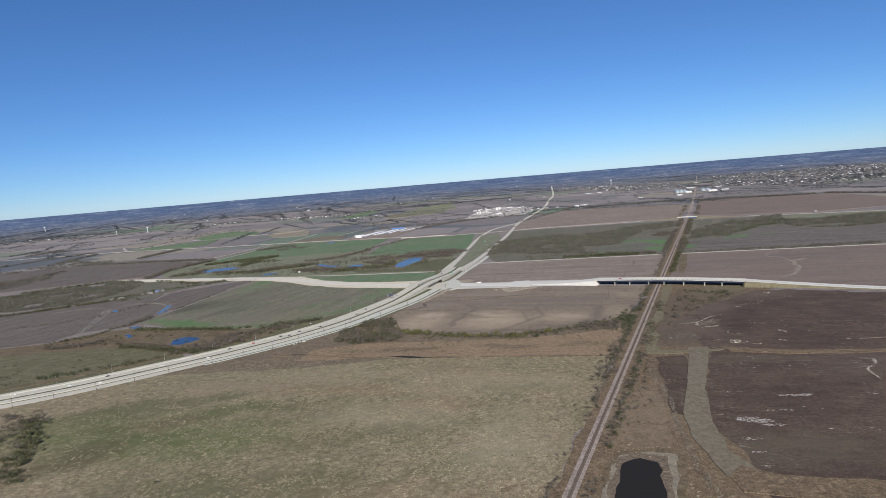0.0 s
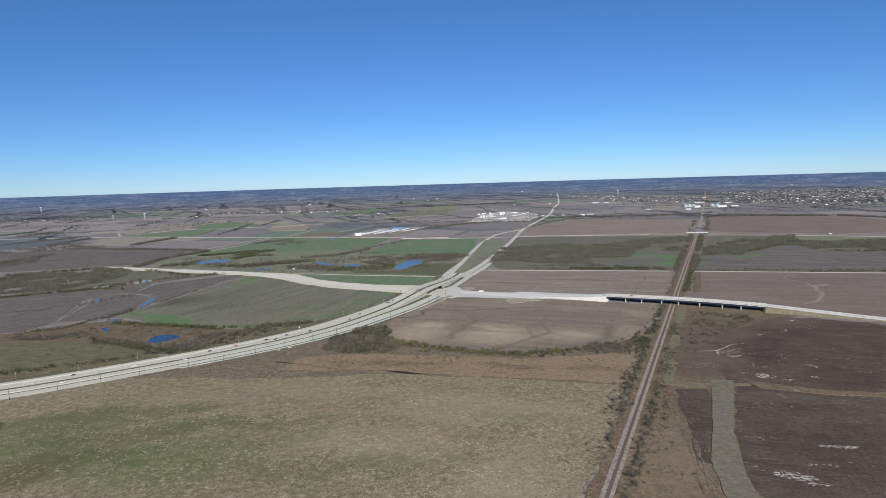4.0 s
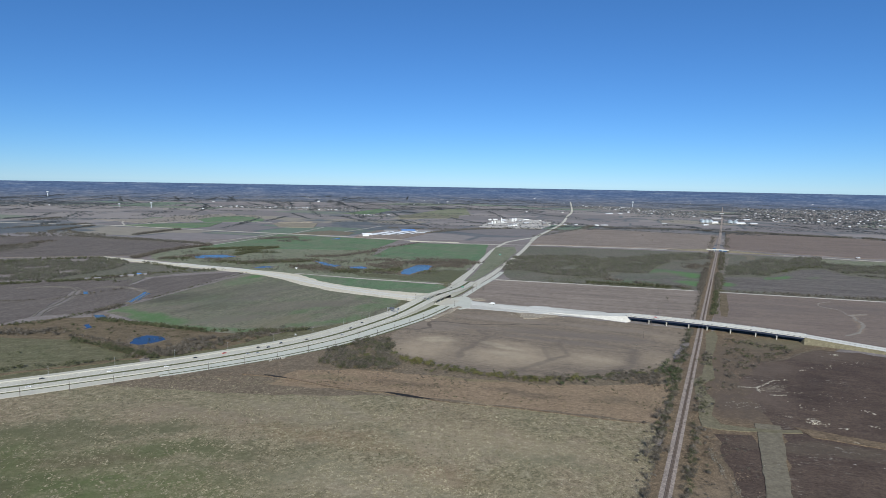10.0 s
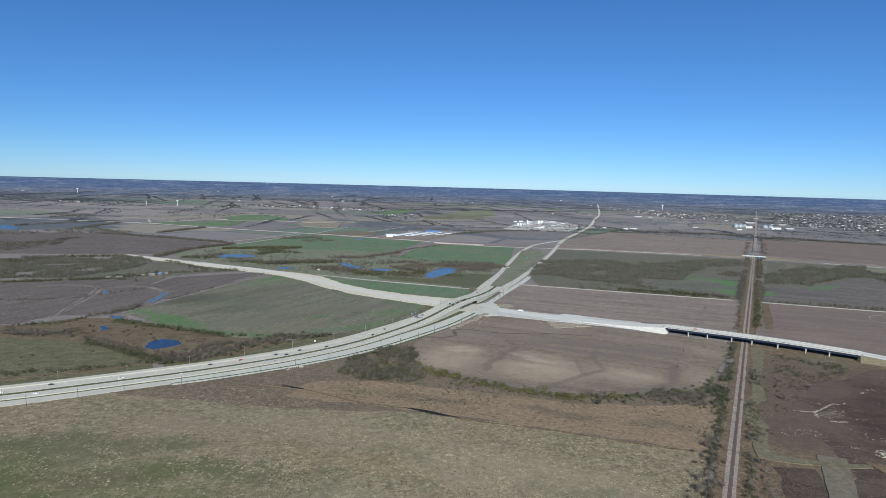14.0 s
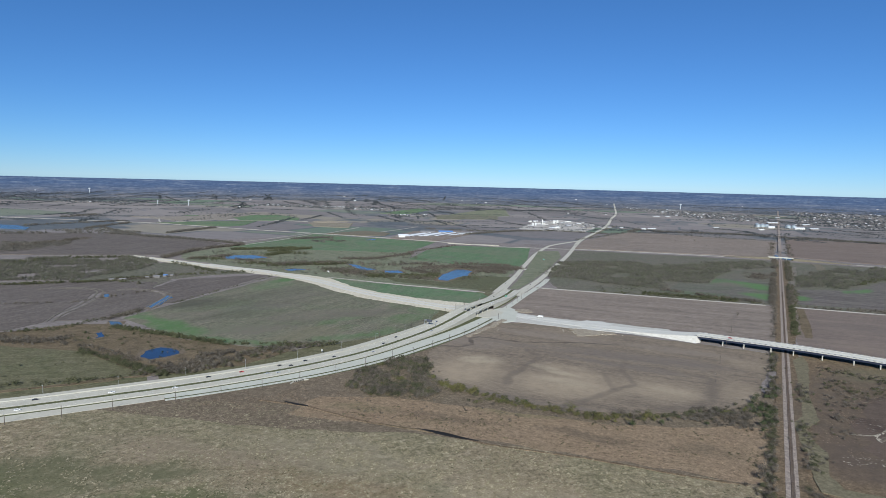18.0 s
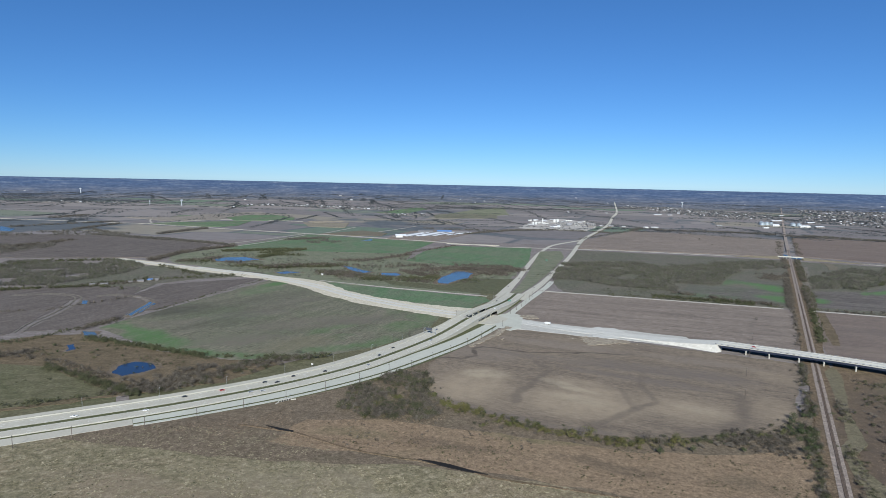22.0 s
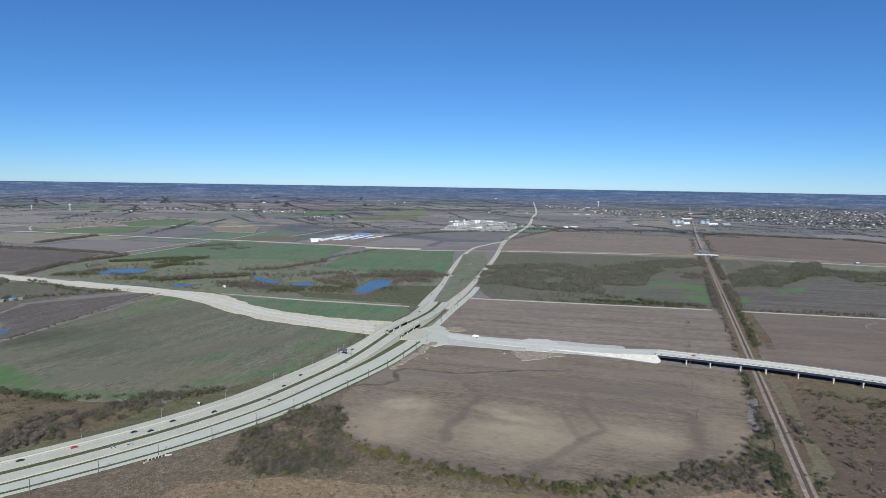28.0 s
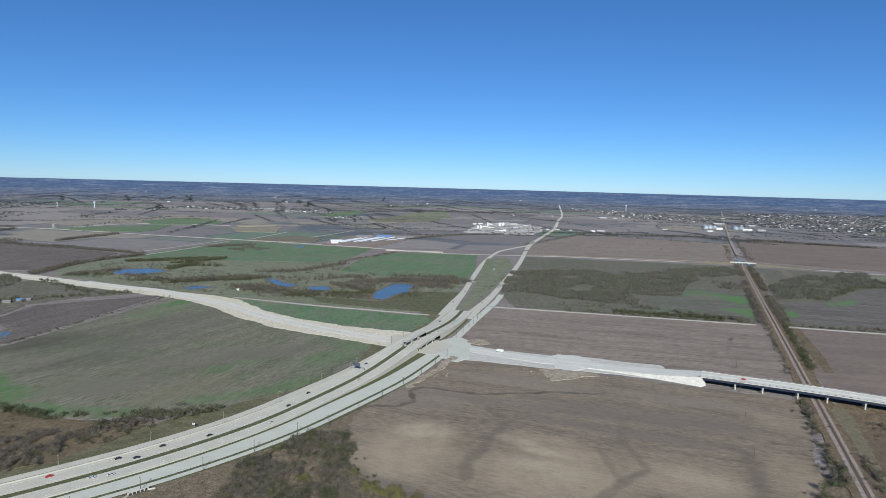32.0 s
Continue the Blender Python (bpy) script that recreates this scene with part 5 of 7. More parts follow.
# ---- country roads ----
LANE = soil("pale_lane", [(0.32, 0.295, 0.258), (0.37, 0.345, 0.305)], [(0.26, 0.24, 0.21), (0.4, 0.375, 0.335)], 0.03, 0.3, streak=0.3, speck=0.25)
for name, pts, w in (("county_road", [(-10, 2222), (110, 2218), (366, 2210), (686, 2160), (810, 2134)], 5), ("county_road", [(920, 2096), (1161, 1978), (1800, 1650), (2300, 1400)], 5),
                     ("farm_lane", [(60, 1440), (191, 1411), (365, 1372), (478, 1346)], 3.2), ("farm_lane", [(496, 1342), (652, 1303), (1100, 1190), (1500, 1080)], 3.0),
                     ("farm_lane", [(-380, 1467), (-316, 1446), (-210, 1410), (-141, 1392), (-36, 1362)], 2.6),
                     ("county_road", [(-2600, 2830), (-1715, 2750), (-1490, 2725), (-1084, 2590), (-733, 2490), (-420, 2395), (-229, 2320), (-10, 2222)], 5),
                     ("farm_lane", [(-860, 2050), (-800, 2220), (-733, 2490)], 3), ("farm_lane", [(-1490, 2725), (-1650, 3050), (-1400, 3250)], 4),
                     ("farm_lane", [(-560, 2440), (-450, 2750), (-380, 3000)], 3), ("farm_lane", [(-800, 2010), (-752, 2190), (-716, 2430)], 3), ("farm_lane", [(-1528, 2693), (-1454, 2897), (-1326, 3114), (-947, 3116)], 6), ("farm_lane", [(-675, 2481), (-626, 2841)], 4)):
    ribbon(name, smooth_line(pts, 25), w, -w, LANE, 0.5 if max(p[1] for p in pts) < 2250 else 1.3, 1, label="narrow pale country road", category="road", kind="structure")


def rail_overbridge():
    """The county road's bridge over the railway."""
    ob = tagged(new("road_bridge"), "small concrete county road bridge over the railway", "bridge")
    line = smooth_line([(826, 2129, 6.6), (857, 2119, 7), (890, 2107, 6.6)], 8)
    ribbon("deck", line, 6, -6, ROAD, 0.3, 1.3).parent = ob
    for off in (5.8, -5.8):
        ribbon("parapet", line, off + 0.2, off - 0.2, WALLS, 1.2, 1).parent = ob
    for k in (0.25, 0.42, 0.6, 0.78):
        i = int(k * (len(line) - 1))
        p, s = line[i], side(line, i)
        bm = bmesh.new()
        box(bm, p.x, p.y, -0.2, 11, 1.2, p.z - 0.8, math.atan2(s.y, s.x))
        part("pier", bm, WALLS, ob)
    for a, b in (((826, 2129, 6.5), (700, 2158, 0)), ((890, 2107, 6.5), (1040, 2040, 0))):
        bank("road_ramp", [Vector(a).lerp(Vector(b), i / 8) for i in range(9)], 4.5, TRACK, label="pale road ramp up to a bridge", category="road", kind="structure")


rail_overbridge()

# ---- trees, bushes and hedges ----
def foliage(name, colours, rough=0.95, leafy=0.2):
    m, nt, b = nodes_of(name)
    g = nt.nodes.new("ShaderNodeNewGeometry")
    drift = node(nt, "ShaderNodeMapRange")
    drift.inputs["From Min"].default_value, drift.inputs["From Max"].default_value = 0.3, 0.7
    nt.links.new(noise_tex(nt, place(nt), 0.22, 3, 0.6), drift.inputs["Value"])
    half = nt.nodes.new("ShaderNodeMath")
    half.operation = "MULTIPLY_ADD"
    half.inputs[1].default_value = 0.3
    nt.links.new(g.outputs["Random Per Island"], half.inputs[0])
    less = nt.nodes.new("ShaderNodeMath")
    less.operation = "MULTIPLY"
    less.inputs[1].default_value = 0.7
    nt.links.new(drift.outputs[0], less.inputs[0])
    nt.links.new(less.outputs[0], half.inputs[2])
    n = len(colours)
    col = ramp(nt, half.outputs[0], [(0.2 + 0.6 * i / (n - 1), c) for i, c in enumerate(colours)])
    wide = noise_tex(nt, place(nt), 0.03, 3)
    col = mix(nt, 0.5, col, ramp(nt, wide, [(0.35, (0.6, 0.58, 0.55)), (0.65, (1.15, 1.1, 1.0))]), "MULTIPLY")
    nt.links.new(col, b.inputs["Base Color"])
    soft, unit = nt.nodes.new("ShaderNodeVectorMath"), nt.nodes.new("ShaderNodeVectorMath")
    soft.operation, unit.operation = "MULTIPLY_ADD", "NORMALIZE"
    soft.inputs[1].default_value, soft.inputs[2].default_value = (0.8, 0.8, 0.8), (0, 0, 0.2)
    nt.links.new(g.outputs["Normal"], soft.inputs[0])
    nt.links.new(soft.outputs[0], unit.inputs[0])
    nt.links.new(unit.outputs[0], b.inputs["Normal"])
    b.inputs["Roughness"].default_value = rough
    b.inputs["Specular IOR Level"].default_value = 0.1
    through_leaf, both = nt.nodes.new("ShaderNodeBsdfTranslucent"), node(nt, "ShaderNodeMixShader", Fac=leafy)
    nt.links.new(col, through_leaf.inputs["Color"])
    nt.links.new(b.outputs[0], both.inputs[1])
    nt.links.new(through_leaf.outputs[0], both.inputs[2])
    nt.links.new(both.outputs[0], nt.nodes["Material Output"].inputs["Surface"])
    return m


BARE = foliage("bare_twigs", [(0.056, 0.05, 0.04), (0.102, 0.091, 0.076), (0.175, 0.157, 0.134)], leafy=0.1)
OLIVE = foliage("olive_leaves", [(0.042, 0.047, 0.026), (0.072, 0.077, 0.042), (0.105, 0.107, 0.064)], leafy=0.1)
EVERGREEN = foliage("evergreen_leaves", [(0.036, 0.05, 0.024), (0.058, 0.076, 0.036), (0.085, 0.1, 0.05)])
GOLDEN = foliage("yellowing_leaves", [(0.085, 0.086, 0.036), (0.125, 0.12, 0.05), (0.15, 0.135, 0.06)])
STRAW = foliage("straw_tufts", [(0.165, 0.147, 0.094), (0.258, 0.23, 0.155), (0.36, 0.322, 0.23)], leafy=0.0)
RUSSET = foliage("russet_stalks", [(0.14, 0.1, 0.07), (0.22, 0.165, 0.118), (0.31, 0.24, 0.178)], leafy=0.0)
WOODS = foliage("wood_crowns", [(0.0682, 0.0739, 0.0522), (0.0968, 0.103, 0.0731), (0.13, 0.132, 0.0986)], leafy=0.1)
GREY_WOODS = foliage("bare_wood_crowns", [(0.0836, 0.0784, 0.0684), (0.114, 0.108, 0.094), (0.15, 0.141, 0.125)], leafy=0.1)
YELLOW_GREEN = foliage("yellow_green_leaves", [(0.075, 0.085, 0.03), (0.11, 0.118, 0.042), (0.14, 0.14, 0.055)])
BARK = paint("bark", (0.1, 0.08, 0.065), 0.95)
rng = np.random.default_rng(7)


def crown_mesh(count, size, flat=0.75, lumps=5, seed=0, lean=0.88, up=0.3):
    """Many small twig and leaf clumps round a few boughs: one unit wide and about as high; verts, triangles."""
    r = np.random.default_rng(seed)
    hubs = r.normal(0, 0.22, (lumps, 3)) * (1, 1, 0.5) + (0, 0, 0.55 * flat)
    hub = hubs[r.integers(0, lumps, count)]
    d = r.normal(size=(count, 3))
    d /= np.linalg.norm(d, axis=1)[:, None]
    c = hub + d * (r.uniform(0.3, 1.0, (count, 1)) ** 0.5) * (0.27, 0.27, 0.24 * flat)
    c[:, 2] = np.maximum(c[:, 2], 0.06)
    tri = r.normal(0, 1, (count, 3, 3))
    out = c - (0, 0, 0.2)
    out = out / np.linalg.norm(out, axis=1)[:, None] + (0, 0, up)
    out /= np.linalg.norm(out, axis=1)[:, None]
    tri -= lean * (tri * out[:, None, :]).sum(2)[:, :, None] * out[:, None, :]
    tri /= np.linalg.norm(tri, axis=2)[:, :, None]
    verts = (c[:, None, :] + tri * size * r.uniform(0.6, 1.2, (count, 1, 1))).reshape(-1, 3)
    verts[:, 2] = np.maximum(verts[:, 2], 0.0)
    tris = np.arange(count * 3).reshape(-1, 3)
    out = verts[tris].mean(1) - (0, 0, 0.25)
    face = np.cross(verts[tris[:, 1]] - verts[tris[:, 0]], verts[tris[:, 2]] - verts[tris[:, 0]])
    back = (face * out).sum(1) < 0
    tris[back] = tris[back][:, ::-1]
    return verts, tris


NEAR_CROWNS = [crown_mesh(420, 0.056, 0.85, 8, s, 0.7) for s in range(6)]
MID_CROWNS = [crown_mesh(60, 0.155, 0.82, 5, 20 + s, 0.75) for s in range(6)]
FAR_CROWNS = [crown_mesh(9, 0.45, 0.8, 4, 40 + s) for s in range(6)]
TUFTS = [crown_mesh(6, 0.36, 0.5, 3, 60 + s, 0.9, 2.5) for s in range(5)]


def lands(xy):
    d = np.hypot(xy[:, 0] - CX, xy[:, 1] - CY)
    far = np.maximum(d, FLAT)
    k = np.where(d > FLAT, (RIM - (RIM - FLAT) ** 2 / (far - FLAT + RIM - FLAT)) / far, 1.0)
    return np.stack([CX + (xy[:, 0] - CX) * k, CY + (xy[:, 1] - CY) * k, EYE_Z * (1 - k)], 1), k


def wet(xy):
    """Which places lie in a pond."""
    out = np.zeros(len(xy), bool)
    for outline, _, _ in PONDS:
        p = np.array(outline, float)
        p = p.mean(0) + (p - p.mean(0)) * 1.12
        a, b = p, np.roll(p, -1, 0)
        cross = (a[None, :, 1] > xy[:, None, 1]) != (b[None, :, 1] > xy[:, None, 1])
        at = (b[None, :, 0] - a[None, :, 0]) * (xy[:, None, 1] - a[None, :, 1]) / (b[None, :, 1] - a[None, :, 1] + 1e-9) + a[None, :, 0]
        out |= (cross & (xy[:, None, 0] < at)).sum(1) % 2 == 1
    return out


CLEAR = np.array([(p.x, p.y) for p in LOW])
CLEAR_EAST = np.array([(p.x, p.y) for i, p in enumerate(LOW) if i >= S0])
CLEAR_CROSS = np.array([(p.x, p.y) for p in CROSS_L + CROSS_R + AFTER])


def on_road(xy):
    """Which places lie on the highway or the new road."""
    near = np.hypot(xy[:, 0] - CX, xy[:, 1] - CY) < 1800
    out = np.zeros(len(xy), bool)
    q = xy[near]
    hit = np.zeros(len(q), bool)
    for pts, reach in ((CLEAR, 36), (CLEAR_EAST, 47), (CLEAR_CROSS, 18)):
        for x, y in pts:
            d = (q[:, 0] - x) ** 2 + (q[:, 1] - y) ** 2 < reach * reach
            if pts is CLEAR_EAST:
                d &= q[:, 0] > x
            hit |= d
    out[near] = hit | (np.abs((q[:, 0] - 66 - 0.4515 * (q[:, 1] - 365)) * DIR.y + 1.0) < 8.5)
    return out


def grove(name, xy, size, shapes, material, label, category="bushes", height=1.0, parent=None):
    """All of a wood, a hedge or a brake in one mesh: size is the width of each plant."""
    keep = ~(wet(xy) | on_road(xy))
    xy, size = xy[keep], size[keep]
    if not len(xy):
        return None
    base, k = lands(xy)
    pick, turn = rng.integers(0, len(shapes), len(xy)), rng.uniform(0, 6.283, len(xy))
    vs, fs, n = [], [], 0
    for s, (v, f) in enumerate(shapes):
        m = pick == s
        if not m.any():
            continue
        c, q, w = np.cos(turn[m])[:, None], np.sin(turn[m])[:, None], (size[m] * k[m])[:, None]
        x = base[m, 0:1] + (c * v[:, 0] - q * v[:, 1]) * w
        y = base[m, 1:2] + (q * v[:, 0] + c * v[:, 1]) * w
        z = base[m, 2:3] + v[:, 2] * w * height
        vs.append(np.stack([x, y, z], 2).reshape(-1, 3))
        fs.append((f[None] + np.arange(m.sum())[:, None, None] * len(v)).reshape(-1, 3) + n)
        n += len(vs[-1])
    v, f = np.concatenate(vs), np.concatenate(fs)
    me = bpy.data.meshes.new(name)
    me.vertices.add(len(v))
    me.vertices.foreach_set("co", v.ravel())
    me.loops.add(f.size)
    me.loops.foreach_set("vertex_index", f.ravel().astype(np.int32))
    me.polygons.add(len(f))
    me.polygons.foreach_set("loop_start", np.arange(0, f.size, 3, dtype=np.int32))
    me.materials.append(material)
    me.update(calc_edges=True)
    ob = new(name, me)
    return tagged(ob, label, category, kind="stuff")


def inside(poly, count, seed=None):
    """Random places inside an outline."""
    p = np.array(poly, float)
    lo, hi = p.min(0), p.max(0)
    out = np.empty((0, 2))
    a, b = p, np.roll(p, -1, 0)
    while len(out) < count:
        q = rng.uniform(lo, hi, (count * 3, 2))
        cross = (a[None, :, 1] > q[:, None, 1]) != (b[None, :, 1] > q[:, None, 1])
        at = (b[None, :, 0] - a[None, :, 0]) * (q[:, None, 1] - a[None, :, 1]) / (b[None, :, 1] - a[None, :, 1] + 1e-9) + a[None, :, 0]
        out = np.concatenate([out, q[(cross & (q[:, None, 0] < at)).sum(1) % 2 == 1]])
    return out[:count]


def clumped(poly, count, spread=0.02, keep=0.5):
    """Places inside an outline, gathered in drifts with gaps."""
    q = inside(poly, int(count / keep))
    w = np.array([noise.noise((x * spread, y * spread, 3.1)) for x, y in q])
    return q[np.argsort(-w)[:count]]


def along(points, every, wide, gaps=0.25):
    """Places along a hedge line, with gaps."""
    out = []
    for a, b in zip(points, points[1:]):
        a, b = np.array(a, float), np.array(b, float)
        n = max(1, int(np.hypot(*(b - a)) / every))
        t = rng.uniform(0, 1, n)[:, None]
        out.append(a + (b - a) * t + rng.normal(0, wide, (n, 2)))
    q = np.concatenate(out)
    w = np.array([noise.noise((x * 0.03, y * 0.03, 9.7)) for x, y in q])
    return q[w > -0.5 + gaps]


def sizes(n, a, b):
    return rng.uniform(0, 1, n) ** 1.6 * (b - a) + a


def wood(name, q, a, b, shapes, material, label, category="bushes", height=1.0):
    grove(name, q, sizes(len(q), a, b), shapes, material, label, category, height)


# woods and thickets of the middle distance
WOOD_MID = [(122, 1705), (158, 1862), (240, 1895), (363, 1925), (398, 1865), (439, 1899), (537, 1859), (591, 1905), (592, 1841), (560, 1770), (520, 1703), (461, 1590), (381, 1580), (333, 1478), (274, 1505), (216, 1528), (172, 1577), (129, 1590), (104, 1580)]
WOOD_NORTH = [(440, 1830), (560, 1960), (780, 2060), (770, 1930), (620, 1830), (520, 1720)]
WOOD_EAST = [(637, 1565), (713, 1727), (804, 1832), (930, 1930), (962, 1885), (1054, 1990), (1133, 2005), (1049, 1869), (1059, 1839), (1107, 1802), (1227, 1819), (1330, 1800), (1200, 1560), (1044, 1562), (996, 1587), (973, 1639), (976, 1741), (902, 1718), (814, 1635), (738, 1570), (704, 1585)]
WOOD_WEST = [(-1330, 1500), (-1180, 1560), (-1100, 1600), (-998, 1575), (-989, 1640), (-940, 1680), (-822, 1582), (-807, 1487), (-823, 1385), (-840, 1310), (-968, 1275), (-1200, 1300), (-1330, 1380)]
SCRUB_BRAKE = [(-167, 800), (-169, 844), (-155, 873), (-125, 905), (-96, 906), (-88, 882), (-90, 846), (-78, 832), (-73, 794), (-87, 779), (-138, 779)]
for name, poly, n, a, b in (("leafless_wood", WOOD_MID, 7000, 4, 9), ("leafless_wood", WOOD_NORTH, 1500, 4, 8.5), ("leafless_wood", WOOD_EAST, 4200, 4, 9), ("leafless_wood", WOOD_WEST, 6500, 4, 8.5)):
    q = clumped(poly, n, 0.012, 0.9)
    wood(name, q[::2], a, b, MID_CROWNS, WOODS, "thin evergreen trees in a leafless wood", "wood")
    wood(name, q[1::2], a, b, MID_CROWNS, GREY_WOODS, "grey-brown leafless winter wood", "wood")
q = clumped(SCRUB_BRAKE, 620, 0.03, 0.8)
for poly, n in (([(-1700, 1700), (-1440, 1880), (-1338, 1905), (-1312, 1990), (-1257, 1800), (-1294, 1650), (-1500, 1600)], 1500), ([(-2000, 2000), (-1662, 2215), (-1591, 2377), (-1313, 2310), (-1300, 2260), (-1600, 2100), (-1900, 1900)], 700)):
    wood("leafless_wood", clumped(poly, n, 0.012, 0.85), 5, 10, MID_CROWNS, GREY_WOODS, "dark leafless wood between brown fields", "wood")
wood("scrub_thicket", q[::3], 3.5, 8.5, NEAR_CROWNS, OLIVE, "olive-green bushes in a roadside thicket")
wood("scrub_thicket", np.concatenate([q[1::3], q[2::3]]), 3.5, 8.5, NEAR_CROWNS, BARE, "grey leafless bushes in a roadside thicket")
wood("scrub_thicket", inside(SCRUB_BRAKE, 70), 6, 10, NEAR_CROWNS, BARE, "taller grey leafless bushes in a roadside thicket", height=1.1)
wood("scrub_thicket", inside(SCRUB_BRAKE, 40), 6, 10, NEAR_CROWNS, OLIVE, "taller olive bushes in a roadside thicket", height=1.1)
wood("dark_brush", inside([(170, 792), (194, 796), (222, 782), (208, 745), (174, 753), (151, 765)], 340), 1.8, 5, NEAR_CROWNS, BARE, "dark leafless brush between field and reeds")
q = clumped(SCRUB_BRAKE, 40, 0.03, 0.3)
wood("golden_bushes", q, 3, 6, NEAR_CROWNS, GOLDEN, "yellowing bushes in a roadside thicket")

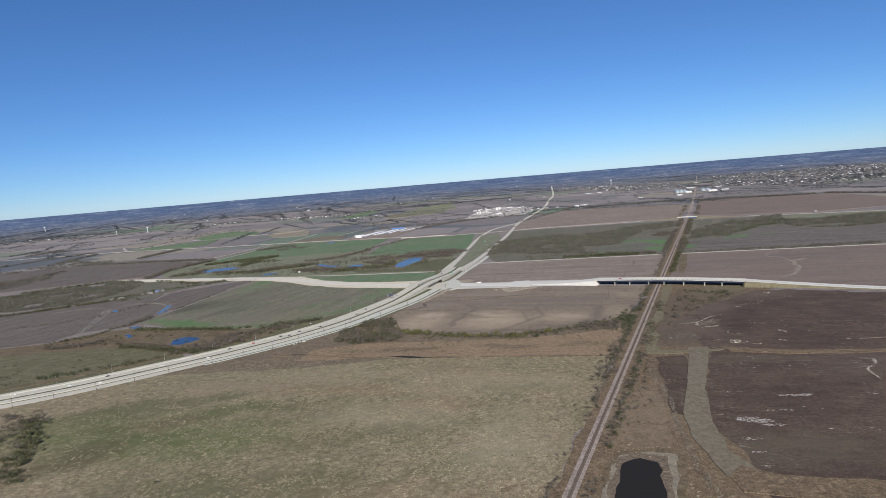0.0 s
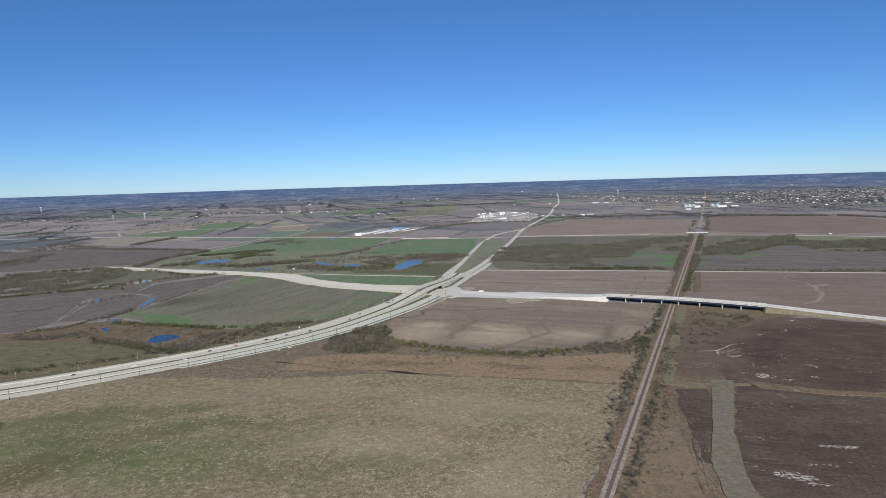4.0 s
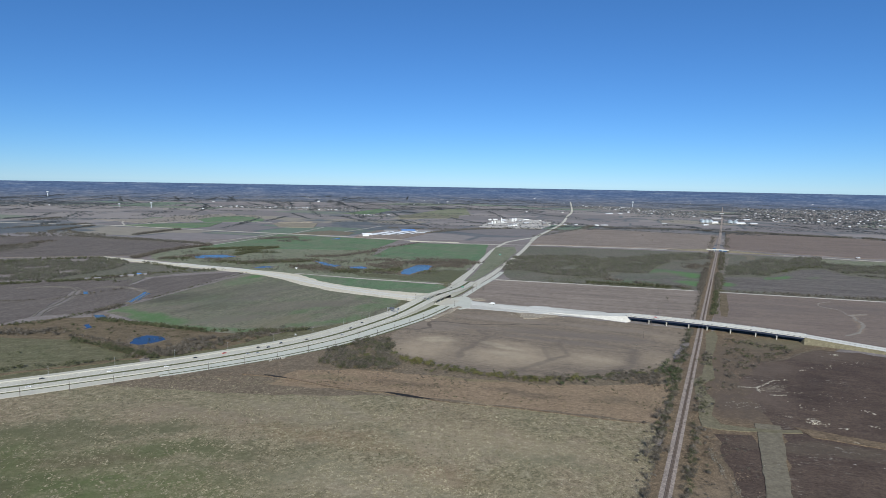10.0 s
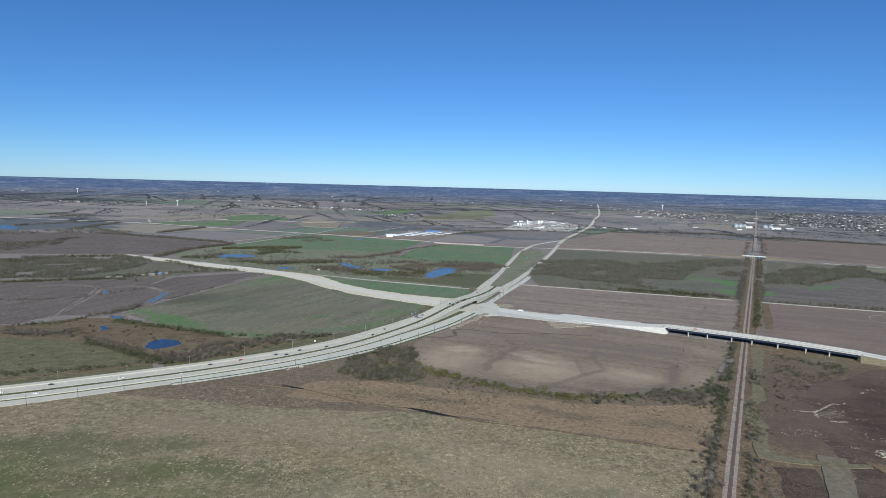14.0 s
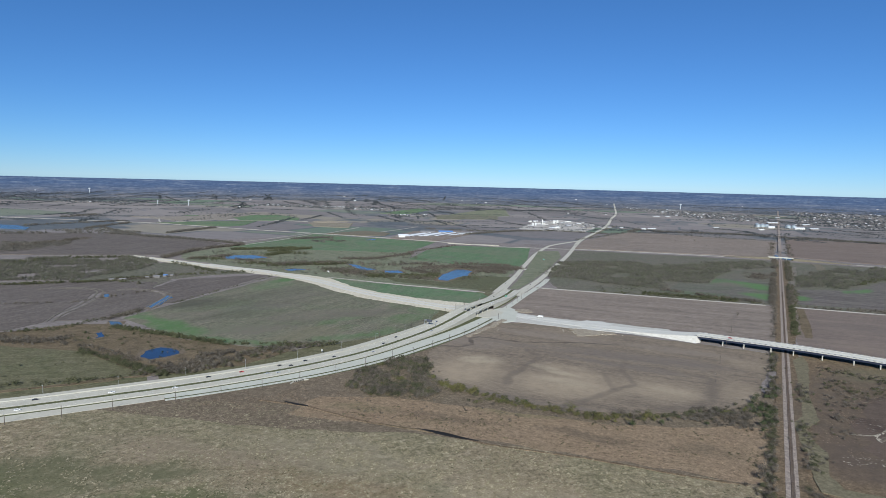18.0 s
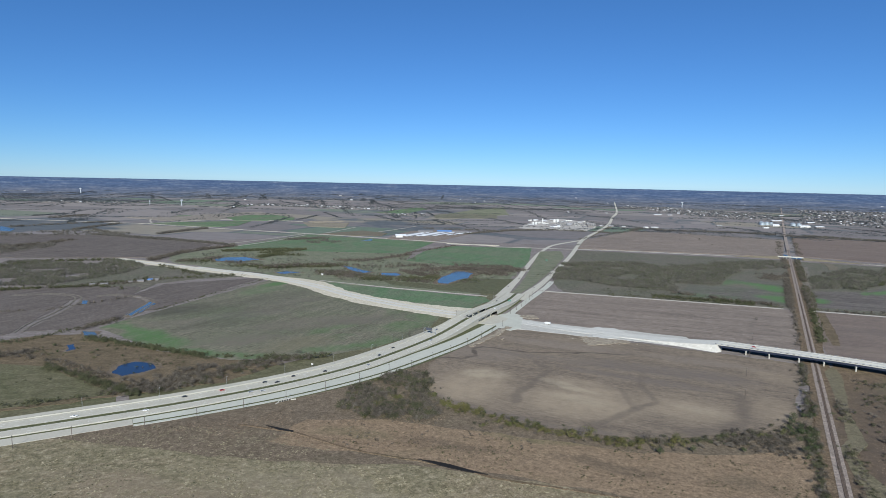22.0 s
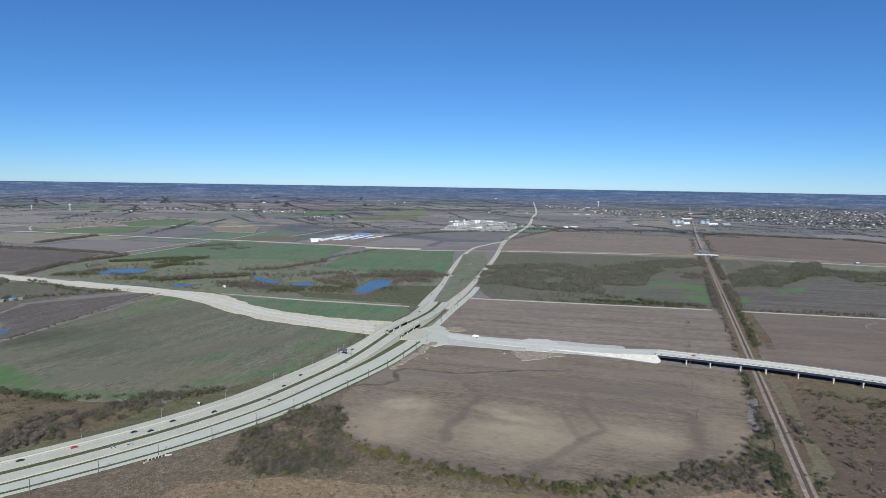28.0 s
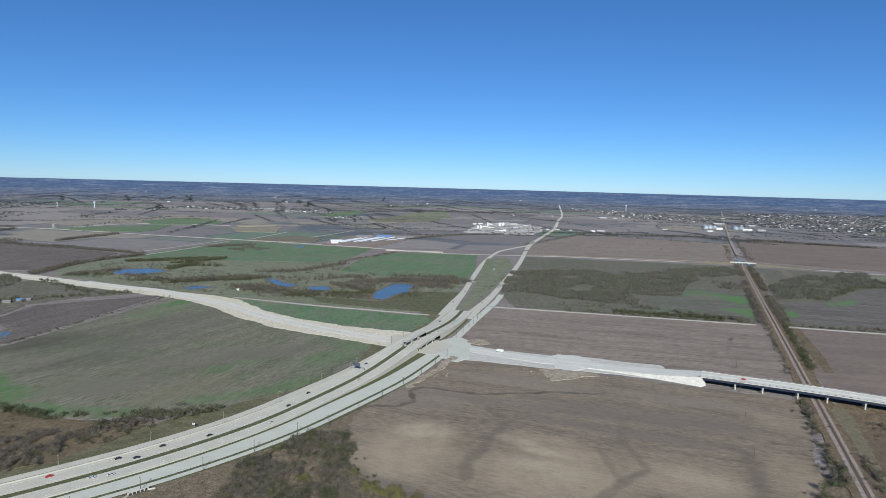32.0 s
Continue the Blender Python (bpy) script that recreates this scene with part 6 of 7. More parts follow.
# hedges, ditch lines and bushes: line, spacing, spread, sizes, material
HEDGES = [
    ([(-790, 1320), (-740, 1350), (-690, 1410)], 2.0, 9, 4, 8, BARE), ([(-780, 1345), (-720, 1390)], 2.5, 8, 4, 8, OLIVE),
    ([(-445, 592), (-420, 553), (-395, 515), (-385, 480), (-362, 445)], 1.8, 7, 4, 8, OLIVE), ([(-470, 600), (-440, 560), (-420, 500), (-390, 450)], 2.2, 14, 4, 8, BARE),
    ([(-576, 1022), (-566, 1082)], 1.6, 5, 4, 8, BARE), ([(-533, 980), (-444, 956), (-348, 925)], 1.6, 4, 4, 8, OLIVE), ([(-640, 900), (-581, 894), (-562, 923)], 1.8, 7, 4, 8, BARE), ([(-525, 880), (-480, 857), (-411, 826), (-357, 801)], 1.6, 5, 4, 8, OLIVE), ([(-366, 815), (-350, 850), (-330, 880), (-319, 892)], 0.6, 14, 4, 8, BARE), ([(-319, 892), (-286, 927), (-221, 952)], 1.5, 6, 4, 8, OLIVE), ([(-319, 892), (-286, 920), (-240, 945)], 1.5, 9, 4, 8, BARE),
    ([(-554, 1612), (-404, 1682)], 0.9, 12, 6, 12, BARE), ([(-554, 1605), (-404, 1672)], 1.6, 12, 6, 11, OLIVE), ([(-390, 1570), (-320, 1545)], 0.5, 26, 5, 10, BARE), ([(-297, 1500), (-197, 1520), (-150, 1560)], 0.9, 13, 5, 10, OLIVE), ([(-230, 1628), (-162, 1560)], 1.0, 10, 5, 10, BARE), ([(-191, 1650), (-102, 1690), (12, 1690)], 0.6, 16, 6, 11, BARE), ([(-60, 1650), (10, 1620)], 1.0, 16, 5, 10, BARE),
    ([(-664, 1867), (-576, 1971)], 2, 8, 6, 11, OLIVE), ([(-427, 1763), (-344, 1792), (-260, 1936)], 2.2, 9, 5, 10, BARE), ([(-781, 1883), (-696, 1940), (-622, 1976)], 1.6, 7, 6, 11, OLIVE), ([(-786, 1660), (-735, 1741), (-632, 1655)], 1.8, 12, 5, 10, BARE), ([(-632, 1792), (-606, 1876)], 1.6, 9, 6, 11, OLIVE), ([(-1218, 2325), (-1172, 2598)], 2, 7, 6, 12, BARE), ([(-1400, 2220), (-1113, 2155), (-812, 2034)], 2, 7, 6, 12, BARE), ([(-861, 1667), (-876, 1879), (-800, 2010)], 1.6, 8, 6, 12, BARE), ([(-723, 2244), (-612, 2336)], 1.6, 14, 6, 12, BARE), ([(742, 3156), (1084, 3143), (1300, 3042)], 3, 8, 7, 14, BARE), ([(1359, 3055), (1608, 2842), (1816, 2743)], 2.5, 9, 7, 14, BARE),
    ([(-95, 850), (-70, 820), (-3, 782), (74, 760), (138, 766), (209, 792)], 3.2, 5, 2.5, 6, OLIVE),
    ([(-95, 850), (-70, 815), (-3, 776), (74, 752), (138, 758), (209, 784), (235, 800)], 4, 8, 2, 5, BARE),
    ([(-75, 825), (-60, 812), (20, 770), (74, 752), (130, 760)], 4, 5, 5, 9, GOLDEN),
    ([(150, 770), (205, 782), (240, 800)], 3, 9, 3, 7, BARE),
    ([(-556, 996), (-500, 975), (-438, 952), (-333, 932), (-262, 945)], 4, 4, 3, 7, OLIVE),
    ([(-345, 800), (-313, 870), (-286, 905), (-240, 950)], 2.2, 8, 3, 8, BARE),
    ([(-340, 805), (-310, 860), (-280, 900)], 6, 7, 4, 8, OLIVE),
    ([(-655, 915), (-550, 902), (-446, 857), (-345, 814)], 3, 8, 3, 7, BARE),
    ([(-655, 935), (-606, 957), (-580, 1040), (-561, 1077)], 4, 6, 3, 7, OLIVE),
    ([(-560, 720), (-510, 745), (-449, 765), (-390, 803), (-340, 818)], 3.5, 6, 3, 7, OLIVE),
    ([(-402, 815), (-346, 812), (-321, 865)], 1.6, 12, 3, 8, BARE),
    ([(-625, 1616), (-530, 1630), (-444, 1680), (-387, 1689)], 2.5, 12, 5, 10, OLIVE),
    ([(-640, 1640), (-530, 1650), (-400, 1700), (-300, 1690)], 4, 20, 5, 10, BARE),
    ([(-409, 1573), (-334, 1540), (-246, 1523), (-179, 1487), (-99, 1513)], 2.2, 14, 4, 10, BARE),
    ([(-409, 1573), (-334, 1545), (-246, 1530), (-179, 1500), (-60, 1540)], 4, 16, 4, 10, OLIVE),
    ([(-278, 1683), (-189, 1736), (-160, 1640), (-155, 1560)], 3, 12, 4, 10, BARE),
    ([(-118, 1750), (-1, 1750), (46, 1694)], 1.8, 14, 5, 11, BARE),
    ([(-90, 1590), (-40, 1640), (30, 1690)], 2.5, 18, 5, 10, BARE),
    ([(-781, 1887), (-656, 1933), (-578, 1995)], 3, 9, 5, 11, OLIVE),
    ([(-787, 1681), (-725, 1675), (-636, 1765), (-619, 1844), (-540, 1850)], 3, 12, 5, 10, OLIVE),
    ([(-871, 1683), (-862, 1850), (-807, 2011)], 2.5, 6, 5, 11, BARE),
    ([(-275, 1961), (-230, 2060), (-146, 2215)], 5, 8, 4, 9, BARE),
    ([(-489, 1480), (-520, 1300), (-545, 1145)], 6, 3, 2, 5, OLIVE),
    ([(191, 1418), (365, 1380), (478, 1354)], 5, 5, 3, 8, OLIVE),
    ([(500, 1350), (652, 1311), (900, 1250)], 6, 5, 3, 8, BARE),
    ([(620, 1335), (780, 1295), (1000, 1245), (1120, 1215)], 5, 4, 3, 9, BARE), ([(820, 1650), (905, 1735), (980, 1760)], 2, 6, 4, 9, OLIVE),
    ([(333, 1462), (420, 1400), (480, 1372)], 2.2, 6, 5, 10, BARE), ([(280, 1420), (390, 1392), (440, 1380)], 2, 5, 5, 10, OLIVE), ([(620, 1775), (645, 1740), (600, 1690)], 2, 12, 5, 10, BARE), ([(-1591, 2377), (-1617, 2706)], 3, 8, 6, 12, BARE), ([(-2087, 2906), (-2090, 3178)], 4, 20, 7, 14, BARE), ([(-806, 1304), (-900, 1250), (-1040, 1190)], 2.0, 6, 4, 8, OLIVE),
    ([(-1873, 2376), (-1798, 2586), (-1687, 2805)], 6, 10, 7, 14, BARE), ([(-1577, 2446), (-1218, 2158), (-875, 2069)], 5, 9, 6, 12, BARE), ([(-1374, 1777), (-1345, 1870), (-1343, 2045)], 3, 12, 7, 14, BARE),
    ([(-1220, 2306), (-1196, 2617)], 5, 8, 6, 12, BARE), ([(-1119, 1471), (-1072, 1594), (-934, 1658)], 4, 8, 6, 12, OLIVE), ([(-756, 1390), (-650, 1440), (-560, 1500)], 5, 10, 4, 9, OLIVE),
    ([(-900, 1250), (-760, 1320), (-690, 1300)], 4, 8, 4, 9, OLIVE), ([(-820, 1080), (-700, 1120), (-640, 1250)], 8, 4, 3, 7, BARE), ([(-640, 1480), (-800, 1600)], 4, 8, 4, 8, OLIVE),
    ([(300, 2560), (620, 3080), (1150, 2790)], 9, 8, 6, 12, BARE), ([(-150, 2640), (50, 2900), (250, 3000), (500, 2920)], 4, 10, 6, 13, BARE),
    ([(1264, 3000), (1788, 2770)], 5, 8, 7, 14, BARE), ([(1788, 2770), (1950, 2300), (2150, 2000)], 4, 12, 7, 14, BARE),
    ([(620, 3090), (700, 3280), (760, 3250)], 4, 12, 7, 13, BARE), ([(-330, 2880), (0, 2860), (200, 2990)], 5, 8, 6, 12, BARE),
]
for points, every, wide, a, b, material in HEDGES:
    near = max(math.hypot(x - CX, y - CY) for x, y in points) < 900
    q = along(points, every * (0.7 if near else 0.36), wide * 0.75, 0.12)
    a, b = (a, b * 1.05) if near else (a * 0.75, b * 0.85)
    if min(y for x, y in points) > 2000:
        material = {"bare_twigs": GREY_WOODS, "olive_leaves": WOODS}.get(material.name, material)
    wood("hedge", q, a, b, NEAR_CROWNS if near else MID_CROWNS, material, {"bare_twigs": "grey-brown leafless hedge bushes", "bare_wood_crowns": "grey leafless hedge bushes", "wood_crowns": "grey-green hedge bushes", "olive_leaves": "olive-green hedge bushes"}.get(material.name, "yellowing hedge bushes"), "hedge")

# brush on both sides of the railway
def beside(y0, y1, every, off, wide):
    n = int((y1 - y0) / every * 2.0)
    y = rng.uniform(y0, y1, n)
    o = off + rng.normal(0, wide, n)
    q = np.stack([66 + 0.4515 * (y - 365) - DIR.y * o, y + DIR.x * o], 1)
    w = np.array([noise.noise((a * 0.02, b * 0.02, 5.5)) for a, b in q])
    keep = (w > -0.3) & (np.abs(q[:, 1] - (1061 - 0.515 * (q[:, 0] - 262))) > 16)
    return q[keep]


for y0, y1, every, off, wide, a, b, material, label in (
    (560, 1000, 1.5, 13, 2.6, 2.5, 6.5, BARE, "grey leafless brush beside the railway"), (620, 1010, 4, 14, 3, 3, 7, OLIVE, "olive bushes beside the railway"), (150, 640, 1.8, 13, 2.6, 1.5, 4, BARE, "low grey brush beside the railway"),
    (120, 950, 2.6, -12, 3, 2.5, 6.5, BARE, "low grey brush beside the railway"), (150, 950, 6, -13, 4, 2.5, 7, OLIVE, "olive bushes beside the railway"), (760, 860, 3, 18, 6, 4, 9, EVERGREEN, "dark green trees beside the railway"),
    (1080, 1350, 4.0, 13, 3, 2, 5.5, BARE, "grey leafless brush beside the railway"), (1075, 1350, 2.2, -14, 3, 3, 7, OLIVE, "olive bushes beside the railway"),
    (1350, 2100, 2.0, 17, 3, 4, 9, BARE, "grey leafless trees beside the railway"), (1350, 2080, 2.2, -16, 3, 4, 9, BARE, "grey leafless trees beside the railway"), (1350, 2080, 5, -17, 4, 4, 9, OLIVE, "olive trees beside the railway"),
    (2150, 2700, 9, 26, 6, 4, 8, BARE, "grey leafless trees beside the railway"), (2150, 2900, 9, -26, 6, 4, 8, BARE, "grey leafless trees beside the railway")):
    wood("railway_brush", beside(y0, y1, every * (1.3 if y0 < 1000 else 0.7), off, wide), a * 0.85, b * 0.95, NEAR_CROWNS if y0 < 1000 else MID_CROWNS, material, label)

# scattered bushes in scrub and pasture
for name, poly, n, spread, keep, a, b, material, label in (
    ("scrub_bushes", [(250, 720), (300, 800), (370, 965), (480, 920), (350, 830), (300, 760), (275, 690)], 130, 0.03, 0.5, 2, 6, BARE, "scattered grey leafless bushes"),
    ("scrub_bushes", [(320, 880), (380, 960), (450, 915), (370, 850)], 60, 0.03, 0.5, 3, 7, OLIVE, "scattered olive bushes"),
    ("scrub_bushes", [(120, 480), (190, 640), (250, 640), (205, 530), (175, 440)], 160, 0.04, 0.4, 1.2, 3.5, BARE, "low dead scrub"),
    ("russet_scrub", [(140, 400), (195, 560), (215, 560), (175, 440), (165, 340)], 260, 0.05, 0.4, 1, 2.6, RUSSET, "reddish dead weeds on a bank"),
    ("pasture_bushes", [(-640, 940), (-540, 985), (-430, 945), (-330, 910), (-350, 830), (-500, 890)], 60, 0.02, 0.5, 2, 6, OLIVE, "scattered olive bushes in rough pasture"),
    ("pasture_bushes", [(-900, 700), (-622, 880), (-400, 810), (-480, 742), (-700, 640)], 20, 0.02, 0.35, 3, 7, OLIVE, "scattered olive bushes in rough pasture"),
    ("pasture_bushes", [(-560, 720), (-640, 760), (-700, 720), (-620, 650)], 70, 0.03, 0.6, 3, 8, BARE, "grey leafless bushes by the highway"),
    ("pasture_bushes", [(-800, 1660), (-830, 1900), (-300, 1940), (-130, 1740), (30, 1700), (-30, 1500), (-350, 1460)], 330, 0.012, 0.5, 4, 9, OLIVE, "scattered olive bushes round farm ponds"),
    ("pasture_bushes", [(-800, 1660), (-830, 1900), (-300, 1940), (-130, 1740), (30, 1700), (-30, 1500), (-350, 1460)], 330, 0.012, 0.5, 4, 9, BARE, "scattered grey bushes round farm ponds"),
    ("far_thicket", [(-660, 2180), (-600, 2300), (-520, 2260), (-560, 2150)], 90, 0.02, 0.6, 5, 10, BARE, "grey leafless thicket in a wheat field"),
    ("meadow_bushes", [(-500, 600), (-428, 570), (-389, 520), (-372, 481), (-376, 440), (-330, 420), (-480, 400)], 110, 0.03, 0.5, 2, 6, BARE, "dark leafless bushes at the meadow's edge"),
    ("reed_bushes", [(-190, 765), (-3, 750), (138, 740), (220, 748), (176, 655), (21, 692), (-150, 720)], 200, 0.03, 0.4, 1.2, 3.2, OLIVE, "low bushes among dead reeds"),
    ("russet_scrub", [(-190, 765), (-3, 755), (138, 742), (220, 748), (180, 655), (21, 690), (-190, 722)], 2600, 0.03, 0.7, 0.9, 2.2, RUSSET, "reddish-brown dead reeds"),
    ("scrub_bushes", [(-186, 770), (-111, 785), (-54, 785), (8, 765), (6, 737), (-67, 717), (-172, 725)], 90, 0.04, 0.5, 1.2, 4, BARE, "low dark leafless bushes in weeds"),
    ("russet_scrub", [(-300, 735), (-200, 800), (-160, 790), (-60, 790), (-70, 712), (-204, 722)], 1500, 0.04, 0.6, 0.9, 2.4, RUSSET, "reddish dead weeds below the highway"),
    ("dry_weeds", [(250, 720), (300, 800), (370, 965), (480, 920), (350, 830), (300, 760), (275, 690)], 900, 0.04, 0.6, 0.8, 2.4, RUSSET, "reddish dead weeds in scrubland"),
    ("north_thicket", [(130, 1500), (170, 1450), (440, 1380), (330, 1500)], 60, 0.02, 0.5, 3, 8, OLIVE, "scattered olive bushes beside the lane"),
    ("verge_thicket", [(60, 1570), (90, 1700), (130, 1780), (110, 1640)], 30, 0.03, 0.7, 3, 6, OLIVE, "bushes on the highway verge"),
):
    wood(name, clumped(poly, int(n * 1.8), spread, keep), a * 0.75, b * 0.8, TUFTS if material is RUSSET else (NEAR_CROWNS if poly[0][1] < 1000 else MID_CROWNS), material if material is RUSSET or poly[0][1] < 1000 else (GREY_WOODS if material is BARE else WOODS), label, "weeds" if material is RUSSET else "bushes", 0.6 if material is RUSSET else 0.9)

# dead grass on the banks of the pond by the railway
ring = [(111 + 31 * math.cos(a) * k, 364 + 42 * math.sin(a) * k) for k in (1.1, 1.25, 1.4, 1.6, 1.8) for a in np.linspace(0, 6.283, 90)]
ring = np.array(ring) + rng.normal(0, 2.0, (len(ring), 2))
ring = ring[(np.abs(ring[:, 0] - 66 - 0.4515 * (ring[:, 1] - 365)) > 16) & (np.abs(ring[:, 0] - 182) > 14)]
wood("bank_grass", ring[::2], 1.2, 3.4, TUFTS, STRAW, "pale dead grass on pond banks", "grass", 0.5)
wood("bank_grass", ring[1::2], 1.0, 3.0, TUFTS, RUSSET, "reddish dead weeds on pond banks", "grass", 0.6)

# tussocks of the meadow
MEADOW_EDGE = [(-560, 520), (-470, 665), (-350, 690), (-313, 694), (-204, 684), (-86, 696), (21, 680), (166, 643), (137, 558), (78, 430), (10, 290), (-200, 250), (-400, 300)]
q = clumped(MEADOW_EDGE, 56000, 0.05, 0.74)
q = q[(q[:, 0] > -190 + 60 * rng.standard_normal(len(q))) | (rng.random(len(q)) < 0.4)]
wood("straw_tussocks", q, 0.8, 3.2, TUFTS, STRAW, "pale straw-coloured grass tussocks", "grass", 0.45)
wood("straw_tussocks", inside([(-420, 690), (-313, 740), (-220, 745), (-150, 715), (-204, 684), (-313, 694)], 1500), 0.8, 2.6, TUFTS, STRAW, "sparse straw-coloured tussocks in weeds", "grass", 0.45)
wood("green_tussocks", clumped(MEADOW_EDGE, 5000, 0.015, 0.6), 0.8, 2.2, TUFTS, OLIVE, "low olive-green weeds in the meadow", "grass", 0.35)

# far woods and hedges up to the skyline
def far_belts(count, inner, outer, plants, length):
    out = []
    for _ in range(count):
        a = rng.uniform(-1.05, 1.0)
        d = inner * (outer / inner) ** rng.uniform(0, 1)
        x, y = CX + d * math.sin(a), CY + d * math.cos(a)
        turn = rng.choice([0.3, 0.3 + math.pi / 2]) + rng.normal(0, 0.15)
        L = length * rng.uniform(0.4, 1.6) * d / 4000
        t = rng.uniform(-1, 1, plants)
        w = rng.normal(0, 1, (plants, 2)) * rng.choice([5, 7, 12, 28])
        out.append(np.stack([x + math.cos(turn) * L * t, y + math.sin(turn) * L * t], 1) + w)
    return np.concatenate(out)


# crowns of distant trees, their blue-grey cast imitating air haze
HAZED_TREES = foliage("hazed_far_trees", [(0.056, 0.066, 0.074), (0.075, 0.084, 0.092), (0.095, 0.103, 0.108)], leafy=0.1)
wood("far_woods", far_belts(150, 2900, 5200, 100, 330), 5, 10, FAR_CROWNS, HAZED_TREES, "distant belts of leafless trees", "wood", 0.7)
wood("far_woods", far_belts(260, 4600, 9000, 110, 420), 7, 15, FAR_CROWNS, HAZED_TREES, "distant low belts of trees", "wood", 0.5)


# single bushes and trees that stand apart
def bush(name, material, shape, width, high, label):
    ob = tagged(new(name), label, "tree" if "tree" in name else "bush", group="single bushes and trees")
    bm = bmesh.new()
    tube(bm, 0, 0, -0.1, high * 0.5, width * 0.045, width * 0.02, 6)
    for k in range(3):
        a = k * 2.1 + width
        limb = tube(bm, 0, 0, 0, high * 0.45, width * 0.022, width * 0.008, 5)
        bmesh.ops.rotate(bm, verts=limb, cent=(0, 0, 0), matrix=Matrix.Rotation(0.6, 3, Vector((math.cos(a), math.sin(a), 0))))
        for v in limb:
            v.co.z += high * 0.22
    part("trunk", bm, BARK, ob)
    v, f = shape
    me = mesh_of("crown", v * (width, width, high * 1.25), f.tolist(), material)
    c = new("crown", me)
    c.parent = ob
    return ob


FIRST = [bush("bush", OLIVE, NEAR_CROWNS[0], 4.5, 3.2, "round olive-green bush in rough grass"), bush("bush", BARE, NEAR_CROWNS[1], 4.0, 3.0, "grey leafless bush in rough grass"), bush("bush", EVERGREEN, NEAR_CROWNS[2], 5.0, 3.6, "dark evergreen bush in rough grass"),
         bush("bush", YELLOW_GREEN, NEAR_CROWNS[3], 7.0, 5.0, "yellowing bush in rough grass"), bush("tree", BARE, NEAR_CROWNS[4], 8.0, 8.0, "grey leafless tree in winter"), bush("tree", EVERGREEN, NEAR_CROWNS[1], 8.0, 7.0, "dark green tree beside the railway")]
PLACES = [(3, -22, 782), (3, -12, 777), (3, 2, 773), (3, 20, 768), (0, 31, 765), (4, 46, 762), (1, 59, 765), (4, 70, 758), (3, 84, 756), (4, 98, 761), (4, 107, 755), (0, 116, 753), (5, 103, 740), (5, 130, 746), (3, -66, 815), (0, -42, 779), (3, -35, 774), (5, 214, 744), (5, 219, 757), (5, 230, 763), (0, 231, 802), (5, 238, 803), (0, 378, 860), (0, 371, 863), (0, 388, 861), (0, 429, 914), (0, 293, 804), (1, 292, 808), (4, 297, 782), (4, 296, 786), (4, 189, 775), (5, 171, 752), (2, 341, 887), (2, 353, 921), (2, 310, 850), (1, 324, 841), (1, 314, 822)]
PLACES += [(4, 388, 1242), (5, 236, 812), (5, 228, 800), (5, 243, 825), (2, 120, 762), (2, 160, 765), (0, -236, 425), (1, -552, 776), (0, -502, 775), (4, 650, 3150), (4, 700, 2650), (4, 760, 2480), (4, 790, 2700)]
for q, kinds in ((along([(-98, 880), (-80, 830), (-10, 784), (74, 760), (140, 765), (215, 795), (243, 822)], 7, 6, 0.0), (0, 0, 1, 2, 3, 1)), (beside(480, 1000, 14, 17, 6), (1, 1, 0, 4)), (beside(450, 960, 12, -16, 8), (1, 0, 1)),
                 (inside([(270, 740), (365, 950), (440, 915), (330, 800)], 30), (1, 0, 1)), (inside([(-600, 960), (-440, 940), (-350, 850), (-520, 890)], 30), (0, 1, 0, 2)), (inside(SCRUB_BRAKE, 45), (1, 0, 3, 1, 4))):
    for i, (x, y) in enumerate(q):
        PLACES.append((kinds[i % len(kinds)], x, y))
used = set()
for kind, x, y in PLACES:
    ob = FIRST[kind]
    p = land(float(x), float(y))
    m = Matrix.Translation(p) @ Matrix.Rotation(float(rng.uniform(0, 6.28)), 4, "Z")
    if kind in used:
        copy = copy_thing(ob, m)
        s = float(rng.uniform(0.6, 1.25))
        copy.scale = (s, s, s)
    else:
        ob.matrix_basis = m
        used.add(kind)

# ---- poles, signs and roadworks ----
POLE_WOOD = paint("tarred_pole", (0.075, 0.06, 0.05), 0.9)
GALVANISED = paint("galvanised_steel", (0.42, 0.43, 0.44), 0.45, 0.7)
MOUTH_SHADE = paint("mouth_shade", (0.02, 0.02, 0.02), 0.9)


def utility_pole(high=10.5):
    ob = tagged(new("utility_pole"), "dark timber utility pole with a crossarm", "pole", "roadside poles")
    bm = bmesh.new()
    tube(bm, 0, 0, -0.2, high, 0.26, 0.17, 8)
    part("post", bm, POLE_WOOD, ob)
    bm = bmesh.new()
    box(bm, 0, 0.2, high - 1.0, 2.4, 0.16, 0.2, 0, 1, 0.02)
    arm = part("crossarm", bm, POLE_WOOD, ob)
    for x in (-1.0, -0.4, 1.0):
        bm = bmesh.new()
        tube(bm, x, 0.2, high - 0.8, high - 0.5, 0.07, 0.05, 6)
        part("insulator", bm, GALVANISED, arm)
    return ob


POLE = utility_pole()


def line_off(line, off, every, start=0.0):
    """Places along a line at an offset, even steps apart: x, y, heading."""
    out, want, run = [], start, 0.0
    for i in range(len(line) - 1):
        d = (line[i + 1] - line[i]).length
        while run + d >= want:
            p = line[i].lerp(line[i + 1], (want - run) / d) + side(line, i) * off
            s = side(line, i)
            out.append((p.x, p.y, math.atan2(s.y, s.x)))
            want += every
        run += d
    return out


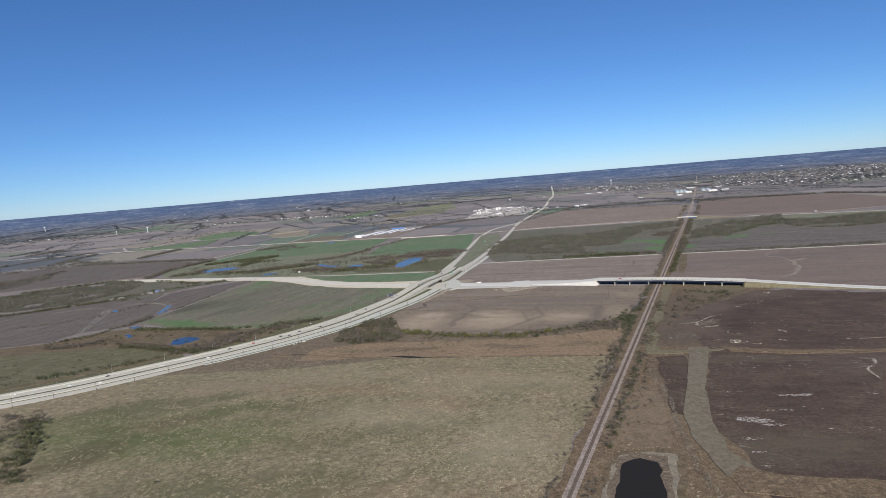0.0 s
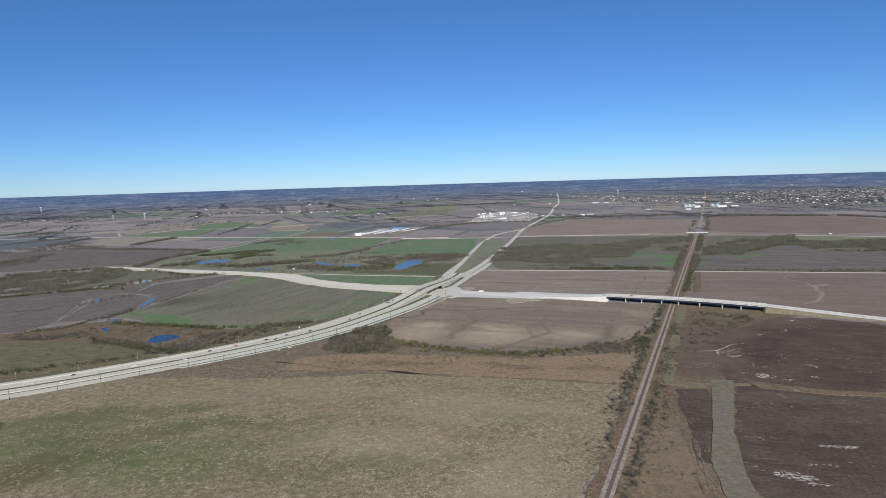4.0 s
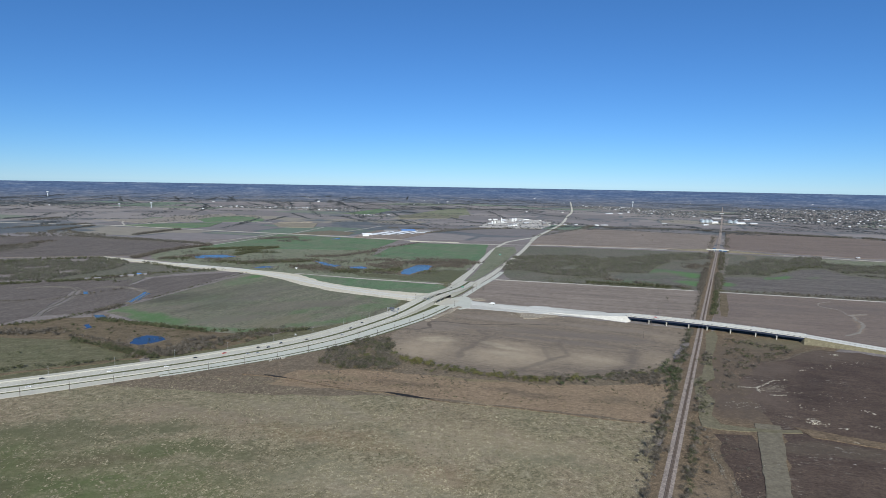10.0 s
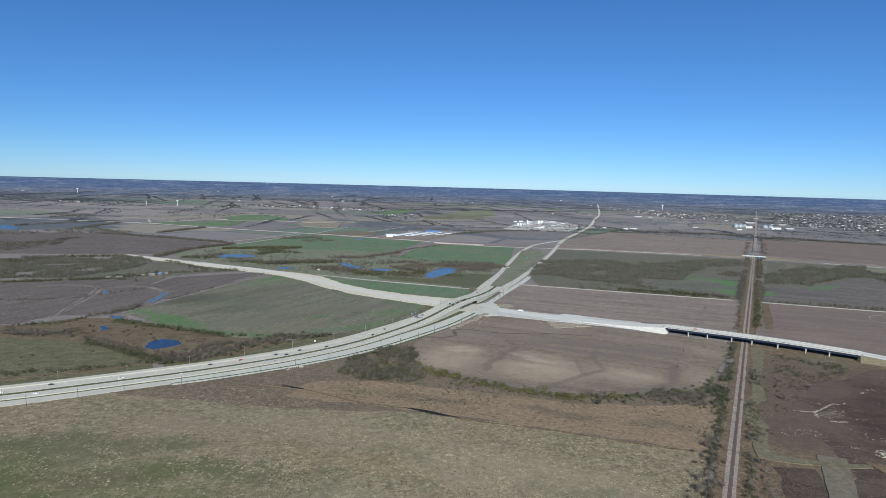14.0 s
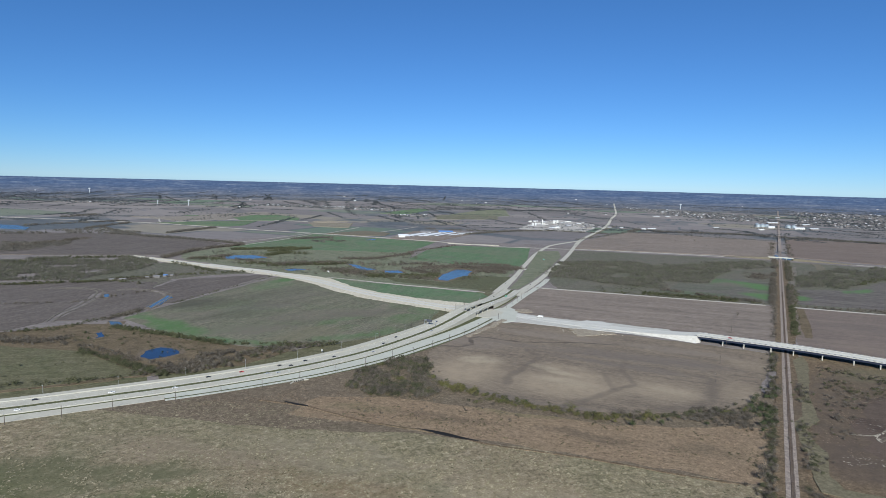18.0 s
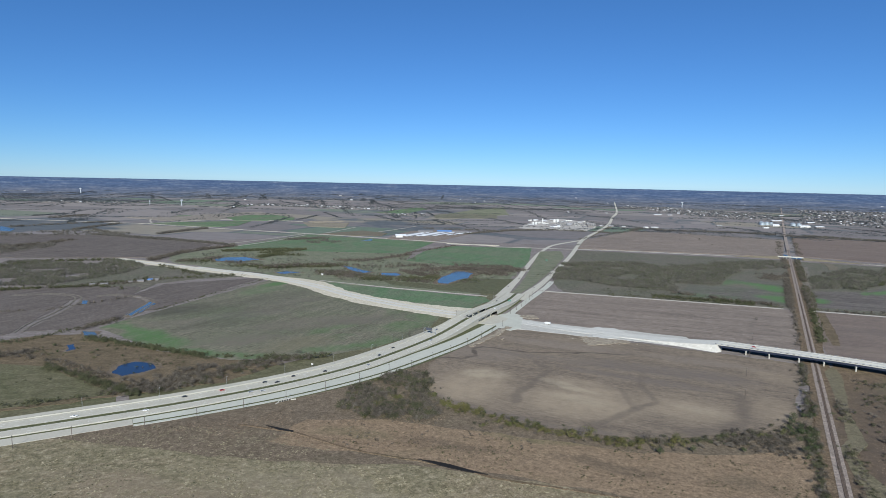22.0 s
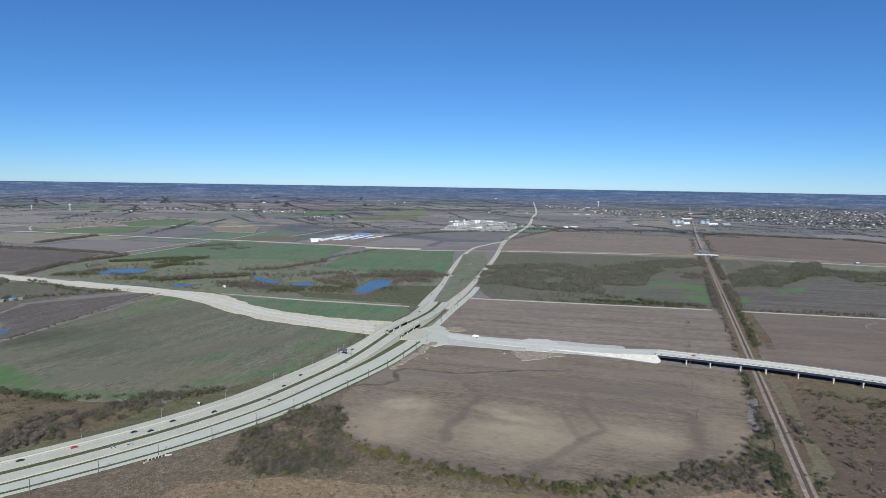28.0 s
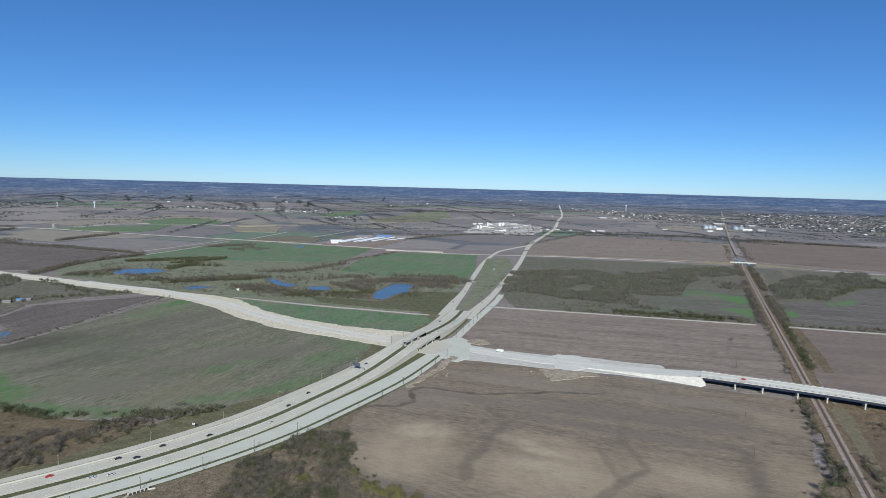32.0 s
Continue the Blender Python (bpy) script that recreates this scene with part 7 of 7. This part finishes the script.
spots = line_off(LOW[:S0], -42, 38, 12) + line_off(LOW[S0:S0 + 22], -45, 38, 8) + line_off(LOW[S0 + 22:J], -54, 38, 10) + line_off(LOW[S0 + 25:], 31.5, 36, 10) + line_off(LOW[K:], -34, 30, 5)
spots += [(222, 876, 0.4), (253, 949, 0.4), (329, 1114, 0.4), (291, 1032, 0.4), (45, 1305, 0.3), (66, 1386, 0.3), (88, 1470, 0.3), (105, 1568, 0.3)]
spots += [(1161 + 60 * i, 1990 - 30 * i, 0.5) for i in range(5)]
for i, (x, y, a) in enumerate(spots):
    m = pose(x, y, 0, 0, 0, math.degrees(a))
    if i:
        copy_thing(POLE, m)
    else:
        POLE.matrix_basis = m


def lamp_post(high=12.0):
    ob = tagged(new("street_lamp"), "thin galvanised highway lamp post", "street lamp", "highway lamps")
    bm = bmesh.new()
    tube(bm, 0, 0, 0, high, 0.14, 0.08, 8)
    part("post", bm, GALVANISED, ob)
    bm = bmesh.new()
    box(bm, 1.2, 0, high - 0.1, 2.6, 0.1, 0.1)
    arm = part("arm", bm, GALVANISED, ob)
    bm = bmesh.new()
    box(bm, 2.5, 0, high - 0.16, 0.8, 0.35, 0.18, 0, 0.8, 0.02)
    part("lamp_head", bm, GALVANISED, arm)
    return ob


LAMP = lamp_post()
for i, (x, y, a) in enumerate(line_off(LOW[20:], 19.0, 62, 20)):
    m = pose(x, y, 0.4, 0, 0, math.degrees(a) + 180)
    if i:
        copy_thing(LAMP, m)
    else:
        LAMP.matrix_basis = m

SIGN_GREEN = paint("sign_green", (0.02, 0.16, 0.1), 0.5)
SIGN_BACK = paint("sign_back", (0.05, 0.055, 0.07), 0.6)
WHITE = paint("white_panel", (0.5, 0.5, 0.48), 0.5)


def gantry():
    i = min(range(len(LOW)), key=lambda k: (LOW[k].x + 108) ** 2 + (LOW[k].y - 1058) ** 2)
    p, s = MEDIAN[i], side(MEDIAN, i)
    a = math.atan2(s.y, s.x)
    ob = tagged(new("sign_gantry"), "steel gantry with a dark sign back over the carriageway", "road sign")
    z = p.z + 0.3
    for o in (20.2, 2.0):
        q = p + s * o
        bm = bmesh.new()
        tube(bm, q.x, q.y, z - 1, z + 8, 0.3, 0.25, 8)
        part("post", bm, GALVANISED, ob)
    for h in (6.2, 7.6):
        q = p + s * 11
        bm = bmesh.new()
        box(bm, q.x, q.y, z + h, 18.4, 0.3, 0.3, a)
        part("beam", bm, GALVANISED, ob)
    q = p + s * 12
    bm = bmesh.new()
    box(bm, q.x, q.y - 0.4, z + 5.2, 9.0, 0.2, 3.6, a, 1, 0.03)
    part("sign_panel", bm, SIGN_BACK, ob, "dark back of the sign panel")


def road_sign(x, y, wide, high, lift, material, label, turn=0.0):
    ob = tagged(new("road_sign"), label, "road sign", "road signs")
    for o in (-wide * 0.3, wide * 0.3):
        bm = bmesh.new()
        tube(bm, o, 0.12, 0, lift + high * 0.9, 0.09, 0.09, 6)
        part("post", bm, GALVANISED, ob)
    bm = bmesh.new()
    box(bm, 0, 0, lift, wide, 0.1, high, 0, 1, 0.02)
    panel = part("panel", bm, material, ob)
    for r in range(2):
        bm = bmesh.new()
        box(bm, 0, -0.07, lift + high * (0.28 + 0.34 * r), wide * (0.7 - 0.15 * r), 0.03, high * 0.12)
        part("lettering_bar", bm, WHITE if material is not WHITE else SIGN_BACK, panel)
    ob.matrix_basis = pose(x, y, 0.3, 0, 0, turn)


gantry()
road_sign(3, 1308, 4.5, 2.6, 3.0, SIGN_GREEN, "large green road sign on two posts", -15)
road_sign(118, 1880, 5, 3.5, 2.5, SIGN_GREEN, "green road sign on two posts", -15)
i = min(range(len(LOW)), key=lambda k: abs(LOW[k].x + 200))
q = LOW[i] + side(LOW, i) * 31
road_sign(q.x, q.y, 2.6, 1.8, 2.0, WHITE, "white roadside sign on two posts", -20)


def culvert():
    """A concrete culvert headwall with a row of square mouths."""
    ob = tagged(new("culvert"), "pale concrete culvert headwall with five dark mouths", "culvert")
    a = Vector((-226, 803, 0))
    d = Vector((0.72, 0.69, 0)).normalized()
    t = math.atan2(d.y, d.x)
    c = a + d * 8
    bm = bmesh.new()
    box(bm, c.x, c.y, 0.2, 13, 0.6, 2.0, t, 1, 0.05)
    wall = part("headwall", bm, WALLS, ob)
    # no real openings: black boxes on the wall give the mouths' inner shade
    for k in range(5):
        q = c + d * (k - 2) * 2.4 + Vector((d.y, -d.x, 0)) * 0.34
        bm = bmesh.new()
        box(bm, q.x, q.y, 0.3, 1.6, 0.2, 1.45, t)
        part("mouth", bm, MOUTH_SHADE, wall, "culvert mouth, its inner shade a black panel")
    for k in (-1, 1):
        q = c + d * k * 8 + Vector((d.y, -d.x, 0)) * 1.2
        bm = bmesh.new()
        box(bm, q.x, q.y, 0.1, 4.5, 0.5, 1.1, t + k * -0.4, 1, 0.05)
        part("wing_wall", bm, WALLS, ob)


culvert()


def rubble(cx, cy, count, reach, material, label):
    bm = bmesh.new()
    r = random.Random(int(cx * 7 + cy))
    for _ in range(count):
        vs = bmesh.ops.create_icosphere(bm, subdivisions=1, radius=r.uniform(0.25, 0.5 + 0.7 * r.random() ** 2))["verts"]
        x, y = r.gauss(0, reach), r.gauss(0, reach * 0.5)
        for v in vs:
            v.co = Vector((v.co.x * r.uniform(0.7, 1.3) + cx + x, v.co.y * r.uniform(0.7, 1.3) + cy + y, v.co.z * r.uniform(0.5, 0.9) + 0.3))
    me = bpy.data.meshes.new("rubble_pile")
    bm.to_mesh(me)
    bm.free()
    me.materials.append(material)
    tagged(new("rubble_pile", me), label, "rubble", kind="stuff")


rubble(-306, 739, 26, 4, TRACK, "pile of pale broken rock beside the highway")
rubble(-196, 826, 12, 4, TRACK, "pale rock apron beside the highway")
rubble(-30, 1072, 60, 16, SILT, "yellowish spoil rocks beside the highway")
rubble(120, 1078, 160, 16, CALICHE, "pale broken spoil beside the new road")
rubble(112, 1085, 120, 18, SILT, "yellowish spoil rocks beside the new road")
rubble(318, 655, 30, 4, CALICHE, "pale stones in black clay")


# ---- vehicles ----
TYRE = paint("tyre_rubber", (0.02, 0.02, 0.02), 0.9)
GLASS = paint("dark_car_glass", (0.02, 0.025, 0.03), 0.1, 0, 0.1, 0.5, 0.6)
LAMP_WHITE = paint("headlight", (0.7, 0.7, 0.68), 0.2)


def car(colour, name="car", long=4.9, wide=1.95, label="car"):
    body_paint = paint("car_paint_" + colour[0], colour[1], 0.3, 0.1, 0.05, 0.5, 0.6)
    ob = tagged(new(name), label, "car", "cars on the highway")
    truck = name == "pickup_truck"
    bm = bmesh.new()
    box(bm, 0, 0, 0.32, long, wide, 0.62, 0, 0.96, 0.12)
    body = part("body", bm, body_paint, ob)
    bm = bmesh.new()
    box(bm, 0.35 if truck else -0.15, 0, 0.92, long * (0.36 if truck else 0.55), wide * 0.9, 0.52, 0, 0.8, 0.06)
    part("windows", bm, GLASS, ob)
    bm = bmesh.new()
    box(bm, 0.35 if truck else -0.15, 0, 1.43, long * (0.27 if truck else 0.42), wide * 0.7, 0.06, 0, 0.95, 0.02)
    part("roof", bm, body_paint, ob)
    for x in (-long * 0.31, long * 0.31):
        for y in (-wide * 0.46, wide * 0.46):
            bm = bmesh.new()
            vs = tube(bm, 0, 0, -0.12, 0.12, 0.34, 0.34, 12)
            bmesh.ops.rotate(bm, verts=vs, cent=(0, 0, 0), matrix=Matrix.Rotation(math.pi / 2, 3, "X"))
            bmesh.ops.translate(bm, verts=bm.verts[:], vec=(x, y, 0.34))
            part("wheel", bm, TYRE, ob)
    for y in (-wide * 0.35, wide * 0.35):
        bm = bmesh.new()
        box(bm, long * 0.485, y, 0.6, 0.12, 0.35, 0.16)
        part("headlight", bm, LAMP_WHITE, body)
    return ob


CARS = [car(("black", (0.02, 0.02, 0.022)), label="black saloon car on the highway"), car(("white", (0.75, 0.75, 0.74)), label="white car on the highway"), car(("silver", (0.38, 0.39, 0.4)), label="silver car on the highway"),
        car(("red", (0.4, 0.02, 0.02)), label="red car on the highway"), car(("dark_blue", (0.03, 0.05, 0.12)), "pickup_truck", 5.8, 2.05, "dark blue pickup truck on the highway"), car(("ivory", (0.7, 0.69, 0.65)), "pickup_truck", 5.8, 2.05, "white pickup truck on the highway")]
CAR_SPOTS = [(3, -285, 0), (0, -248, 0), (0, -223, 0), (0, -205, 1), (4, -92, 0), (2, -262, 2), (2, -177, 3), (1, -470, 1), (0, -433, 0), (5, -384, 1), (1, -445, 3), (0, -310, 0), (0, -240, 1), (0, -137, 0), (2, -258, 3), (2, -112, 2), (0, -60, 1), (1, -340, 2), (0, -155, 1), (5, -520, 0), (2, -560, 3), (4, -590, 1), (1, -30, 3), (0, -8, 0)]
LANES = (13.2, 6.1, -6.1, -9.7)
placed = set()
for kind, x, lane in CAR_SPOTS:
    i = min(range(len(MEDIAN)), key=lambda k: abs(MEDIAN[k].x - x))
    p, s = MEDIAN[i], side(MEDIAN, i)
    q = p + s * LANES[lane]
    m = pose(q.x, q.y, p.z + 0.39, 0, 0, math.degrees(math.atan2(s.y, s.x)) + (90 if lane < 2 else -90))
    if kind in placed:
        copy_thing(CARS[kind], m)
    else:
        CARS[kind].matrix_basis = m
        placed.add(kind)
for line, at, off, kind in ((NORTH_B, 120, 3, 0), (NORTH_B, 175, -3, 1), (NORTH_B, 290, 3, 2), (NORTH_A, 110, 3, 0), (NORTH_A, 210, -2, 0), (NORTH_A, 420, 2, 1), (NORTH_B, 520, -3, 0)):
    i = min(len(line) - 2, int(at / 15))
    q = line[i] + side(line, i) * off
    s = side(line, i)
    copy_thing(CARS[kind], pose(q.x, q.y, 0.48, 0, 0, math.degrees(math.atan2(s.y, s.x)) - 90))


def box_truck(x, y, turn, base=0.4):
    ob = tagged(new("box_truck"), "white box truck on the new road", "truck")
    bm = bmesh.new()
    box(bm, -1.2, 0, 0.9, 7.6, 2.5, 2.7, 0, 1, 0.05)
    part("cargo_box", bm, WHITE, ob)
    bm = bmesh.new()
    box(bm, 3.9, 0, 0.6, 2.0, 2.3, 1.7, 0, 0.88, 0.1)
    cab = part("cab", bm, WHITE, ob)
    bm = bmesh.new()
    box(bm, 4.75, 0, 1.5, 0.25, 1.9, 0.7)
    part("windscreen", bm, GLASS, cab)
    for wx in (-3.6, -2.6, 3.6):
        for wy in (-1.1, 1.1):
            bm = bmesh.new()
            vs = tube(bm, 0, 0, -0.15, 0.15, 0.5, 0.5, 12)
            bmesh.ops.rotate(bm, verts=vs, cent=(0, 0, 0), matrix=Matrix.Rotation(math.pi / 2, 3, "X"))
            bmesh.ops.translate(bm, verts=bm.verts[:], vec=(wx, wy, 0.5))
            part("wheel", bm, TYRE, ob)
    ob.matrix_basis = pose(x, y, base, 0, 0, turn)


box_truck(54, 1159, 155)
copy_thing(CARS[3], pose(300, 1043, 9.0, 0, 0, -27))

# ---- works, farms, towers and the town ----
def shed(x, y, long, wide, high, turn, wall, roof, label, category="building", rise=0.18, name="shed", group=""):
    k = shrink(x, y)
    ob = tagged(new(name), label, category, group)
    bm = bmesh.new()
    box(bm, 0, 0, -1.0, long, wide, high + 1.0)
    part("wall", bm, wall, ob)
    top = high + wide * rise
    e = 0.4
    v = [(-long / 2 - e, -wide / 2 - e, high), (long / 2 + e, -wide / 2 - e, high), (long / 2 + e, wide / 2 + e, high), (-long / 2 - e, wide / 2 + e, high), (-long / 2 - e, 0, top), (long / 2 + e, 0, top)]
    r = new("roof", mesh_of("roof", v, [(0, 1, 5, 4), (2, 3, 4, 5), (0, 4, 3), (1, 2, 5), (3, 2, 1, 0)], roof))
    r.parent = ob
    if name == "shed" and long > 30:
        for i in range(int(long / 14)):
            bm = bmesh.new()
            box(bm, -long / 2 + 9 + i * 14, -wide / 2 - 0.05, 0, 4, 0.2, min(4.0, high * 0.7))
            part("door", bm, ROOF_GREY, ob)
    ob.matrix_basis = Matrix.Translation(land(x, y, 0)) @ Matrix.Rotation(turn, 4, "Z") @ Matrix.Scale(k, 4)
    return ob


for x, y, l, w, h, turn, wall, roof in [(-355 + 20 * i, 2530 + 12 * i, 190, 13, 3.6, 1.22, WALL_TAN, ROOF_WHITE if i % 3 else ROOF_GREY) for i in range(8)] + [(-368, 2440, 24, 20, 8, 0.25, WHITE, ROOF_WHITE), (-372, 2500, 40, 16, 5, 0.25, WHITE, ROOF_WHITE)] + [
        (-300 + 75 * i, 2700 + 30 * (i % 2), 60, 22, 4, 0.2, ROOF_GREY, BLUE if i % 2 else ROOF_GREY) for i in range(3)] + [(-190 + 22 * i, 2590 + 34 * i, 52, 11, 3.5, 1.22, WALL_TAN, ROOF_WHITE) for i in range(4)]:
    shed(x, y, l, w, h, turn, wall, roof, "long pale metal factory shed", group="factory sheds")
rplant = random.Random(5)
for i in range(46):
    u, v = rplant.random(), rplant.random()
    x, y = 130 + 40 * v + 330 * u, 3070 + 620 * v + 60 * u
    shed(x, y, rplant.uniform(10, 36), rplant.uniform(8, 16), rplant.uniform(3, 7), 0.25, rplant.choice([WHITE, WALL_TAN, ROOF_GREY]), rplant.choice([ROOF_WHITE, ROOF_GREY, WALL_TAN]), "white industrial plant building", group="plant buildings")


def silo(x, y, radius, high, material, label, group):
    k = shrink(x, y)
    ob = tagged(new("silo"), label, "silo", group)
    bm = bmesh.new()
    tube(bm, 0, 0, -0.5, high, radius, radius, 20)
    part("drum", bm, material, ob)
    bm = bmesh.new()
    tube(bm, 0, 0, high, high + radius * 0.5, radius * 1.02, radius * 0.12, 20)
    part("roof", bm, material, ob)
    ob.matrix_basis = Matrix.Translation(land(x, y, 0)) @ Matrix.Scale(k, 4)


STEEL_BIN = paint("bin_steel", (0.45, 0.5, 0.52), 0.4, 0.6)
for x, y, r, h in ((180, 3330, 5, 14), (195, 3345, 5, 14), (235, 3420, 3, 28), (310, 3560, 7, 16), (330, 3580, 7, 16)):
    silo(x, y, r, h, WHITE, "tall white plant silo", "plant silos")
for x, y, r, h in ((1515, 3835, 13, 14), (1545, 3845, 13, 14), (1530, 3880, 13, 14), (1572, 3850, 11, 13), (1664, 3790, 15, 14), (1700, 3800, 13, 13)):
    silo(x, y, r, h, STEEL_BIN, "round steel grain bin", "grain bins")
for x, y, l, w, h in ((770, 3290, 38, 18, 6), (735, 3310, 20, 14, 5), (520, 3330, 18, 10, 4), (570, 3340, 24, 10, 4), (630, 3330, 18, 12, 4), (470, 3300, 22, 10, 4), (1180, 3560, 30, 12, 5), (1555, 3760, 40, 18, 8), (1690, 3720, 60, 20, 7), (1760, 3700, 50, 18, 6), (1160, 4700, 56, 18, 5), (1240, 4680, 34, 18, 5), (1780, 4250, 70, 20, 6), (1930, 4130, 50, 20, 5), (1235, 1990, 12, 6, 3.5)):
    shed(x, y, l, w, h, 0.2, WALL_TAN if l % 20 else WHITE, ROOF_WHITE, "white metal building beside the fields", group="white buildings")


# the farm beside the unfinished road
for x, y, l, w, h, roof in ((-712, 1380, 11, 7, 3, ROOF_GREY), (-702, 1396, 9, 6, 3, BLUE), (-692, 1402, 6, 5, 3, ROOF_GREY), (-756, 1335, 12, 6, 3, ROOF_GREY), (-773, 1325, 8, 6, 3, ROOF_GREY), (-725, 1368, 7, 5, 3, ROOF_GREY)):
    shed(x, y, l, w, h, 0.5, WALL_TAN, roof, "farm building with a pale metal roof", rise=0.25, name="barn", group="farm buildings")
shed(-395, 1535, 5, 4, 3, 0.3, WHITE, ROOF_WHITE, "tiny white hut among bushes", name="hut")


TOWER = paint("pale_tower_paint", (0.4, 0.43, 0.46), 0.5)


def water_tower(x, y, high, radius, label):
    k = shrink(x, y)
    ob = tagged(new("water_tower"), label, "water tower", "water towers")
    bm = bmesh.new()
    tube(bm, 0, 0, 0, high * 0.8, radius * 0.34, radius * 0.3, 16)
    part("stem", bm, TOWER, ob)
    bm = bmesh.new()
    rings = [(0.3, 0.72), (0.75, 0.78), (1.0, 0.86), (1.0, 0.94), (0.7, 1.0), (0.05, 1.02)]
    prev = None
    for r, h in rings:
        ring = [bm.verts.new((radius * r * math.cos(2 * math.pi * i / 20), radius * r * math.sin(2 * math.pi * i / 20), high * h)) for i in range(20)]
        if prev:
            for i in range(20):
                bm.faces.new((prev[i], prev[(i + 1) % 20], ring[(i + 1) % 20], ring[i]))
        prev = ring
    bm.faces.new(prev)
    part("tank", bm, TOWER, ob)
    ob.matrix_basis = Matrix.Translation(land(x, y, 0)) @ Matrix.Scale(k, 4)


for x, y, h, r in ((-2236, 4371, 42, 8), (-2488, 4396, 30, 5), (1903, 6590, 55, 11), (-4594, 6600, 55, 13), (2672, 3321, 40, 8)):
    water_tower(x, y, h, r, "pale water tower on a single stem")


# houses of the town: the nearer ones as things, the rest together
rtown = random.Random(11)
TOWN = [[(1400, 4700), (1850, 4420), (2150, 5200), (1700, 6400), (1250, 6300)], [(1900, 4200), (2250, 3560), (2900, 3500), (4200, 4600), (4800, 6500), (3000, 6500)], [(-1900, 4650), (-700, 4400), (-800, 4750), (-1900, 5000)], [(-3300, 4300), (-2700, 4400), (-2700, 4650), (-3400, 4600)], [(-700, 3950), (-480, 4050), (-420, 3850), (-600, 3800)], [(-2050, 4200), (-1750, 4250), (-1750, 4330), (-2050, 4290)]]
NUM = (700, 1300, 420, 80, 40, 24)
for poly, count in zip(TOWN, NUM):
    places = inside(poly, count)
    places = np.round(places / (34, 60)) * (34, 60) + rng.normal(0, 11, places.shape)
    verts = {0: [], 1: [], 2: [], 3: []}
    faces = {0: [], 1: [], 2: [], 3: []}
    order = np.argsort(np.hypot(places[:, 0], places[:, 1]))
    for n, i in enumerate(order):
        x, y = float(places[i, 0]), float(places[i, 1])
        l, w, h = rtown.uniform(11, 19), rtown.uniform(8, 12), rtown.uniform(2.6, 4.4)
        t = 0.25 + rtown.choice([0, math.pi / 2])
        roof = rtown.choice([ROOF_GREY, ROOF_BROWN, ROOF_BROWN, ROOF_GREY, ROOF_BROWN, ROOF_GREY, ROOF_BROWN, ROOF_GREY, ROOF_WHITE])
        if n < 34:
            shed(x, y, l, w, h, t, WALL_TAN, roof, {"grey_roof": "house with a grey roof", "brown_shingles": "house with a brown shingle roof"}.get(roof.name, "house with a white roof"), "house", 0.35, "house", "houses of the town")
            continue
        k = shrink(x, y)
        o = land(x, y)
        c, s = math.cos(t) * k, math.sin(t) * k
        kind = {"grey_roof": 0, "brown_shingles": 1}.get(roof.name, 2)
        P = lambda a, b, z: (o.x + c * a - s * b, o.y + s * a + c * b, o.z + z * k)
        vr, fr, vw, fw = verts[kind], faces[kind], verts[3], faces[3]
        m = len(vr)
        vr += [P(-l / 2, -w / 2, h), P(l / 2, -w / 2, h), P(l / 2, w / 2, h), P(-l / 2, w / 2, h), P(-l / 2, 0, h + w * 0.3), P(l / 2, 0, h + w * 0.3)]
        fr += [(m, m + 1, m + 5, m + 4), (m + 2, m + 3, m + 4, m + 5), (m, m + 4, m + 3), (m + 1, m + 2, m + 5)]
        m = len(vw)
        vw += [P(a, b, z) for z in (-1, h) for a, b in ((-l / 2, -w / 2), (l / 2, -w / 2), (l / 2, w / 2), (-l / 2, w / 2))]
        fw += [(m, m + 1, m + 5, m + 4), (m + 1, m + 2, m + 6, m + 5), (m + 2, m + 3, m + 7, m + 6), (m + 3, m, m + 4, m + 7)]
    for kind, (material, label) in enumerate(((ROOF_GREY, "many small grey house roofs"), (ROOF_BROWN, "many small brown house roofs"), (ROOF_WHITE, "many small white house roofs"), (WALL_TAN, "many small tan house walls"))):
        if verts[kind]:
            thing("far_houses", verts[kind], faces[kind], material, label, "houses", kind="stuff")
    wood("town_trees", inside(poly, count * 4), 6, 13, FAR_CROWNS, HAZED_TREES, "trees among the town's houses", "trees", 0.9)
rsite = random.Random(3)
for _ in range(24):
    a, d = rsite.uniform(-0.75, 0.72), 3200 * (3.2 ** rsite.random())
    shed(CX + d * math.sin(a), CY + d * math.cos(a), rsite.uniform(14, 34), rsite.uniform(8, 14), rsite.uniform(3, 5), rsite.choice([0.2, 1.77]), WHITE, rsite.choice([ROOF_WHITE, ROOF_WHITE, ROOF_GREY]), "distant white farm shed", group="distant sheds")
